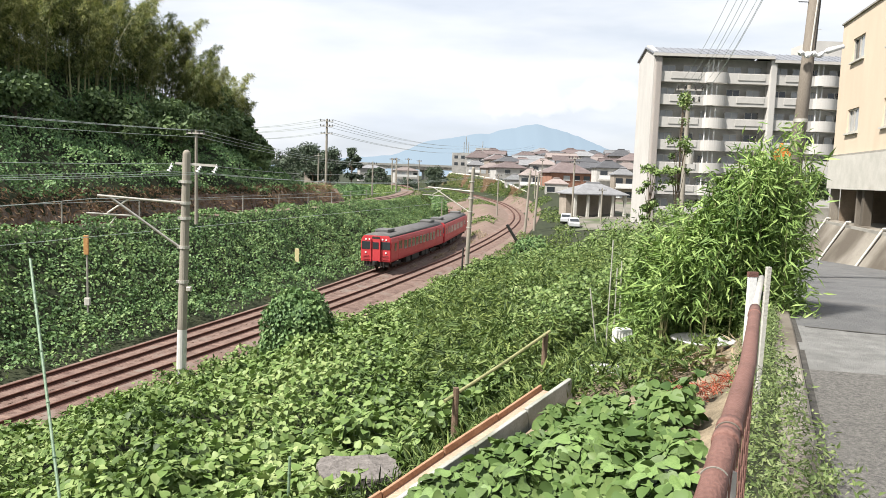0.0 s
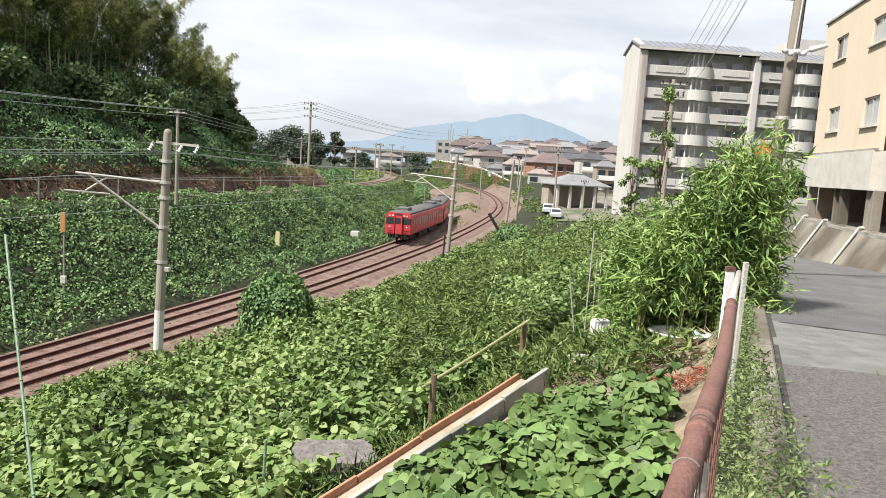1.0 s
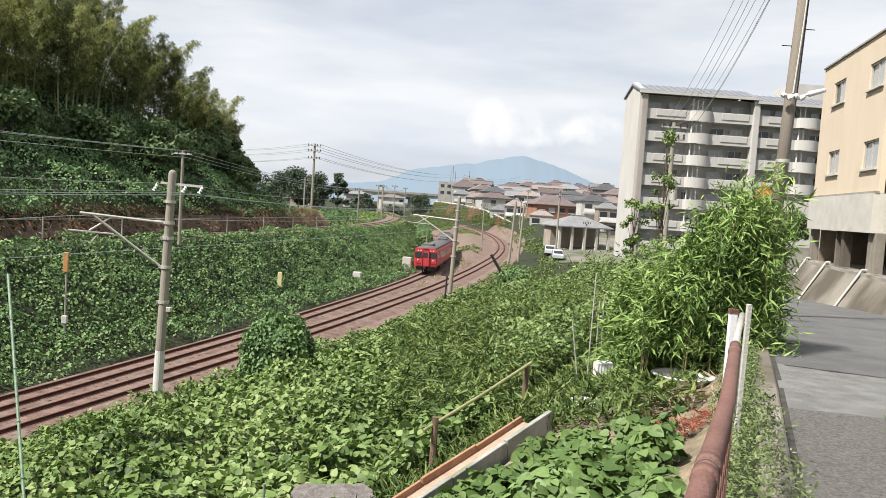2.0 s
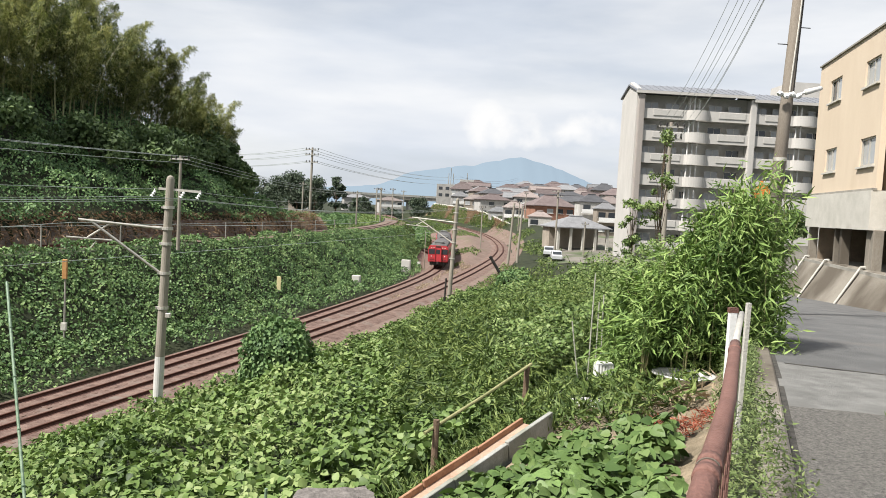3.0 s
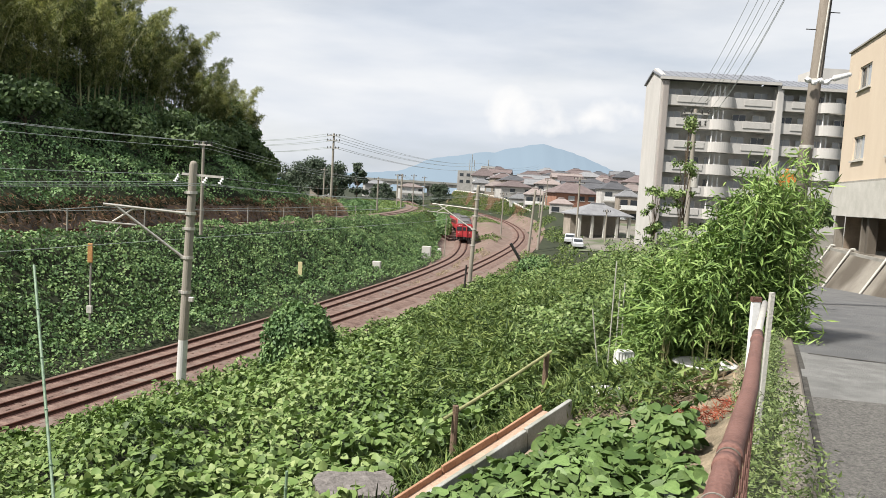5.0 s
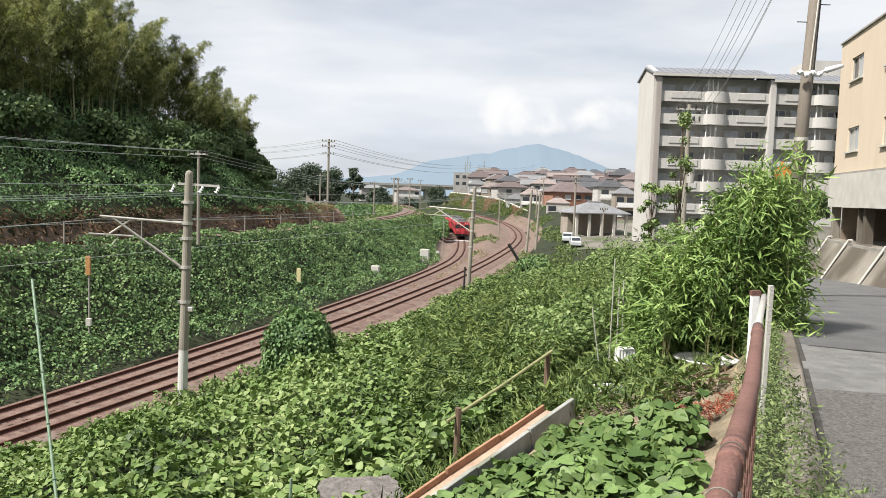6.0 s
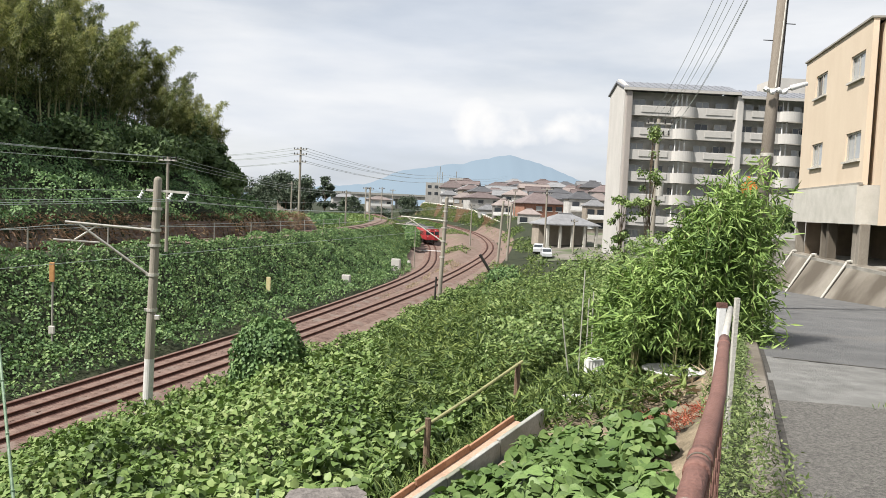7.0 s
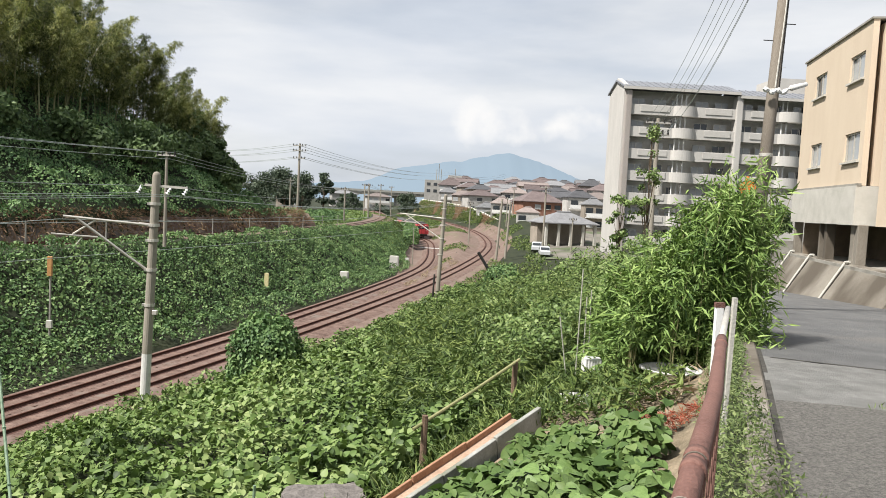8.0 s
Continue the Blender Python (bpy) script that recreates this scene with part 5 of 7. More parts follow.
# sweet potato bed between channel and railing
def potato_bed():
    o = thing("sweet_potato_bed", "broad fresh green sweet potato leaves in the garden bed", "vegetable bed")
    xy = scatter(100000, -3, 5, 1.0, 9.4, lambda x, y: ((x - 0.126) * 0.76 - (y - 6.63) * 0.65 > 0.46 + 0.12 * vnoise(x * 4, y * 4)) & (kerb_k(x, y) < -0.92 + 0.3 * vnoise(x * 3, y * 3)) & ((x - 2.39) * KD[0] + (y - 4.5) * KD[1] < 2.6 - 0.7 * vnoise(x * 2, y * 2)) & (rng.random(len(x)) < 0.5) & (np.hypot((x - 2.47) / 0.5, (y - 6.98) / 0.36) > 0.9))
    x, y = xy[:, 0], xy[:, 1]
    m = len(x)
    lump = lambda a, b: 0.36 * (vnoise(a / 0.5, b / 0.5) + 0.5 * vnoise(a / 0.2, b / 0.2) - 0.35)
    e = 0.06
    nrm = unit(np.stack([-(lump(x + e, y) - lump(x - e, y)) / (2 * e), -(lump(x, y + e) - lump(x, y - e)) / (2 * e), np.ones(m)], 1))
    z = land(x, y) + 0.06 + np.maximum(lump(x, y), 0) - 0.2 * rng.random(m) ** 2
    pts = np.stack([x, y, z], 1)
    way = unit(rng.normal(0, 1, (m, 3)) * np.array([1, 1, 0.3]) - np.array([0, 0.3, 0.25]))
    nn = unit(nrm + rng.normal(0, 0.3, (m, 3)))
    size = rng.uniform(0.07, 0.13, m)
    # the leaves along the middle of the bed are parts of their own
    s = (x - 2.39) * KD[0] + (y - 4.5) * KD[1]
    high = np.argsort(np.abs(s + 0.2) - 6 * (z - land(x, y)))[:300]
    one = raw_mesh("leaf", BROAD, BROAD_F, M_POTATO1)
    for i in high:
        side = np.cross(way[i], nn[i])
        side /= np.linalg.norm(side)
        up = np.cross(side, way[i])
        ob = new("leaf", one)
        ob.parent = o
        k = size[i]
        ob.matrix_basis = Matrix(((side[0] * k, way[i][0] * k, up[0] * k, pts[i][0]), (side[1] * k, way[i][1] * k, up[1] * k, pts[i][1]), (side[2] * k, way[i][2] * k, up[2] * k, pts[i][2]), (0, 0, 0, 1)))
    rest = np.setdiff1d(np.arange(m), high)
    v, f = leaf_verts(pts[rest], way[rest], nn[rest], size[rest], BROAD, BROAD_F)
    ob = new("leaf_cover", raw_mesh("leaf_cover", v, f, M_POTATO))
    ob.parent = o
    tagged(ob, kind="stuff")


M_POTATO1 = surface("potato_leaf_plain", (0.074, 0.124, 0.034), (0.136, 0.198, 0.062), 3, 0.5, bump=0.2, fine=14, rand=0.7)
potato_bed()
# weeds of the garden's far end and the verge by the kerb
xy = scatter(85000, 0, 7, 2.0, 16, lambda x, y: (kerb_k(x, y) > -3.4) & (kerb_k(x, y) < -0.75) & ((x - 2.39) * KD[0] + (y - 4.5) * KD[1] > 2.55 + 0.7 * vnoise(x * 3, y * 3)) & (np.hypot(x - 2.5, y - 7.0) > 0.5) & (np.hypot(x - 2.07, y - 8.7) > 0.3) & (np.hypot(x - 3.3, y - 9.0) > 0.66))
zz = land(xy[:, 0], xy[:, 1]) + rng.random(len(xy)) ** 0.6 * (0.14 + 0.36 * vnoise(xy[:, 0] * 1.6, xy[:, 1] * 1.6))
blades("garden_weeds", "mixed green weeds and grasses in the garden", M_RIDGE, np.stack([xy[:, 0], xy[:, 1], zz], 1), rng.uniform(0.08, 0.2, len(xy)), "weeds", 1.3, (0, 0, 0.35))
xy = scatter(520000, 0, 9, 1.5, 16, lambda x, y: (kerb_k(x, y) > -0.46 - 0.12 * vnoise(x * 5, y * 5)) & (kerb_k(x, y) < -0.12 + np.clip(0.55 - 0.1 * y, -0.1, 0.5) * vnoise(x * 4, y * 4)) & (vnoise(x * 3, y * 3) > 0.22))
zz = land(xy[:, 0], xy[:, 1]) + rng.random(len(xy)) ** 0.8 * (0.1 + 0.5 * vnoise(xy[:, 0] * 2.2 + 5, xy[:, 1] * 2.2)) + 0.02
blades("kerb_weeds", "straggling pale green weeds between railing and kerb", M_GRASS, np.stack([xy[:, 0], xy[:, 1], zz], 1), rng.uniform(0.018, 0.05, len(xy)), "weeds", 2.3, (0, 0, 0.4))


# ---------------- kudzu mound by the tracks ----------------
def leafy_mound(name, label, c, r, m, size, mat, category="bush"):
    d = unit(rng.normal(0, 1, (m, 3)) + np.array([0, 0, 0.25]))
    d[:, 2] = np.abs(d[:, 2]) * 1.0 - 0.12
    k = 0.80 + 0.4 * vnoise(d[:, 0] * 2.2 + 7, d[:, 1] * 2.2 + 3, d[:, 2] * 2.2)
    k *= 1 - 0.22 * rng.random(m) ** 2
    box_r = (np.abs(d) ** 4).sum(1, keepdims=True) ** 0.25
    pts = np.array(c) + d / box_r * 0.9 * np.array(r) * k[:, None]
    way = rng.normal(0, 0.6, (m, 3)) + np.array([0, 0, -0.9]) + d * 0.35
    v, f = leaf_verts(pts, way, unit(d + rng.normal(0, 0.35, (m, 3))), rng.uniform(*size, m), OVAL, OVAL_F)
    o = thing(name, label, category, c)
    ob = new("leaves", raw_mesh("leaves", v - np.array(c), f, mat))
    ob.parent = o
    # added solid core in near-black soil colour stands in for shade inside the bush
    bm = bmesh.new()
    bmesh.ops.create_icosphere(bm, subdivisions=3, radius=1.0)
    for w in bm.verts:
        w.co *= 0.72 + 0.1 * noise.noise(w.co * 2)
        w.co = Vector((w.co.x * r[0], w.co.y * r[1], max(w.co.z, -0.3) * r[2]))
    part("shade_core", bm, M_SOIL_SHADED, o)
    return o


leafy_mound("creeper_mound", "round bush smothered in dark green creeper beside the tracks", (-4.75, 24.6, -4.55), (1.15, 1.15, 2.15), 8000, (0.1, 0.19), M_BANK)
for y, k in ((137, 0.9), (144, 1.0), (151, 1.1), (158, 1.15), (166, 1.2)):
    leafy_mound("bank_shrub", "creeper-covered shrub at the edge of the railway cutting", (float(xT(y)) - 2.6 - 1.6 * k, y, -5.9), (1.7 * k, 2.6 * k, 2.3 * k), 2500, (0.25, 0.5), M_BANK)


leafy_mound("garden_shrub", "dark green shrub before the white annex wall", (18.0, 36.5, 1.2), (0.85, 0.8, 1.15), 2600, (0.1, 0.2), M_TREE)


# ---------------- trees ----------------
def bamboo_variant(h, bend):
    """An arching culm with whorls of short branches and hanging fans of narrow leaves."""
    o = thing("bamboo", "tall arching green bamboo in the hillside grove", "bamboo", group="hillside bamboo grove")
    n = 9
    curve = lambda t: Vector((bend * t ** 2.4, 0.2 * bend * t * t, h * (t - 0.08 * t ** 3)))
    bm = bmesh.new()
    bm_path(bm, [curve(t) for t in np.linspace(0, 1, n)], [0.065 * (1 - 0.85 * t) + 0.008 for t in np.linspace(0, 1, n)], 5)
    part("culm", bm, M_CULM, o)
    P, W, G = [], [], []
    nodes = int(h * 2.6)
    for i in range(nodes):
        t = 0.26 + 0.74 * i / (nodes - 1)
        b = curve(t)
        for k in range(3):
            az = i * 2.4 + k * 2.1 + rng.uniform(-0.4, 0.4)
            ln = h * 0.135 * rng.uniform(0.7, 1.15) * (1.12 - 0.85 * abs((t - 0.5) / 0.5) ** 1.6)
            way = np.array([math.cos(az), math.sin(az), 0.75])
            for reach in np.linspace(0.3, 1.0, 5):
                q = np.array(b) + way * ln * reach - np.array([0, 0, 0.55 * ln * reach * reach])
                for _ in range(6):
                    P.append(q + rng.normal(0, 0.1, 3))
                    W.append(np.array([way[0], way[1], -0.75]) + rng.normal(0, 0.45, 3))
                    G.append(np.array([way[0] * 0.5, way[1] * 0.5, 0.8]) + rng.normal(0, 0.35, 3))
    v, f = leaf_verts(np.array(P), np.array(W), unit(np.array(G)), rng.uniform(0.15, 0.30, len(P)), OVAL * np.array([0.42, 1, 1]), OVAL_F)
    new("leaves", raw_mesh("leaves", v, f, M_BAMBOO)).parent = o
    return o


variants = [bamboo_variant(h, b) for h, b in ((9.0, 1.2), (9.0, 2.0), (9.0, 2.8), (9.0, 3.6), (9.0, 1.6))]
grove = 0
while grove < 226:
    y = rng.uniform(36, 96)
    lu = rng.uniform(25.2, 32.0) if grove < 110 else rng.uniform(31.0, 47.0)
    if grove >= 190:
        y, lu = rng.uniform(78, 91), rng.uniform(22.0, 27.5)
    x = float(xT(y)) - lu * 1.04
    if abs(x) > y * 0.74 + 4 or (y > 84 and lu > 30):
        continue
    tall = float(np.interp(y, [34, 50, 65, 78, 88, 101], [9.0, 10.7, 10.7, 10.0, 9.8, 10.2])) if lu < 32 else float(np.interp(y, [40, 65, 85, 101], [8.2, 11.0, 9.7, 8.5]))
    src = variants[grove if grove < 5 else int(rng.integers(0, 5))]
    m = pose(x, y, gz(x, y) - 0.1, rng.uniform(-5, 5), rng.uniform(-5, 5), rng.uniform(-130, 100)) @ Matrix.Scale(tall / 9.0 * rng.uniform(0.66, 1.06), 4)
    if grove < 5:
        src.matrix_basis = m
    else:
        copy_thing(src, m)
    grove += 1


def leafy_tree(name, label, at, h, crown, m, size, mat, clumps=14, trunk=0.16):
    o = thing(name, label, "tree", at, group="trees")
    bm = bmesh.new()
    bm_path(bm, [(0, 0, -0.3), (0.05 * h * 0.3, 0, h * 0.35), (0, 0.02 * h, h * 0.8)], [trunk, trunk * 0.75, trunk * 0.25], 8)
    C = []
    for i in range(clumps):
        a, rr = rng.uniform(0, math.tau), math.sqrt(rng.random())
        zc = rng.uniform(0.2, 0.95)
        w = math.sin(min(1.0, (1.08 - zc) * 1.6) * math.pi / 2)
        c = Vector((math.cos(a) * rr * crown * w, math.sin(a) * rr * crown * w, zc * h))
        C.append(c)
    part("trunk", bm, M_BARK, o)
    for c in C:
        bm = bmesh.new()
        bm_path(bm, [(0, 0, max(0.2 * h, c.z - 0.22 * h)), c * 0.6 + Vector((0, 0, 0.36 * c.z)), c], [trunk * 0.3, trunk * 0.18, 0.015], 5)
        part("limb", bm, M_BARK, o)
    P, D = [], []
    for c in C:
        k = m // clumps
        d = unit(rng.normal(0, 1, (k, 3)))
        r = crown * rng.uniform(0.28, 0.5)
        P.append(np.array(c) + d * r * (rng.random((k, 1)) ** 0.4) * np.array([1, 1, 0.75]))
        D.append(d)
    P, D = np.concatenate(P), np.concatenate(D)
    k = len(P)
    v, f = leaf_verts(P, rng.normal(0, 0.7, (k, 3)) + np.array([0, 0, -0.5]), unit(D + rng.normal(0, 0.5, (k, 3)) + np.array([0, 0, 0.5])), rng.uniform(*size, k), OVAL, OVAL_F)
    c = new("crown", raw_mesh("crown", v, f, mat))
    c.parent = o
    return o


for x, y, h, c in ((-25.6, 84, 5.6, 2.6), (-27.2, 86, 7.0, 2.8), (-22.9, 84.5, 4.6, 2.3), (-24.2, 82, 4.4, 2.2), (-20.9, 83, 3.6, 1.9)):
    leafy_tree("broadleaf_tree", "dark green broadleaf tree at the end of the grove", (x, y, gz(x, y)), h, c, 6000, (0.3, 0.6), M_TREE, 22, 0.2)
for lu, y, h, c in ((20.5, 62, 4.2, 2.8), (20.0, 70, 4.5, 3.2), (21, 76, 4.0, 2.6), (22, 55, 4, 2.6)):
    x = float(xT(y)) - lu * 1.04
    leafy_tree("shrub_tree", "dark spreading shrub below the bamboo grove", (x, y, gz(x, y)), h, c, 3600, (0.25, 0.5), M_TREE, 16, 0.12)
for x, y, h, c in ((-36, 205, 11, 5.0), (-30.5, 200, 9.8, 4.2), (-42, 210, 9.5, 5), (-25.5, 206, 10.5, 2.6), (-34, 214, 10, 5), (-47, 215, 9, 5), (-12, 240, 6, 4), (-3, 268, 8, 4), (-22, 250, 6, 4)):
    leafy_tree("broadleaf_tree", "dark green tree beyond the railway", (x, y, gz(x, y)), h, c, 3200, (0.35, 0.75), M_TREE_HAZE, 20, 0.22)

# sapling and thin climber before the apartments
leafy_tree("sapling", "thin sapling with sparse leaves before the apartment block", (9.2, 29.0, gz(9.2, 29.0)), 8.0, 0.55, 1700, (0.07, 0.14), M_KUDZU, 34, 0.05)
leafy_tree("sapling", "vine-hung young tree before the apartment block", (8.15, 29.0, gz(8.15, 29.0)), 5.6, 0.6, 1500, (0.08, 0.15), M_KUDZU, 22, 0.05)


M_WALLD = surface("dark_stained_wall", (0.11, 0.085, 0.067), (0.25, 0.20, 0.155), 1.2, 0.95, bump=0.6, fine=10, c3=(0.06, 0.05, 0.04), c3_amount=0.45)
# ---------------- upper bench wall and fence ----------------
bench_wall = strip("wall_bench", xT, lambda y: np.full(np.shape(y), -2.5), 12, 97,
                   [(-14.1, -0.4), (-14.2, 0.5), (-14.45, 0.52), (-14.6, 0.8), (-15.2, 1.7), (-15.6, 1.3)], M_WALLD, 1.0, False)
tagged(bench_wall, "low stained retaining wall under dry brown grass", "wall", kind="structure")


# ---------------- mountain and far land ----------------
def build_mountain():
    m, nt, p, out = mat_base("painted_haze_blue")
    # distance haze is painted in: blue colour plus a faint glow, no real source
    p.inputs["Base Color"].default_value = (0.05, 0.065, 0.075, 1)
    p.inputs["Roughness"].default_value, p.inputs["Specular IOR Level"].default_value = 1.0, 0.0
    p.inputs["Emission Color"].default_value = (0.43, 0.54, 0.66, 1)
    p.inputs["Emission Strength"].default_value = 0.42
    D = 2600.0
    xs = np.linspace(-900, 900, 241)
    tan = (xs / D) * 1305 + 784
    hy = np.interp(tan, [350, 480, 600, 690, 720, 760, 800, 860, 905, 945, 985, 1020, 1060, 1100, 1160, 1300], [4, 10, 16, 24, 34, 52, 57, 68, 78, 87, 78, 66, 52, 36, 22, 8])
    hz = (hy + 8) / 1305 * D * 0.985 + 6 * (vnoise(xs / 40, xs * 0) - 0.5) + 3 * (vnoise(xs / 13, xs * 0 + 3) - 0.5)
    rows, F = [], []
    for j, (fz, dy) in enumerate(((0.0, -500), (0.35, -380), (0.7, -170), (1.0, 0), (0.4, 500), (0.0, 900))):
        wob = 6 * (vnoise(xs / 70 + j * 3, xs * 0 + j) - 0.5)
        rows.append(np.stack([xs * (1 + dy / D * 0.6), np.full_like(xs, D) + dy + wob, -20 + (hz + 20) * fz], 1))
    v = np.concatenate(rows)
    w = len(xs)
    i, j = np.meshgrid(np.arange(len(rows) - 1), np.arange(w - 1), indexing="ij")
    f = np.stack([i * w + j, i * w + j + 1, (i + 1) * w + j + 1, (i + 1) * w + j], 2).reshape(-1, 4)
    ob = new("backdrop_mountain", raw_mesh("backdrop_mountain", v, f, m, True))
    tagged(ob, "mountain beyond the town with blue haze painted into its colour and glow", "mountain", kind="structure")


build_mountain()


# ---------------- wires ----------------
def wire(name, label, a, b, sag, r=0.011, group="overhead wires"):
    a, b = Vector(a), Vector(b)
    n = 14
    bm = bmesh.new()
    bm_path(bm, [a.lerp(b, i / n) - Vector((0, 0, 4 * sag * (i / n) * (1 - i / n))) for i in range(n + 1)], r, 5)
    ob = part(name, bm, M_WIRE)
    return tagged(ob, label, "wire", group)


def span(points, sag, r=0.011, label="thin grey overhead wire along the railway"):
    for a, b in zip(points, points[1:]):
        wire("overhead_wire", label, a, b, sag, r)


# railway: contact and messenger wires by the masts' arm tips
span([(-28.0, -8.0, -0.5), (-14.1, 29.9, 0.15), (-1.7, 69.5, 0.2), (8.5, 110, 0.6), (13.5, 150, 1.5)], 0.35, 0.014)
span([(-27.5, -8.0, -1.6), (-13.7, 30.0, -1.35), (-1.4, 69.5, -1.3), (8.7, 110, -0.9)], 0.02, 0.012)
for dx, z in ((-0.75, 1.35), (0.42, 1.33), (1.1, 1.3)):
    span([(-27 + dx, -15, 1.4), (MAST_1[0] + dx + 0.3, MAST_1[1], z), (MAST_2[0] + dx * 0.6, MAST_2[1], 1.4), (12.5 + dx * 0.5, 108.5, 2.2)], 0.5, 0.009)
# upper line
UP = (-17.3, 52.0)
o = utility_pole(UP[0], UP[1], -2.5, 4.1, 0.12, ((0.25, 1.3),), "slim line pole on the bench of the upper track")
for dx, dz in ((-0.6, 0.0), (0.6, 0.0), (0.3, -0.45), (0.0, -2.3)):
    span([(-38 + dx, -10, 4.6 + dz), (UP[0] + dx, UP[1], 4.05 + dz), (-11.2 + dx, 118, 3.0 + dz * 0.6), (-9.4 + dx, 150, 4.2 + dz * 0.5), (-6.5, 200, 4.6 + dz * 0.5)], 0.6, 0.016)
# power line from the tall pole across the valley
for dx, dz in ((-0.9, -0.3), (0.9, -0.3), (-0.9, -1.1), (0.9, -1.1), (0.7, -2.2), (-0.5, -2.2)):
    span([(-60, 150, 11 + dz), (-17.5 + dx, 111, 9.4 + dz), (10, 240, 11.5 + dz), (40, 330, 16 + dz)], 1.6, 0.028, "power line crossing the valley")

# ---------------- pole by the lane ----------------
LP = (7.95, 17.0)


def build_lane_pole():
    x, y = LP
    z0 = gz(x, y) - 0.4
    o = thing("lane_pole", "grey concrete utility pole with a lamp beside the lane", "pole", (x, y, z0))
    top = Vector((0.48, 0.2, 10.6))
    bm = bmesh.new()
    bm_tube(bm, (0, 0, 0), top, 0.16, 0.11, 20)
    part("shaft", bm, M_POLE_D, o, "", True)
    at = lambda z: top * (z / top.z)
    bm = bmesh.new()
    bm_path(bm, [at(z) + Vector((0.0 + 0.03 * math.sin(z), -0.165 + 0.006 * z, 0)) for z in np.linspace(5.6, 10.5, 10)], 0.02, 8)
    part("cable", bm, M_STEEL, o, "pale cable running up the pole")
    bm = bmesh.new()
    bm_path(bm, [at(z) + Vector((0.1 - 0.004 * z, -0.09, 0)) for z in np.linspace(5.6, 10.5, 6)], 0.03, 8)
    part("conduit", bm, M_DARK, o)
    for z in (4.05, 5.55):
        bm = bmesh.new()
        p = at(z)
        bm_tube(bm, p - Vector((0, 0, 0.04)), p + Vector((0, 0, 0.04)), 0.172 - 0.005 * z, n=18)
        part("band", bm, M_STEEL, o)
    p = at(5.5)
    bm = bmesh.new()
    bm_path(bm, [p + Vector((-0.32 + i * 0.04, -0.24, 0.035 * math.sin(i * 1.05))) for i in range(14)], [0.05 + 0.018 * math.sin(i * 1.7) for i in range(14)], 8)
    part("cable_wrap", bm, M_WHITE, o, "bundle of white cable wrapping")
    bm = bmesh.new()
    bm_tube(bm, p + Vector((0.1, -0.22, 0.0)), p + Vector((0.42, -0.26, 0.14)), 0.03, n=8)
    l = part("lamp_arm", bm, M_WHITE, o)
    bm = bmesh.new()
    bm_tube(bm, p + Vector((0.28, -0.26, 0.08)), p + Vector((0.66, -0.26, 0.2)), 0.07, 0.05, 12)
    bevel(bm, 0.015)
    part("lamp_housing", bm, M_WHITE, l, "white street lamp housing", True)
    for z in (9.1, 8.1, 6.9):
        for s in (-1, 1):
            bm = bmesh.new()
            q = at(z + 0.2 * s)
            bm_tube(bm, q, q + Vector((s * 0.36, 0, 0)), 0.011, n=6)
            part("step_bolt", bm, M_DARK, o)


build_lane_pole()
SP = (14.6, 45.0)
sp = utility_pole(SP[0], SP[1], gz(*SP) - 0.3, 7.4, 0.16, ((0.3, 1.6), (1.0, 1.3)), "concrete street pole with insulators before the apartment block")
bm = bmesh.new()
bm_tube(bm, (0.2, -0.25, 6.6), (0.2, -0.25, 7.5), 0.22, n=16)
part("transformer", bm, M_STEEL, sp, "grey drum transformer")
for dx, dz, sag in ((-0.7, 7.3, 0.7), (-0.3, 7.3, 0.7), (0.3, 7.3, 0.6), (0.7, 7.25, 0.6), (-0.5, 6.6, 0.9), (0.3, 6.5, 1.0), (0.0, 6.0, 0.9)):
    wire("service_wire", "grey service wire between the poles of the lane", (SP[0] + dx, SP[1] - 0.1, dz), (LP[0] + 0.4 + dx * 0.6, LP[1] + 0.2, 9.9 - (7.3 - dz) * 0.9), sag, 0.009)
for dz in (9.8, 9.2, 8.6):
    wire("service_wire", "grey service wire over the lane", (LP[0] + 0.4, LP[1], dz), (3.5, -14.0, dz + 0.4), 0.5, 0.014)

# road mirror and white plate behind the bush
def build_mirror():
    o = thing("road_mirror", "orange-backed road mirror on a post by the lane", "mirror", (6.76, 14.9, gz(6.76, 14.9)))
    bm = bmesh.new()
    bm_tube(bm, (0, 0, 0), (0, 0, 2.86), 0.038, n=10)
    part("post", bm, M_ORANGE, o)
    bm = bmesh.new()
    bm_tube(bm, (0, -0.05, 2.62), (0, 0.03, 2.62), 0.17, 0.15, 24)
    part("hood", bm, M_ORANGE, o, "orange round mirror back")
    bm = bmesh.new()
    bm_box(bm, (-0.45, 0, 2.3), (0.3, 0.03, 0.24))
    bevel(bm, 0.01)
    part("plate", bm, M_WHITE, o, "white plate")


M_ORANGE = surface("orange_paint", (0.55, 0.16, 0.03), (0.68, 0.22, 0.05), 3, 0.5, bump=0.05)
build_mirror()


# ---------------- lineside things ----------------
def marker_post(x, y, z0, h, plate, mat, label):
    o = thing("marker_post", label, "marker", (x, y, z0), group="lineside markers")
    bm = bmesh.new()
    bm_tube(bm, (0, 0, -0.3), (0, 0, h), 0.05, n=8)
    part("post", bm, M_CONC_D, o)
    bm = bmesh.new()
    bm_box(bm, (0, -0.08, h - plate[1] / 2), (plate[0], 0.12, plate[1]))
    bevel(bm, 0.015)
    part("plate", bm, mat, o)


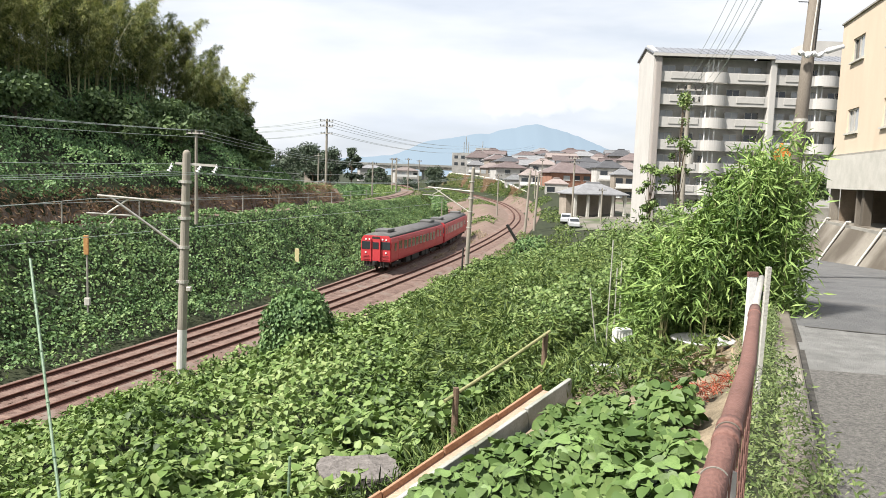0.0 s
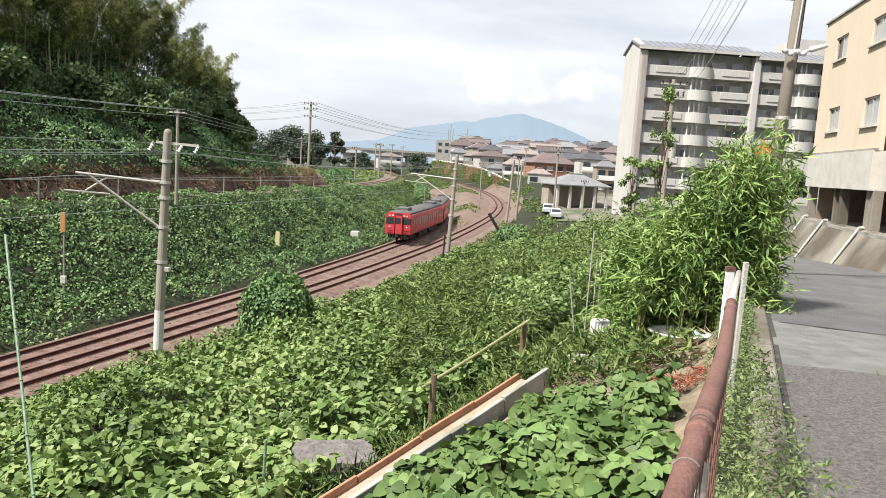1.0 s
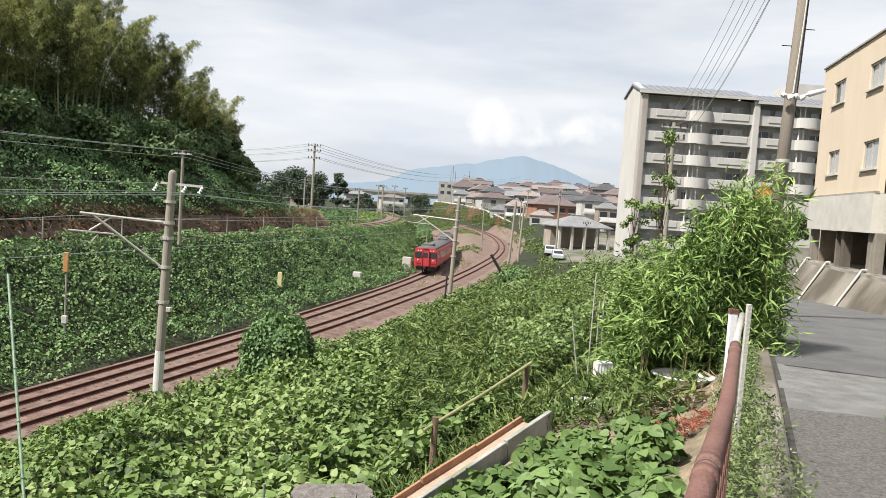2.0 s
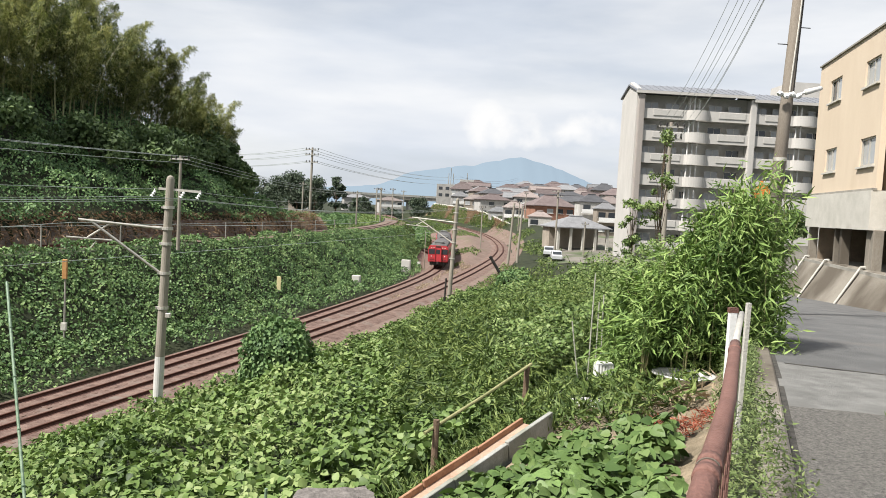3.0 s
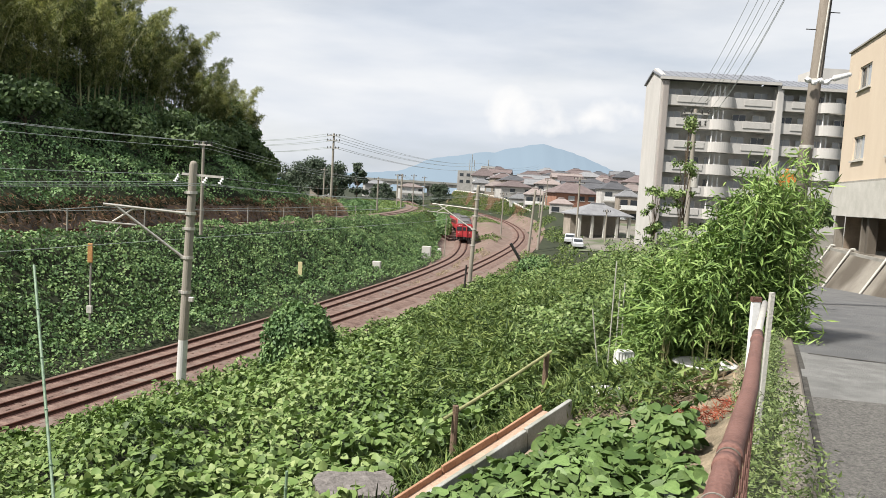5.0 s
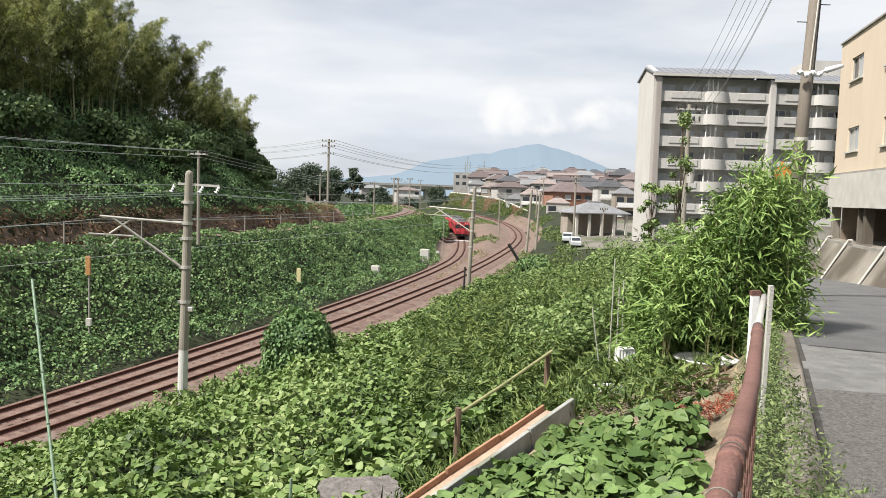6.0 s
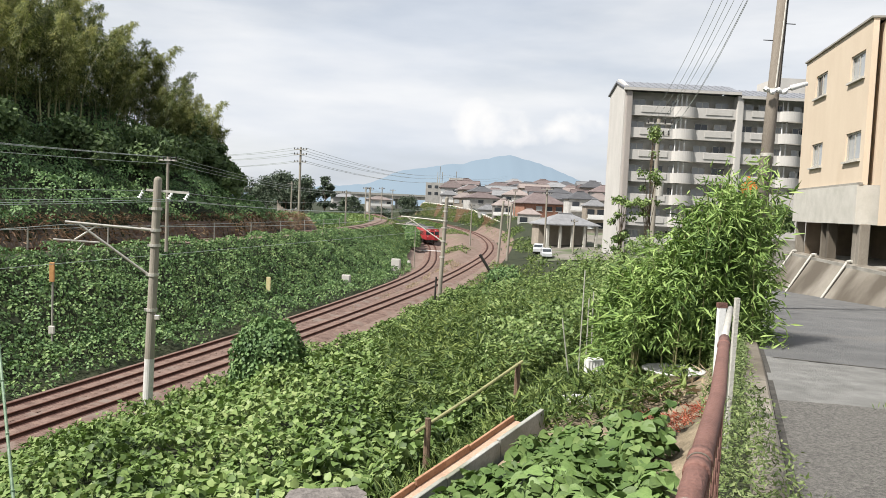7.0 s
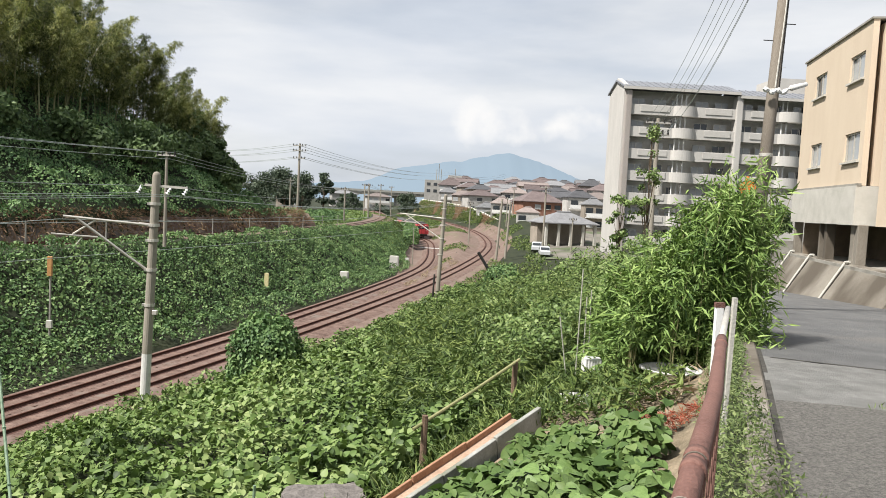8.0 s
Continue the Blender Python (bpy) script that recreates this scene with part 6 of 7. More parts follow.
M_RUSTY_OR = surface("faded_orange_paint", (0.34, 0.17, 0.06), (0.46, 0.25, 0.10), 6, 0.7, bump=0.2)
M_YELL = surface("yellow_paint", (0.5, 0.42, 0.2), (0.62, 0.56, 0.34), 6, 0.6, bump=0.1)
marker_post(-18.3, 38.0, gz(-18.3, 38.0), 4.5, (0.24, 1.0), M_RUSTY_OR, "slim signal post with a faded orange box")
marker_post(-11.9, 61.0, gz(-11.9, 61.0) - 0.3, 1.8, (0.34, 1.2), M_YELL, "short yellow and white marker in the creeper")
bm = bmesh.new()
bm_box(bm, (-18.25, 37.85, -5.6), (0.28, 0.16, 0.4))
bevel(bm, 0.02)
tagged(part("relay_box", bm, M_CONC), "small grey box on the slim signal post", "box")


def cabinet(x, y, w, h, label):
    o = thing("relay_cabinet", label, "cabinet", (x, y, gz(x, y)), -8, "relay cabinets")
    bm = bmesh.new()
    bm_box(bm, (0, 0, h / 2 + 0.1), (w, w * 0.6, h))
    bevel(bm, 0.03)
    part("body", bm, M_APT, o)
    bm = bmesh.new()
    bm_box(bm, (0, -w * 0.31, h / 2 + 0.1), (w * 0.86, 0.03, h * 0.86))
    d = part("door", bm, M_APT, o)
    bm = bmesh.new()
    bm_box(bm, (w * 0.3, -w * 0.34, h / 2), (0.03, 0.04, 0.16))
    part("handle", bm, M_DARK, d)
    bm = bmesh.new()
    bm_box(bm, (0, 0, 0.0), (w * 1.1, w * 0.7, 0.3))
    part("base", bm, M_CONC_D, o)


cabinet(-2.34, 95.6, 1.15, 1.6, "white lineside relay cabinet by the track")
cabinet(-6.94, 76.2, 0.85, 1.0, "small white lineside cabinet in the creeper")
cabinet(-0.75, 106.0, 0.5, 0.7, "small white box beside the cutting")
utility_pole(0.0, 106.0, -7.6, -2.0, 0.07, (), "slim pale post beside the cutting")
bm = bmesh.new()
bm_box(bm, (3.9, 139.0, float(zT(139.0)) - 0.1), (5.3, 0.5, 0.14), -2)
tagged(part("crossing_beam", bm, M_WHITE), "pale concrete beam across the track in the cutting", "beam")
bm = bmesh.new()
bm_tube(bm, (5.34, 60.0, -2.33), (6.9, 60.1, -4.7), 0.12, n=10)
tagged(part("leaning_post", bm, M_DARK), "dark tarred post leaning beside the curve", "post")
bm = bmesh.new()
bm_tube(bm, (2.0, 66.5, -7.0), (2.06, 66.5, -4.95), 0.08, n=8)
tagged(part("tarred_stump", bm, M_DARK), "short dark tarred post beside the mast", "post")

# fence along the bench
fence = thing("bench_fence", "thin rusty posts with a wire along the bench", "fence")
fy, prev = 24.0, None
while fy < 100:
    fxx = float(xT(fy)) - 9.9 * 1.045
    bm = bmesh.new()
    bm_tube(bm, (fxx, fy, -2.8), (fxx, fy, -0.75), 0.045, n=6)
    part("post", bm, M_CONC_D, fence)
    if prev:
        bm = bmesh.new()
        bm_tube(bm, (prev[0], prev[1], -0.85), (fxx, fy, -0.85), 0.014, n=5)
        part("rail_wire", bm, M_WIRE, fence)
    prev = (fxx, fy)
    fy += 6.5

# dry grass along the bench
M_DRY = foliage("dry_grass", (0.112, 0.065, 0.039), (0.206, 0.129, 0.077), (0.292, 0.215, 0.129), 0.5, 0.25)
xy = scatter(220000, -50, 0, 14, 98, lambda x, y: (off(x, y, xT) < -13.9) & (off(x, y, xT) > -15.9) & in_view(x, y, 0.75))
zz = np.interp(-off(xy[:, 0], xy[:, 1], xT), [13.9, 14.3, 14.6, 15.3, 15.9], [-2.3, -1.8, -1.5, -0.7, -0.5]) + 0.4 * rng.random(len(xy))
blades("dry_grass", "dry brown grass hanging over the low wall", M_DRY, np.stack([xy[:, 0], xy[:, 1], zz], 1), rng.uniform(0.2, 0.6, len(xy)), "dry grass", 1.2, (0.5, 0, -0.4))


# ---------------- the town ----------------
TILE = {
    "brown": surface("brown_roof_tile", (0.090, 0.069, 0.066), (0.144, 0.113, 0.108), 1.0, 0.7, bump=0.4, fine=6, rand=0.4),
    "grey": surface("grey_roof_tile", (0.133, 0.133, 0.136), (0.203, 0.203, 0.207), 1.0, 0.65, bump=0.4, fine=6, rand=0.4),
    "dark": surface("dark_roof_tile", (0.047, 0.047, 0.051), (0.086, 0.086, 0.090), 1.0, 0.6, bump=0.4, fine=6, rand=0.4),
    "pink": surface("faded_roof_tile", (0.172, 0.140, 0.129), (0.242, 0.203, 0.187), 1.0, 0.7, bump=0.4, fine=6, rand=0.4)}
WALLS = {
    "white": surface("white_house_wall", (0.25, 0.24, 0.225), (0.40, 0.385, 0.36), 0.6, 0.9, bump=0.1, fine=8, rand=0.5),
    "cream": surface("cream_house_wall", (0.24, 0.205, 0.165), (0.36, 0.31, 0.255), 0.6, 0.9, bump=0.1, fine=8, rand=0.4),
    "timber": surface("brown_house_wall", (0.2, 0.10, 0.07), (0.3, 0.16, 0.11), 0.6, 0.9, bump=0.1, fine=8, rand=0.2)}


def house(cx, wpx, top, eave, base, D, tile, wall, hip=True, label="", open_front=False):
    """A house by its width and the rises of ridge, eave and foot over the eye, at a distance."""
    f = 1305.6
    tilt = math.tan(radians(5.8))
    lev = lambda yy: 1.6 + D * ((441 - (yy - 0.033 * (cx - 784))) / f - tilt) / (1 + (441 - yy) / f * tilt)
    x, w = (cx - 784) / f * D, wpx / f * D
    zb, ze, zt = lev(base) - 2.5, lev(eave), lev(top)
    d = w * 0.75
    o = thing("house", label or f"two-storey house with {tile} tiled roof and {wall} walls", "house", (x, D, zb), rng.uniform(-14, 14), "houses of the town")
    h = ze - zb
    bm = bmesh.new()
    if open_front:
        bm_box(bm, (0, d * 0.75, h / 2), (w * 0.9, d * 0.4, h))
        for i in range(5):
            post = bmesh.new()
            bm_box(post, (w * 0.44 * (i / 2 - 1), d * 0.07, h / 2), (0.42, 0.42, h))
            part("column", post, M_CONC, o)
    else:
        bm_box(bm, (0, d / 2, h / 2), (w * 0.9, d * 0.9, h))
    part("wall", bm, WALLS[wall], o)
    bm = bmesh.new()
    r = zt - ze
    ins = d / 2 if hip else 0.0
    q = [(-w / 2, 0, h), (w / 2, 0, h), (w / 2, d, h), (-w / 2, d, h)]
    lo = [bm.verts.new((a, b, c - 0.18)) for a, b, c in q]
    ev = [bm.verts.new(p) for p in q]
    rd = [bm.verts.new((-w / 2 + min(ins, w * 0.42), d / 2, h + r)), bm.verts.new((w / 2 - min(ins, w * 0.42), d / 2, h + r))]
    for i in range(4):
        bm.faces.new((lo[i], lo[(i + 1) % 4], ev[(i + 1) % 4], ev[i]))
    bm.faces.new(lo[::-1])
    bm.faces.new((ev[0], ev[1], rd[1], rd[0]))
    bm.faces.new((ev[1], ev[2], rd[1]))
    bm.faces.new((ev[2], ev[3], rd[0], rd[1]))
    bm.faces.new((ev[3], ev[0], rd[0]))
    bmesh.ops.recalc_face_normals(bm, faces=list(bm.faces))
    rf = part("roof", bm, TILE[tile], o)
    bm = bmesh.new()
    bm_tube(bm, rd_a := Vector((-w / 2 + min(ins, w * 0.42), d / 2, h + r + 0.05)), Vector((-rd_a.x, d / 2, h + r + 0.05)), 0.16, n=6)
    part("ridge_tiles", bm, TILE[tile], rf)
    n = 0 if open_front else max(2, int(w / 2.6))
    for i in range(n):
        xw = -w * 0.45 + w * 0.9 * (i + 0.5) / n
        for zc in ((h - 1.35,) if h < 5.4 else (h - 1.35, h - 4.1)):
            if rng.random() < 0.15:
                continue
            bm = bmesh.new()
            bm_box(bm, (xw, d * 0.05 - 0.02, zc), (min(1.7, w * 0.9 / n * 0.7), 0.08, 1.15))
            wd = part("window", bm, M_GLASS if rng.random() < 0.6 else M_GLASS_L, o)
            bm = bmesh.new()
            bm_box(bm, (xw, d * 0.05 - 0.05, zc - 0.62), (min(1.9, w * 0.9 / n * 0.8), 0.16, 0.09))
            part("sill", bm, M_WHITE, wd)
    if h > 4.8 and not open_front and rng.random() < 0.6:
        bm = bmesh.new()
        bm_box(bm, (0, -0.35, h - 2.75), (w * 0.8, 0.9, 0.16))
        bm_box(bm, (0, -0.77, h - 2.3), (w * 0.8, 0.06, 0.9))
        part("balcony", bm, M_WHITE, o)
    return o


house(1012, 84, 287, 306, 334, 190, "brown", "timber", True, "large house with brown hipped roof and timber-brown walls")
house(1066, 108, 325, 344, 384, 125, "grey", "cream", True, "low open pavilion with grey hipped roof and pale columns", True)
for row in ((845, 46, 266, 279, 300, 300, "brown", "white"), (884, 52, 273, 284, 304, 285, "grey", "white"), (926, 62, 268, 280, 300, 320, "brown", "cream"),
            (962, 50, 281, 291, 318, 240, "pink", "white"), (905, 62, 287, 297, 318, 235, "brown", "white"), (938, 44, 299, 310, 336, 200, "pink", "white"),
            (1080, 56, 284, 297, 330, 175, "dark", "white"), (1097, 48, 264, 276, 300, 240, "dark", "cream"), (1058, 42, 272, 283, 300, 290, "brown", "cream"),
            (1030, 54, 267, 276, 292, 330, "grey", "white"), (985, 62, 267, 275, 292, 340, "dark", "white"), (870, 40, 262, 270, 288, 350, "brown", "white"),
            (1104, 40, 298, 309, 344, 150, "grey", "cream"), (985, 44, 316, 325, 352, 165, "pink", "white"), (1120, 60, 272, 284, 310, 210, "brown", "white"),
            (912, 40, 309, 318, 338, 215, "grey", "white"), (868, 44, 288, 297, 314, 255, "pink", "cream"), (842, 34, 284, 292, 306, 275, "grey", "white"),
            (955, 40, 262, 269, 282, 380, "grey", "white"), (1010, 44, 262, 270, 284, 380, "brown", "white"), (500, 40, 290, 297, 314, 260, "grey", "white"),
            (560, 46, 292, 299, 316, 300, "grey", "cream"), (660, 50, 292, 298, 312, 330, "grey", "white"), (720, 46, 296, 302, 316, 320, "pink", "white")):
    house(*row)
for i in range(26):
    cx = float(rng.uniform(835, 1112))
    D = float(rng.uniform(200, 360))
    base = float(np.interp(D, [200, 260, 360], [330, 308, 288])) + float(rng.uniform(-4, 4))
    w = float(rng.uniform(9, 13)) / D * 1305
    if (cx - 784) / 1305 * D - 7 < float(xN(D)) + 10:
        continue
    house(cx, w, base - 6.4 / D * 1305, base - 4.6 / D * 1305, base, D, ("brown", "grey", "dark", "pink", "brown")[int(rng.integers(0, 5))], ("white", "cream", "white")[int(rng.integers(0, 3))], bool(rng.random() < 0.6))


def white_block():
    o = thing("white_block", "plain white flat-roofed building with an aerial above the town", "building", (8.7, 335, -3))
    bm = bmesh.new()
    bm_box(bm, (0, 4, 7.2), (9.5, 8, 14.4))
    part("wall", bm, WALLS["white"], o)
    bm = bmesh.new()
    bm_box(bm, (9, 6, 8.5), (6, 6, 17))
    part("annex", bm, WALLS["white"], o)
    for i in range(3):
        for j in range(2):
            bm = bmesh.new()
            bm_box(bm, (-3 + i * 3, -0.02, 9.5 + j * 3), (1.6, 0.1, 1.3))
            part("window", bm, M_GLASS, o)
    for dx, h in ((1.5, 22), (0.5, 19.5), (2.6, 19.5), (9, 20)):
        bm = bmesh.new()
        bm_tube(bm, (dx, 4, 14), (dx, 4, h), 0.16, n=6)
        part("aerial_mast", bm, M_CONC_D, o)


white_block()


def viaduct():
    o = thing("viaduct", "long grey expressway viaduct beyond the railway", "viaduct")
    a, b = Vector((-150, 345, 4.2)), Vector((6, 400, 4.6))
    d = b - a
    rz = math.degrees(math.atan2(d.y, d.x))
    bm = bmesh.new()
    bm_box(bm, (a + b) / 2, (d.length, 9, 1.6), rz)
    part("deck", bm, M_CONC_D, o)
    bm = bmesh.new()
    n = Vector((d.y, -d.x, 0)).normalized()
    bm_box(bm, (a + b) / 2 + n * 4.5 + Vector((0, 0, 1.3)), (d.length, 0.3, 1.1), rz)
    part("parapet", bm, M_CONC, o)
    for i in range(6):
        p = a.lerp(b, (i + 0.4) / 6)
        bm = bmesh.new()
        bm_box(bm, (p.x, p.y, -2), (2.4, 4, 11), rz)
        bm_box(bm, (p.x, p.y, 3.0), (3.4, 8, 1.2), rz)
        part("pier", bm, M_CONC, o)


viaduct()
WALL_Y, WALL_Z = [178, 200, 230, 262, 294], [-3.0, -1.6, 0.6, 1.7, 2.4]
town_wall = strip("wall_town", xN, lambda y: np.interp(y, WALL_Y, WALL_Z), 181, 294, [(6.2, -1.1), (6.2, 0.0), (6.5, 0.0), (6.5, -3.5)], M_CONC, 2.0, False)
tagged(town_wall, "long pale retaining wall below the town", "wall", kind="structure")


M_CARW = surface("dusty_white_car_paint", (0.42, 0.43, 0.44), (0.5, 0.51, 0.52), 1, 0.35, bump=0.02, fine=10)


def parked_car(x, y, rz, label):
    o = thing("parked_car", label, "car", (x, y, gz(x, y)), rz, "parked cars")
    bm = bmesh.new()
    pr = [(-1.7, 0.35), (-1.72, 0.85), (-1.0, 0.98), (-0.55, 1.52), (1.3, 1.56), (1.66, 1.0), (1.7, 0.35)]
    a = [bm.verts.new((-0.74, p, z)) for p, z in pr]
    b = [bm.verts.new((0.74, p, z)) for p, z in pr]
    k = len(pr)
    for i in range(k):
        bm.faces.new((a[i], a[(i + 1) % k], b[(i + 1) % k], b[i]))
    bm.faces.new(a[::-1])
    bm.faces.new(b)
    bmesh.ops.recalc_face_normals(bm, faces=list(bm.faces))
    bevel(bm, 0.06, 2)
    part("body", bm, M_CARW, o)
    for sx in (-1, 1):
        bm = bmesh.new()
        bm_box(bm, (sx * 0.745, 0.35, 1.26), (0.03, 1.5, 0.4))
        part("side_window", bm, M_GLASS, o)
        for yy in (-1.05, 1.05):
            bm = bmesh.new()
            bm_tube(bm, (sx * 0.62, yy, 0.3), (sx * 0.76, yy, 0.3), 0.3, n=16)
            part("wheel", bm, M_DARK, o)
    bm = bmesh.new()
    bm_box(bm, (0, -0.82, 1.26), (1.3, 0.04, 0.5), 0, -52)
    part("windscreen", bm, M_GLASS, o)


parked_car(20.1, 112, -4, "small white car parked below the street pole")
parked_car(20.0, 118.5, -14, "white car parked beside another on the verge")


# ---------------- brown bed between and beside the tracks, town paving ----------------
def sheet_between(name, label, fa, fb, y0, y1, mat, lift, cols=14, step=1.5):
    ys = np.arange(y0, y1, step)
    t = np.linspace(0, 1, cols)
    x = fa(ys)[:, None] * (1 - t)[None] + fb(ys)[:, None] * t[None]
    y = np.repeat(ys[:, None], cols, 1)
    z = land(x, y) + lift
    i, j = np.meshgrid(np.arange(len(ys) - 1), np.arange(cols - 1), indexing="ij")
    f = np.stack([i * cols + j, i * cols + j + 1, (i + 1) * cols + j + 1, (i + 1) * cols + j], 2).reshape(-1, 4)
    return tagged(new(name, raw_mesh(name, np.stack([x, y, z], 2).reshape(-1, 3), f, mat, True)), label, "ground", kind="structure")


sheet_between("ground_track_bed", "brown gravelly dirt between and beside the tracks", lambda y: xT(y) - np.interp(y, [90, 112], [1.5, 4.3]), lambda y: xN(y) + np.interp(y, [30, 55, 90], [2.2, 3.6, 4.5]), 14, 205, M_BED, 0.07, 26, 1.0)
sheet_between("ground_upper_bed", "brown ballast of the upper line", lambda y: xU(y) - 2.2, lambda y: xU(y) + 2.6, 60, 280, M_BED, 0.07, 8, 1.5)
M_YARD = surface("yard_paving", (0.11, 0.10, 0.085), (0.21, 0.19, 0.16), 0.5, 0.92, bump=0.4, fine=12, c3=(0.08, 0.10, 0.05), c3_amount=0.45)
sheet_between("pavement_town", "grey paved yards and streets between the houses", lambda y: xN(y) + 9.4, lambda y: xN(y) * 0 + 62, 108, 330, M_YARD, 0.1, 40, 3.0)


# grassy bank between the near track and the town wall
def build_town_bank():
    ys, t = np.arange(150, 297, 1.5), np.linspace(0, 1, 12)
    zt = np.interp(ys, [150] + WALL_Y, [-5.6] + WALL_Z) - 0.55
    x = xN(ys)[:, None] + 3.3 + 3.0 * t[None]
    z = zN(ys)[:, None] * (1 - t)[None] + zt[:, None] * t[None] + 0.25 * (vnoise(x / 2, ys[:, None] / 2 + 0 * x) - 0.5)
    y = np.repeat(ys[:, None], 12, 1)
    i, j = np.meshgrid(np.arange(len(ys) - 1), np.arange(11), indexing="ij")
    f = np.stack([i * 12 + j, i * 12 + j + 1, (i + 1) * 12 + j + 1, (i + 1) * 12 + j], 2).reshape(-1, 4)
    tagged(new("ground_town_bank", raw_mesh("ground_town_bank", np.stack([x, y, z], 2).reshape(-1, 3), f, M_STRAWB, True)), "dry brown grassy bank below the town wall", "ground", kind="structure")
    m = 26000
    yy, tt = rng.uniform(152, 294, m), rng.random(m)
    zz = zN(yy) * (1 - tt) + (np.interp(yy, [150] + WALL_Y, [-5.6] + WALL_Z) - 0.55) * tt + 0.1 + 0.25 * rng.random(m)
    pts = np.stack([xN(yy) + 3.3 + 3.0 * tt, yy, zz], 1)
    green = vnoise(pts[:, 0] / 3, yy / 6) > 0.5
    blades("bank_dry_grass", "dry brown grass on the bank below the town wall", M_DRY, pts[~green], rng.uniform(0.3, 0.7, int((~green).sum())), "dry grass", 1.2, (0, 0, 0.6))
    blades("bank_weeds", "green weeds on the bank below the town wall", M_RIDGE, pts[green], rng.uniform(0.3, 0.8, int(green.sum())), "weeds", 1.4, (0, 0, 0.5))


M_STRAWB = surface("bank_straw_soil", (0.17, 0.12, 0.08), (0.28, 0.21, 0.14), 0.8, 0.95, bump=0.6, fine=10, c3=(0.10, 0.12, 0.05), c3_amount=0.4)
build_town_bank()
M_PATCH = surface("pale_asphalt_patch", (0.135, 0.133, 0.124), (0.243, 0.239, 0.225), 3.5, 0.92, bump=0.8, fine=200, c3=(0.153, 0.149, 0.140), c3_amount=0.4)
M_GRAVEL = surface("gravelly_asphalt", (0.054, 0.051, 0.048), (0.234, 0.221, 0.198), 45, 0.95, bump=1.0, fine=170, c3=(0.270, 0.248, 0.216), c3_amount=0.25)


def lane_patch(name, label, s0, s1, k0, k1, mat, lift):
    ss, kk = np.linspace(s0, s1, 16), np.linspace(k0, k1, 16)
    a, b = np.meshgrid(ss, kk, indexing="ij")
    edge = ((a == s0) | (a == s1) | (b == k0) | (b == k1)) * 1.0
    a = a + edge * min(0.25, 0.5 * abs(k1 - k0), 0.5 * abs(s1 - s0)) * (vnoise(b * 3, a * 3) - 0.5)
    x, y = 2.39 + KD[0] * a + KN[0] * b, 4.5 + KD[1] * a + KN[1] * b
    z = road_z(x, y) + 0.03 + lift
    w = len(kk)
    i, j = np.meshgrid(np.arange(len(ss) - 1), np.arange(w - 1), indexing="ij")
    f = np.stack([i * w + j, i * w + j + 1, (i + 1) * w + j + 1, (i + 1) * w + j], 2).reshape(-1, 4)
    tagged(new(name, raw_mesh(name, np.stack([x, y, z], 2).reshape(-1, 3), f, mat, True)), label, "road", kind="structure")


lane_patch("road_patch_pale", "paler patched asphalt strip", 1.9, 4.4, 0.02, 9.0, M_PATCH, 0.004)
lane_patch("road_patch_gravel", "rough gravelly asphalt", -4.0, 2.0, 0.02, 9.0, M_GRAVEL, 0.005)

M_GUTTER = surface("kerbside_dirt", (0.03, 0.029, 0.026), (0.10, 0.092, 0.08), 14, 0.95, bump=0.8, fine=120)
lane_patch("road_gutter", "dark dirt along the foot of the kerb", -3.5, 11.0, 0.004, 0.06, M_GUTTER, 0.009)
M_WORN = surface("worn_road_paint", (0.22, 0.22, 0.21), (0.42, 0.415, 0.40), 12, 0.9, bump=0.4, fine=120)
lane_patch("road_marking", "faint worn white dash of paint on the lane", 4.9, 6.4, 2.3, 2.36, M_WORN, 0.006)
lane_patch("road_seam", "dark tarred seam across the lane", 4.36, 4.42, 0.14, 9.0, M_GUTTER, 0.008)

# dry reeds between the tracks and reddish litter on the garden soil
xy = scatter(60000, -12, 10, 48, 112, lambda x, y: (off(x, y, xT) > 1.5) & (off(x, y, xN) < -1.5) & (vnoise(x / 1.5, y / 4) > 0.55))
zz = land(xy[:, 0], xy[:, 1]) + 0.08 + 0.5 * rng.random(len(xy)) * vnoise(xy[:, 0], xy[:, 1] / 2)
M_REED = foliage("dry_reed", (0.215, 0.163, 0.103), (0.327, 0.258, 0.172), (0.430, 0.361, 0.241), 0.5, 0.2)
blades("dry_reeds", "pale dry reeds between the two tracks", M_REED, np.stack([xy[:, 0], xy[:, 1], zz], 1), rng.uniform(0.15, 0.4, len(xy)), "reeds", 0.8, (0, 0, 0.8))
M_REDLEAF = foliage("red_litter_leaf", (0.10, 0.028, 0.018), (0.30, 0.075, 0.045), (0.42, 0.17, 0.09), 3.0, 0.15)
xy = scatter(70000, 0, 6, 4, 11, lambda x, y: (np.hypot((x - 2.47) / 0.55, (y - 7.0) / 0.42) < 0.55 + 0.7 * vnoise(x * 4, y * 4)))
zz = land(xy[:, 0], xy[:, 1]) + 0.03 + 0.08 * rng.random(len(xy))
blades("red_litter", "reddish dead stems and leaves on the soil", M_REDLEAF, np.stack([xy[:, 0], xy[:, 1], zz], 1), rng.uniform(0.04, 0.12, len(xy)), "litter", 0.6, (0, 0, 0.05))
xy = scatter(30000, 0, 6, 6, 11, lambda x, y: (np.hypot((x - 2.95) / 0.5, (y - 8.0) / 0.35) < 0.6 + 0.5 * vnoise(x * 4, y * 4)))
zz = land(xy[:, 0], xy[:, 1]) + 0.06 + 0.2 * rng.random(len(xy))
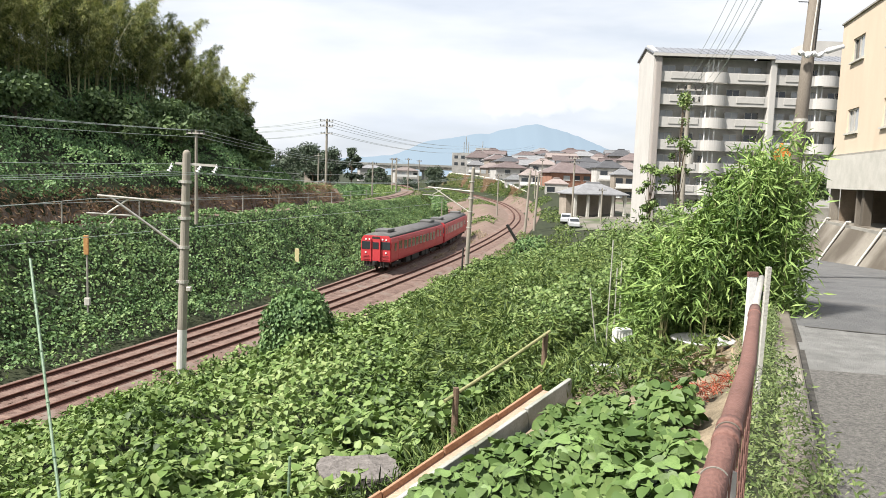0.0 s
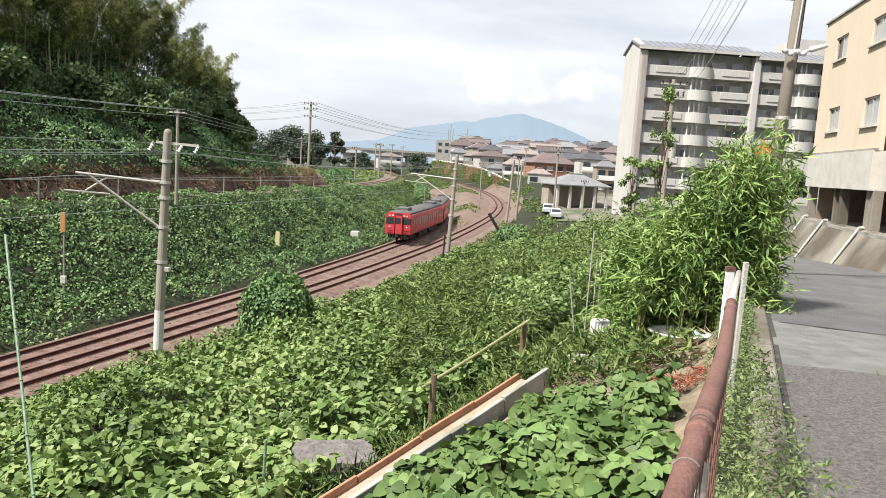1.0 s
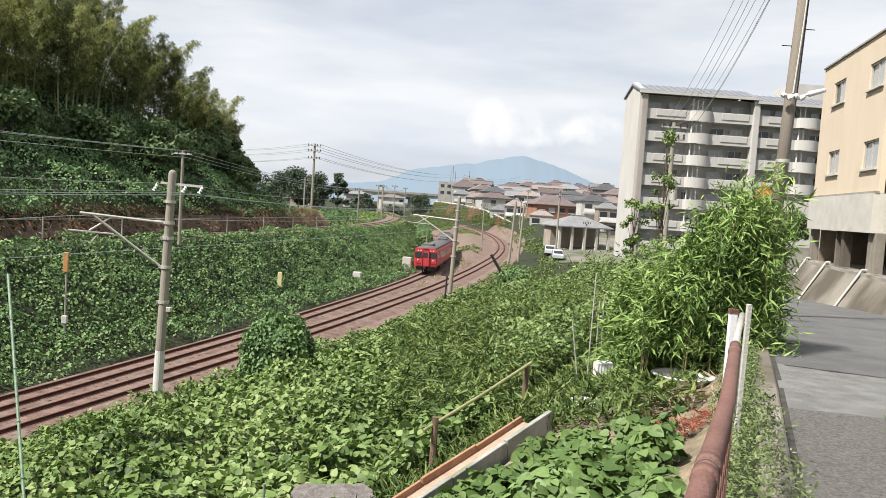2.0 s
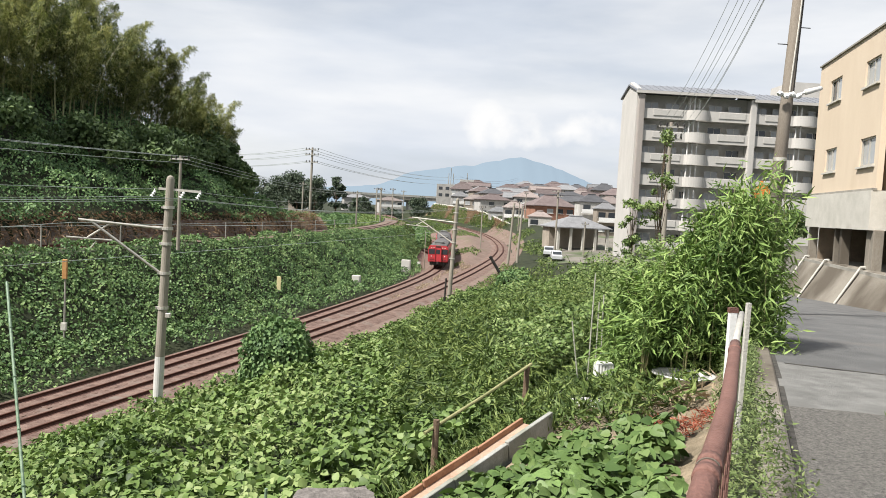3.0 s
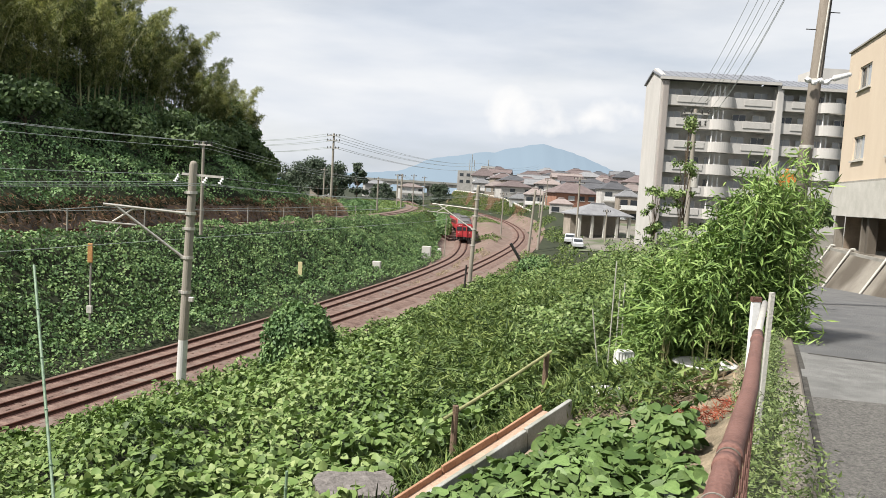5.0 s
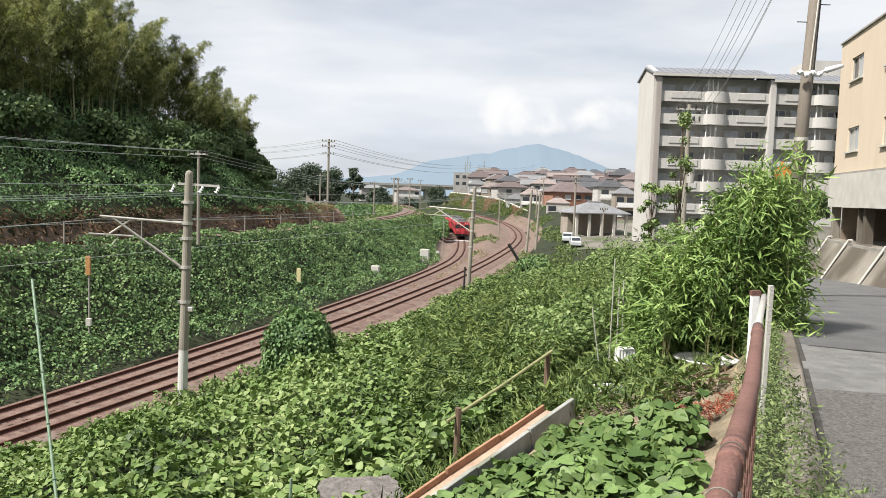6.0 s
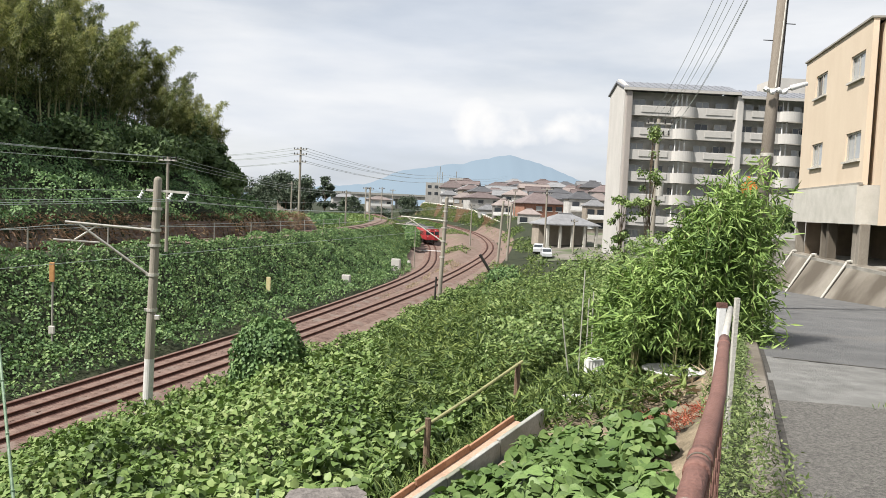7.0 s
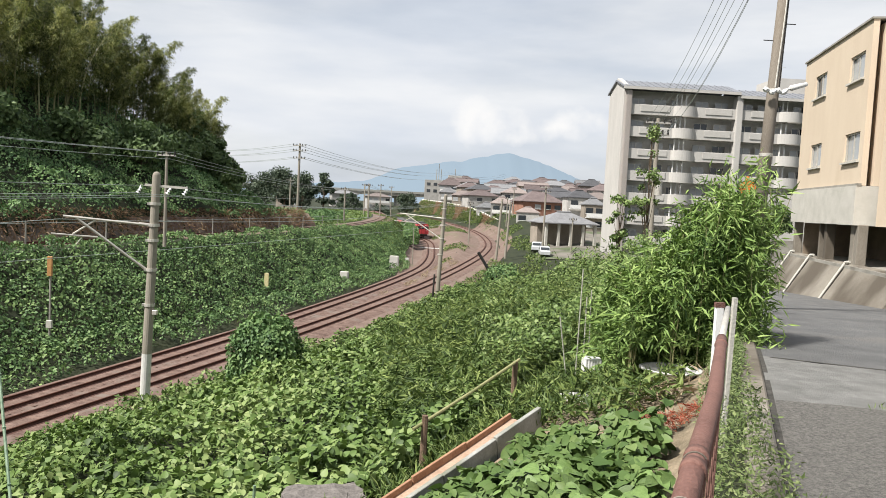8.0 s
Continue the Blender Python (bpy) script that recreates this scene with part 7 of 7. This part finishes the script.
blades("dry_stalks", "yellowed drooping leaves of a withered plant", M_REED, np.stack([xy[:, 0], xy[:, 1], zz], 1)[::8], rng.uniform(0.15, 0.32, len(xy))[::8], "withered plant", 1.0, (0, 0, -0.1))

# grass beside the channel and the stakes
xy = scatter(30000, -3, 3, 5, 11, lambda x, y: (np.hypot(x + 0.75, y - 7.2) > 0.5) & ((x - 0.126) * 0.76 - (y - 6.63) * 0.65 < -0.3) & ((x - 0.126) * 0.76 - (y - 6.63) * 0.65 > -1.5 + 0.8 * vnoise(x * 2, y * 2)) & (kerb_k(x, y) > -4.6))
zz = land(xy[:, 0], xy[:, 1]) + 0.02 + rng.random(len(xy)) ** 0.8 * (0.12 + 0.3 * vnoise(xy[:, 0] * 2, xy[:, 1] * 2))
blades("channel_grass", "fresh green grass along the channel", M_RIDGE, np.stack([xy[:, 0], xy[:, 1], zz], 1), rng.uniform(0.07, 0.2, len(xy)), "grass", 0.9, (0, 0, 0.9))

# tuft of grass at the seam of the lane's patches
xy = rng.normal(0, 1, (420, 2)) * np.array([0.12, 0.06]) + np.array([2.39 + KD[0] * 2.05 + KN[0] * 1.15, 4.5 + KD[1] * 2.05 + KN[1] * 1.15])
blades("road_tuft", "small tuft of grass in the seam of the lane", M_GRASS, np.stack([xy[:, 0], xy[:, 1], road_z(xy[:, 0], xy[:, 1]) + 0.04 + 0.03 * rng.random(420)], 1), rng.uniform(0.03, 0.08, 420), "grass", 0.9, (0, 0, 0.8))


# ---------------- what moves ----------------
leafy_mound("verge_shrub", "leafy green shrub at the foot of a leaning post", (7.15, 57.6, -5.1), (1.55, 1.2, 2.1), 2600, (0.16, 0.3), M_BANK)


def car_pose(y0):
    a = Vector((float(xT(y0 + 3.1)), y0 + 3.1, float(zT(y0 + 3.1))))
    y1 = y0 + 3.1 + 13.9
    b = Vector((float(xT(y1)), y1, float(zT(y1))))
    d = (b - a).normalized()
    o = a - d * 3.2
    return pose(o.x, o.y, o.z, math.degrees(math.asin(d.z)), 0, math.degrees(math.atan2(-d.x, d.y)))


def motions():
    ts = [0.0, 0.5, 1.0, 1.5, 2.25, 3.0, 3.5, 4.0, 4.5, 5.25, 6.0, 6.5, 7.0, 7.5, 8.0]
    tail = np.interp(ts, [0, 1.5, 3, 4.5, 6, 7, 8], [66.0, 85.8, 104.2, 122.8, 141.8, 156.0, 171.0])
    walk(railcar_a, [(t, car_pose(float(y))) for t, y in zip(ts, tail)])
    walk(railcar_b, [(t, car_pose(float(y) + 21.0)) for t, y in zip(ts, tail)])


motions()
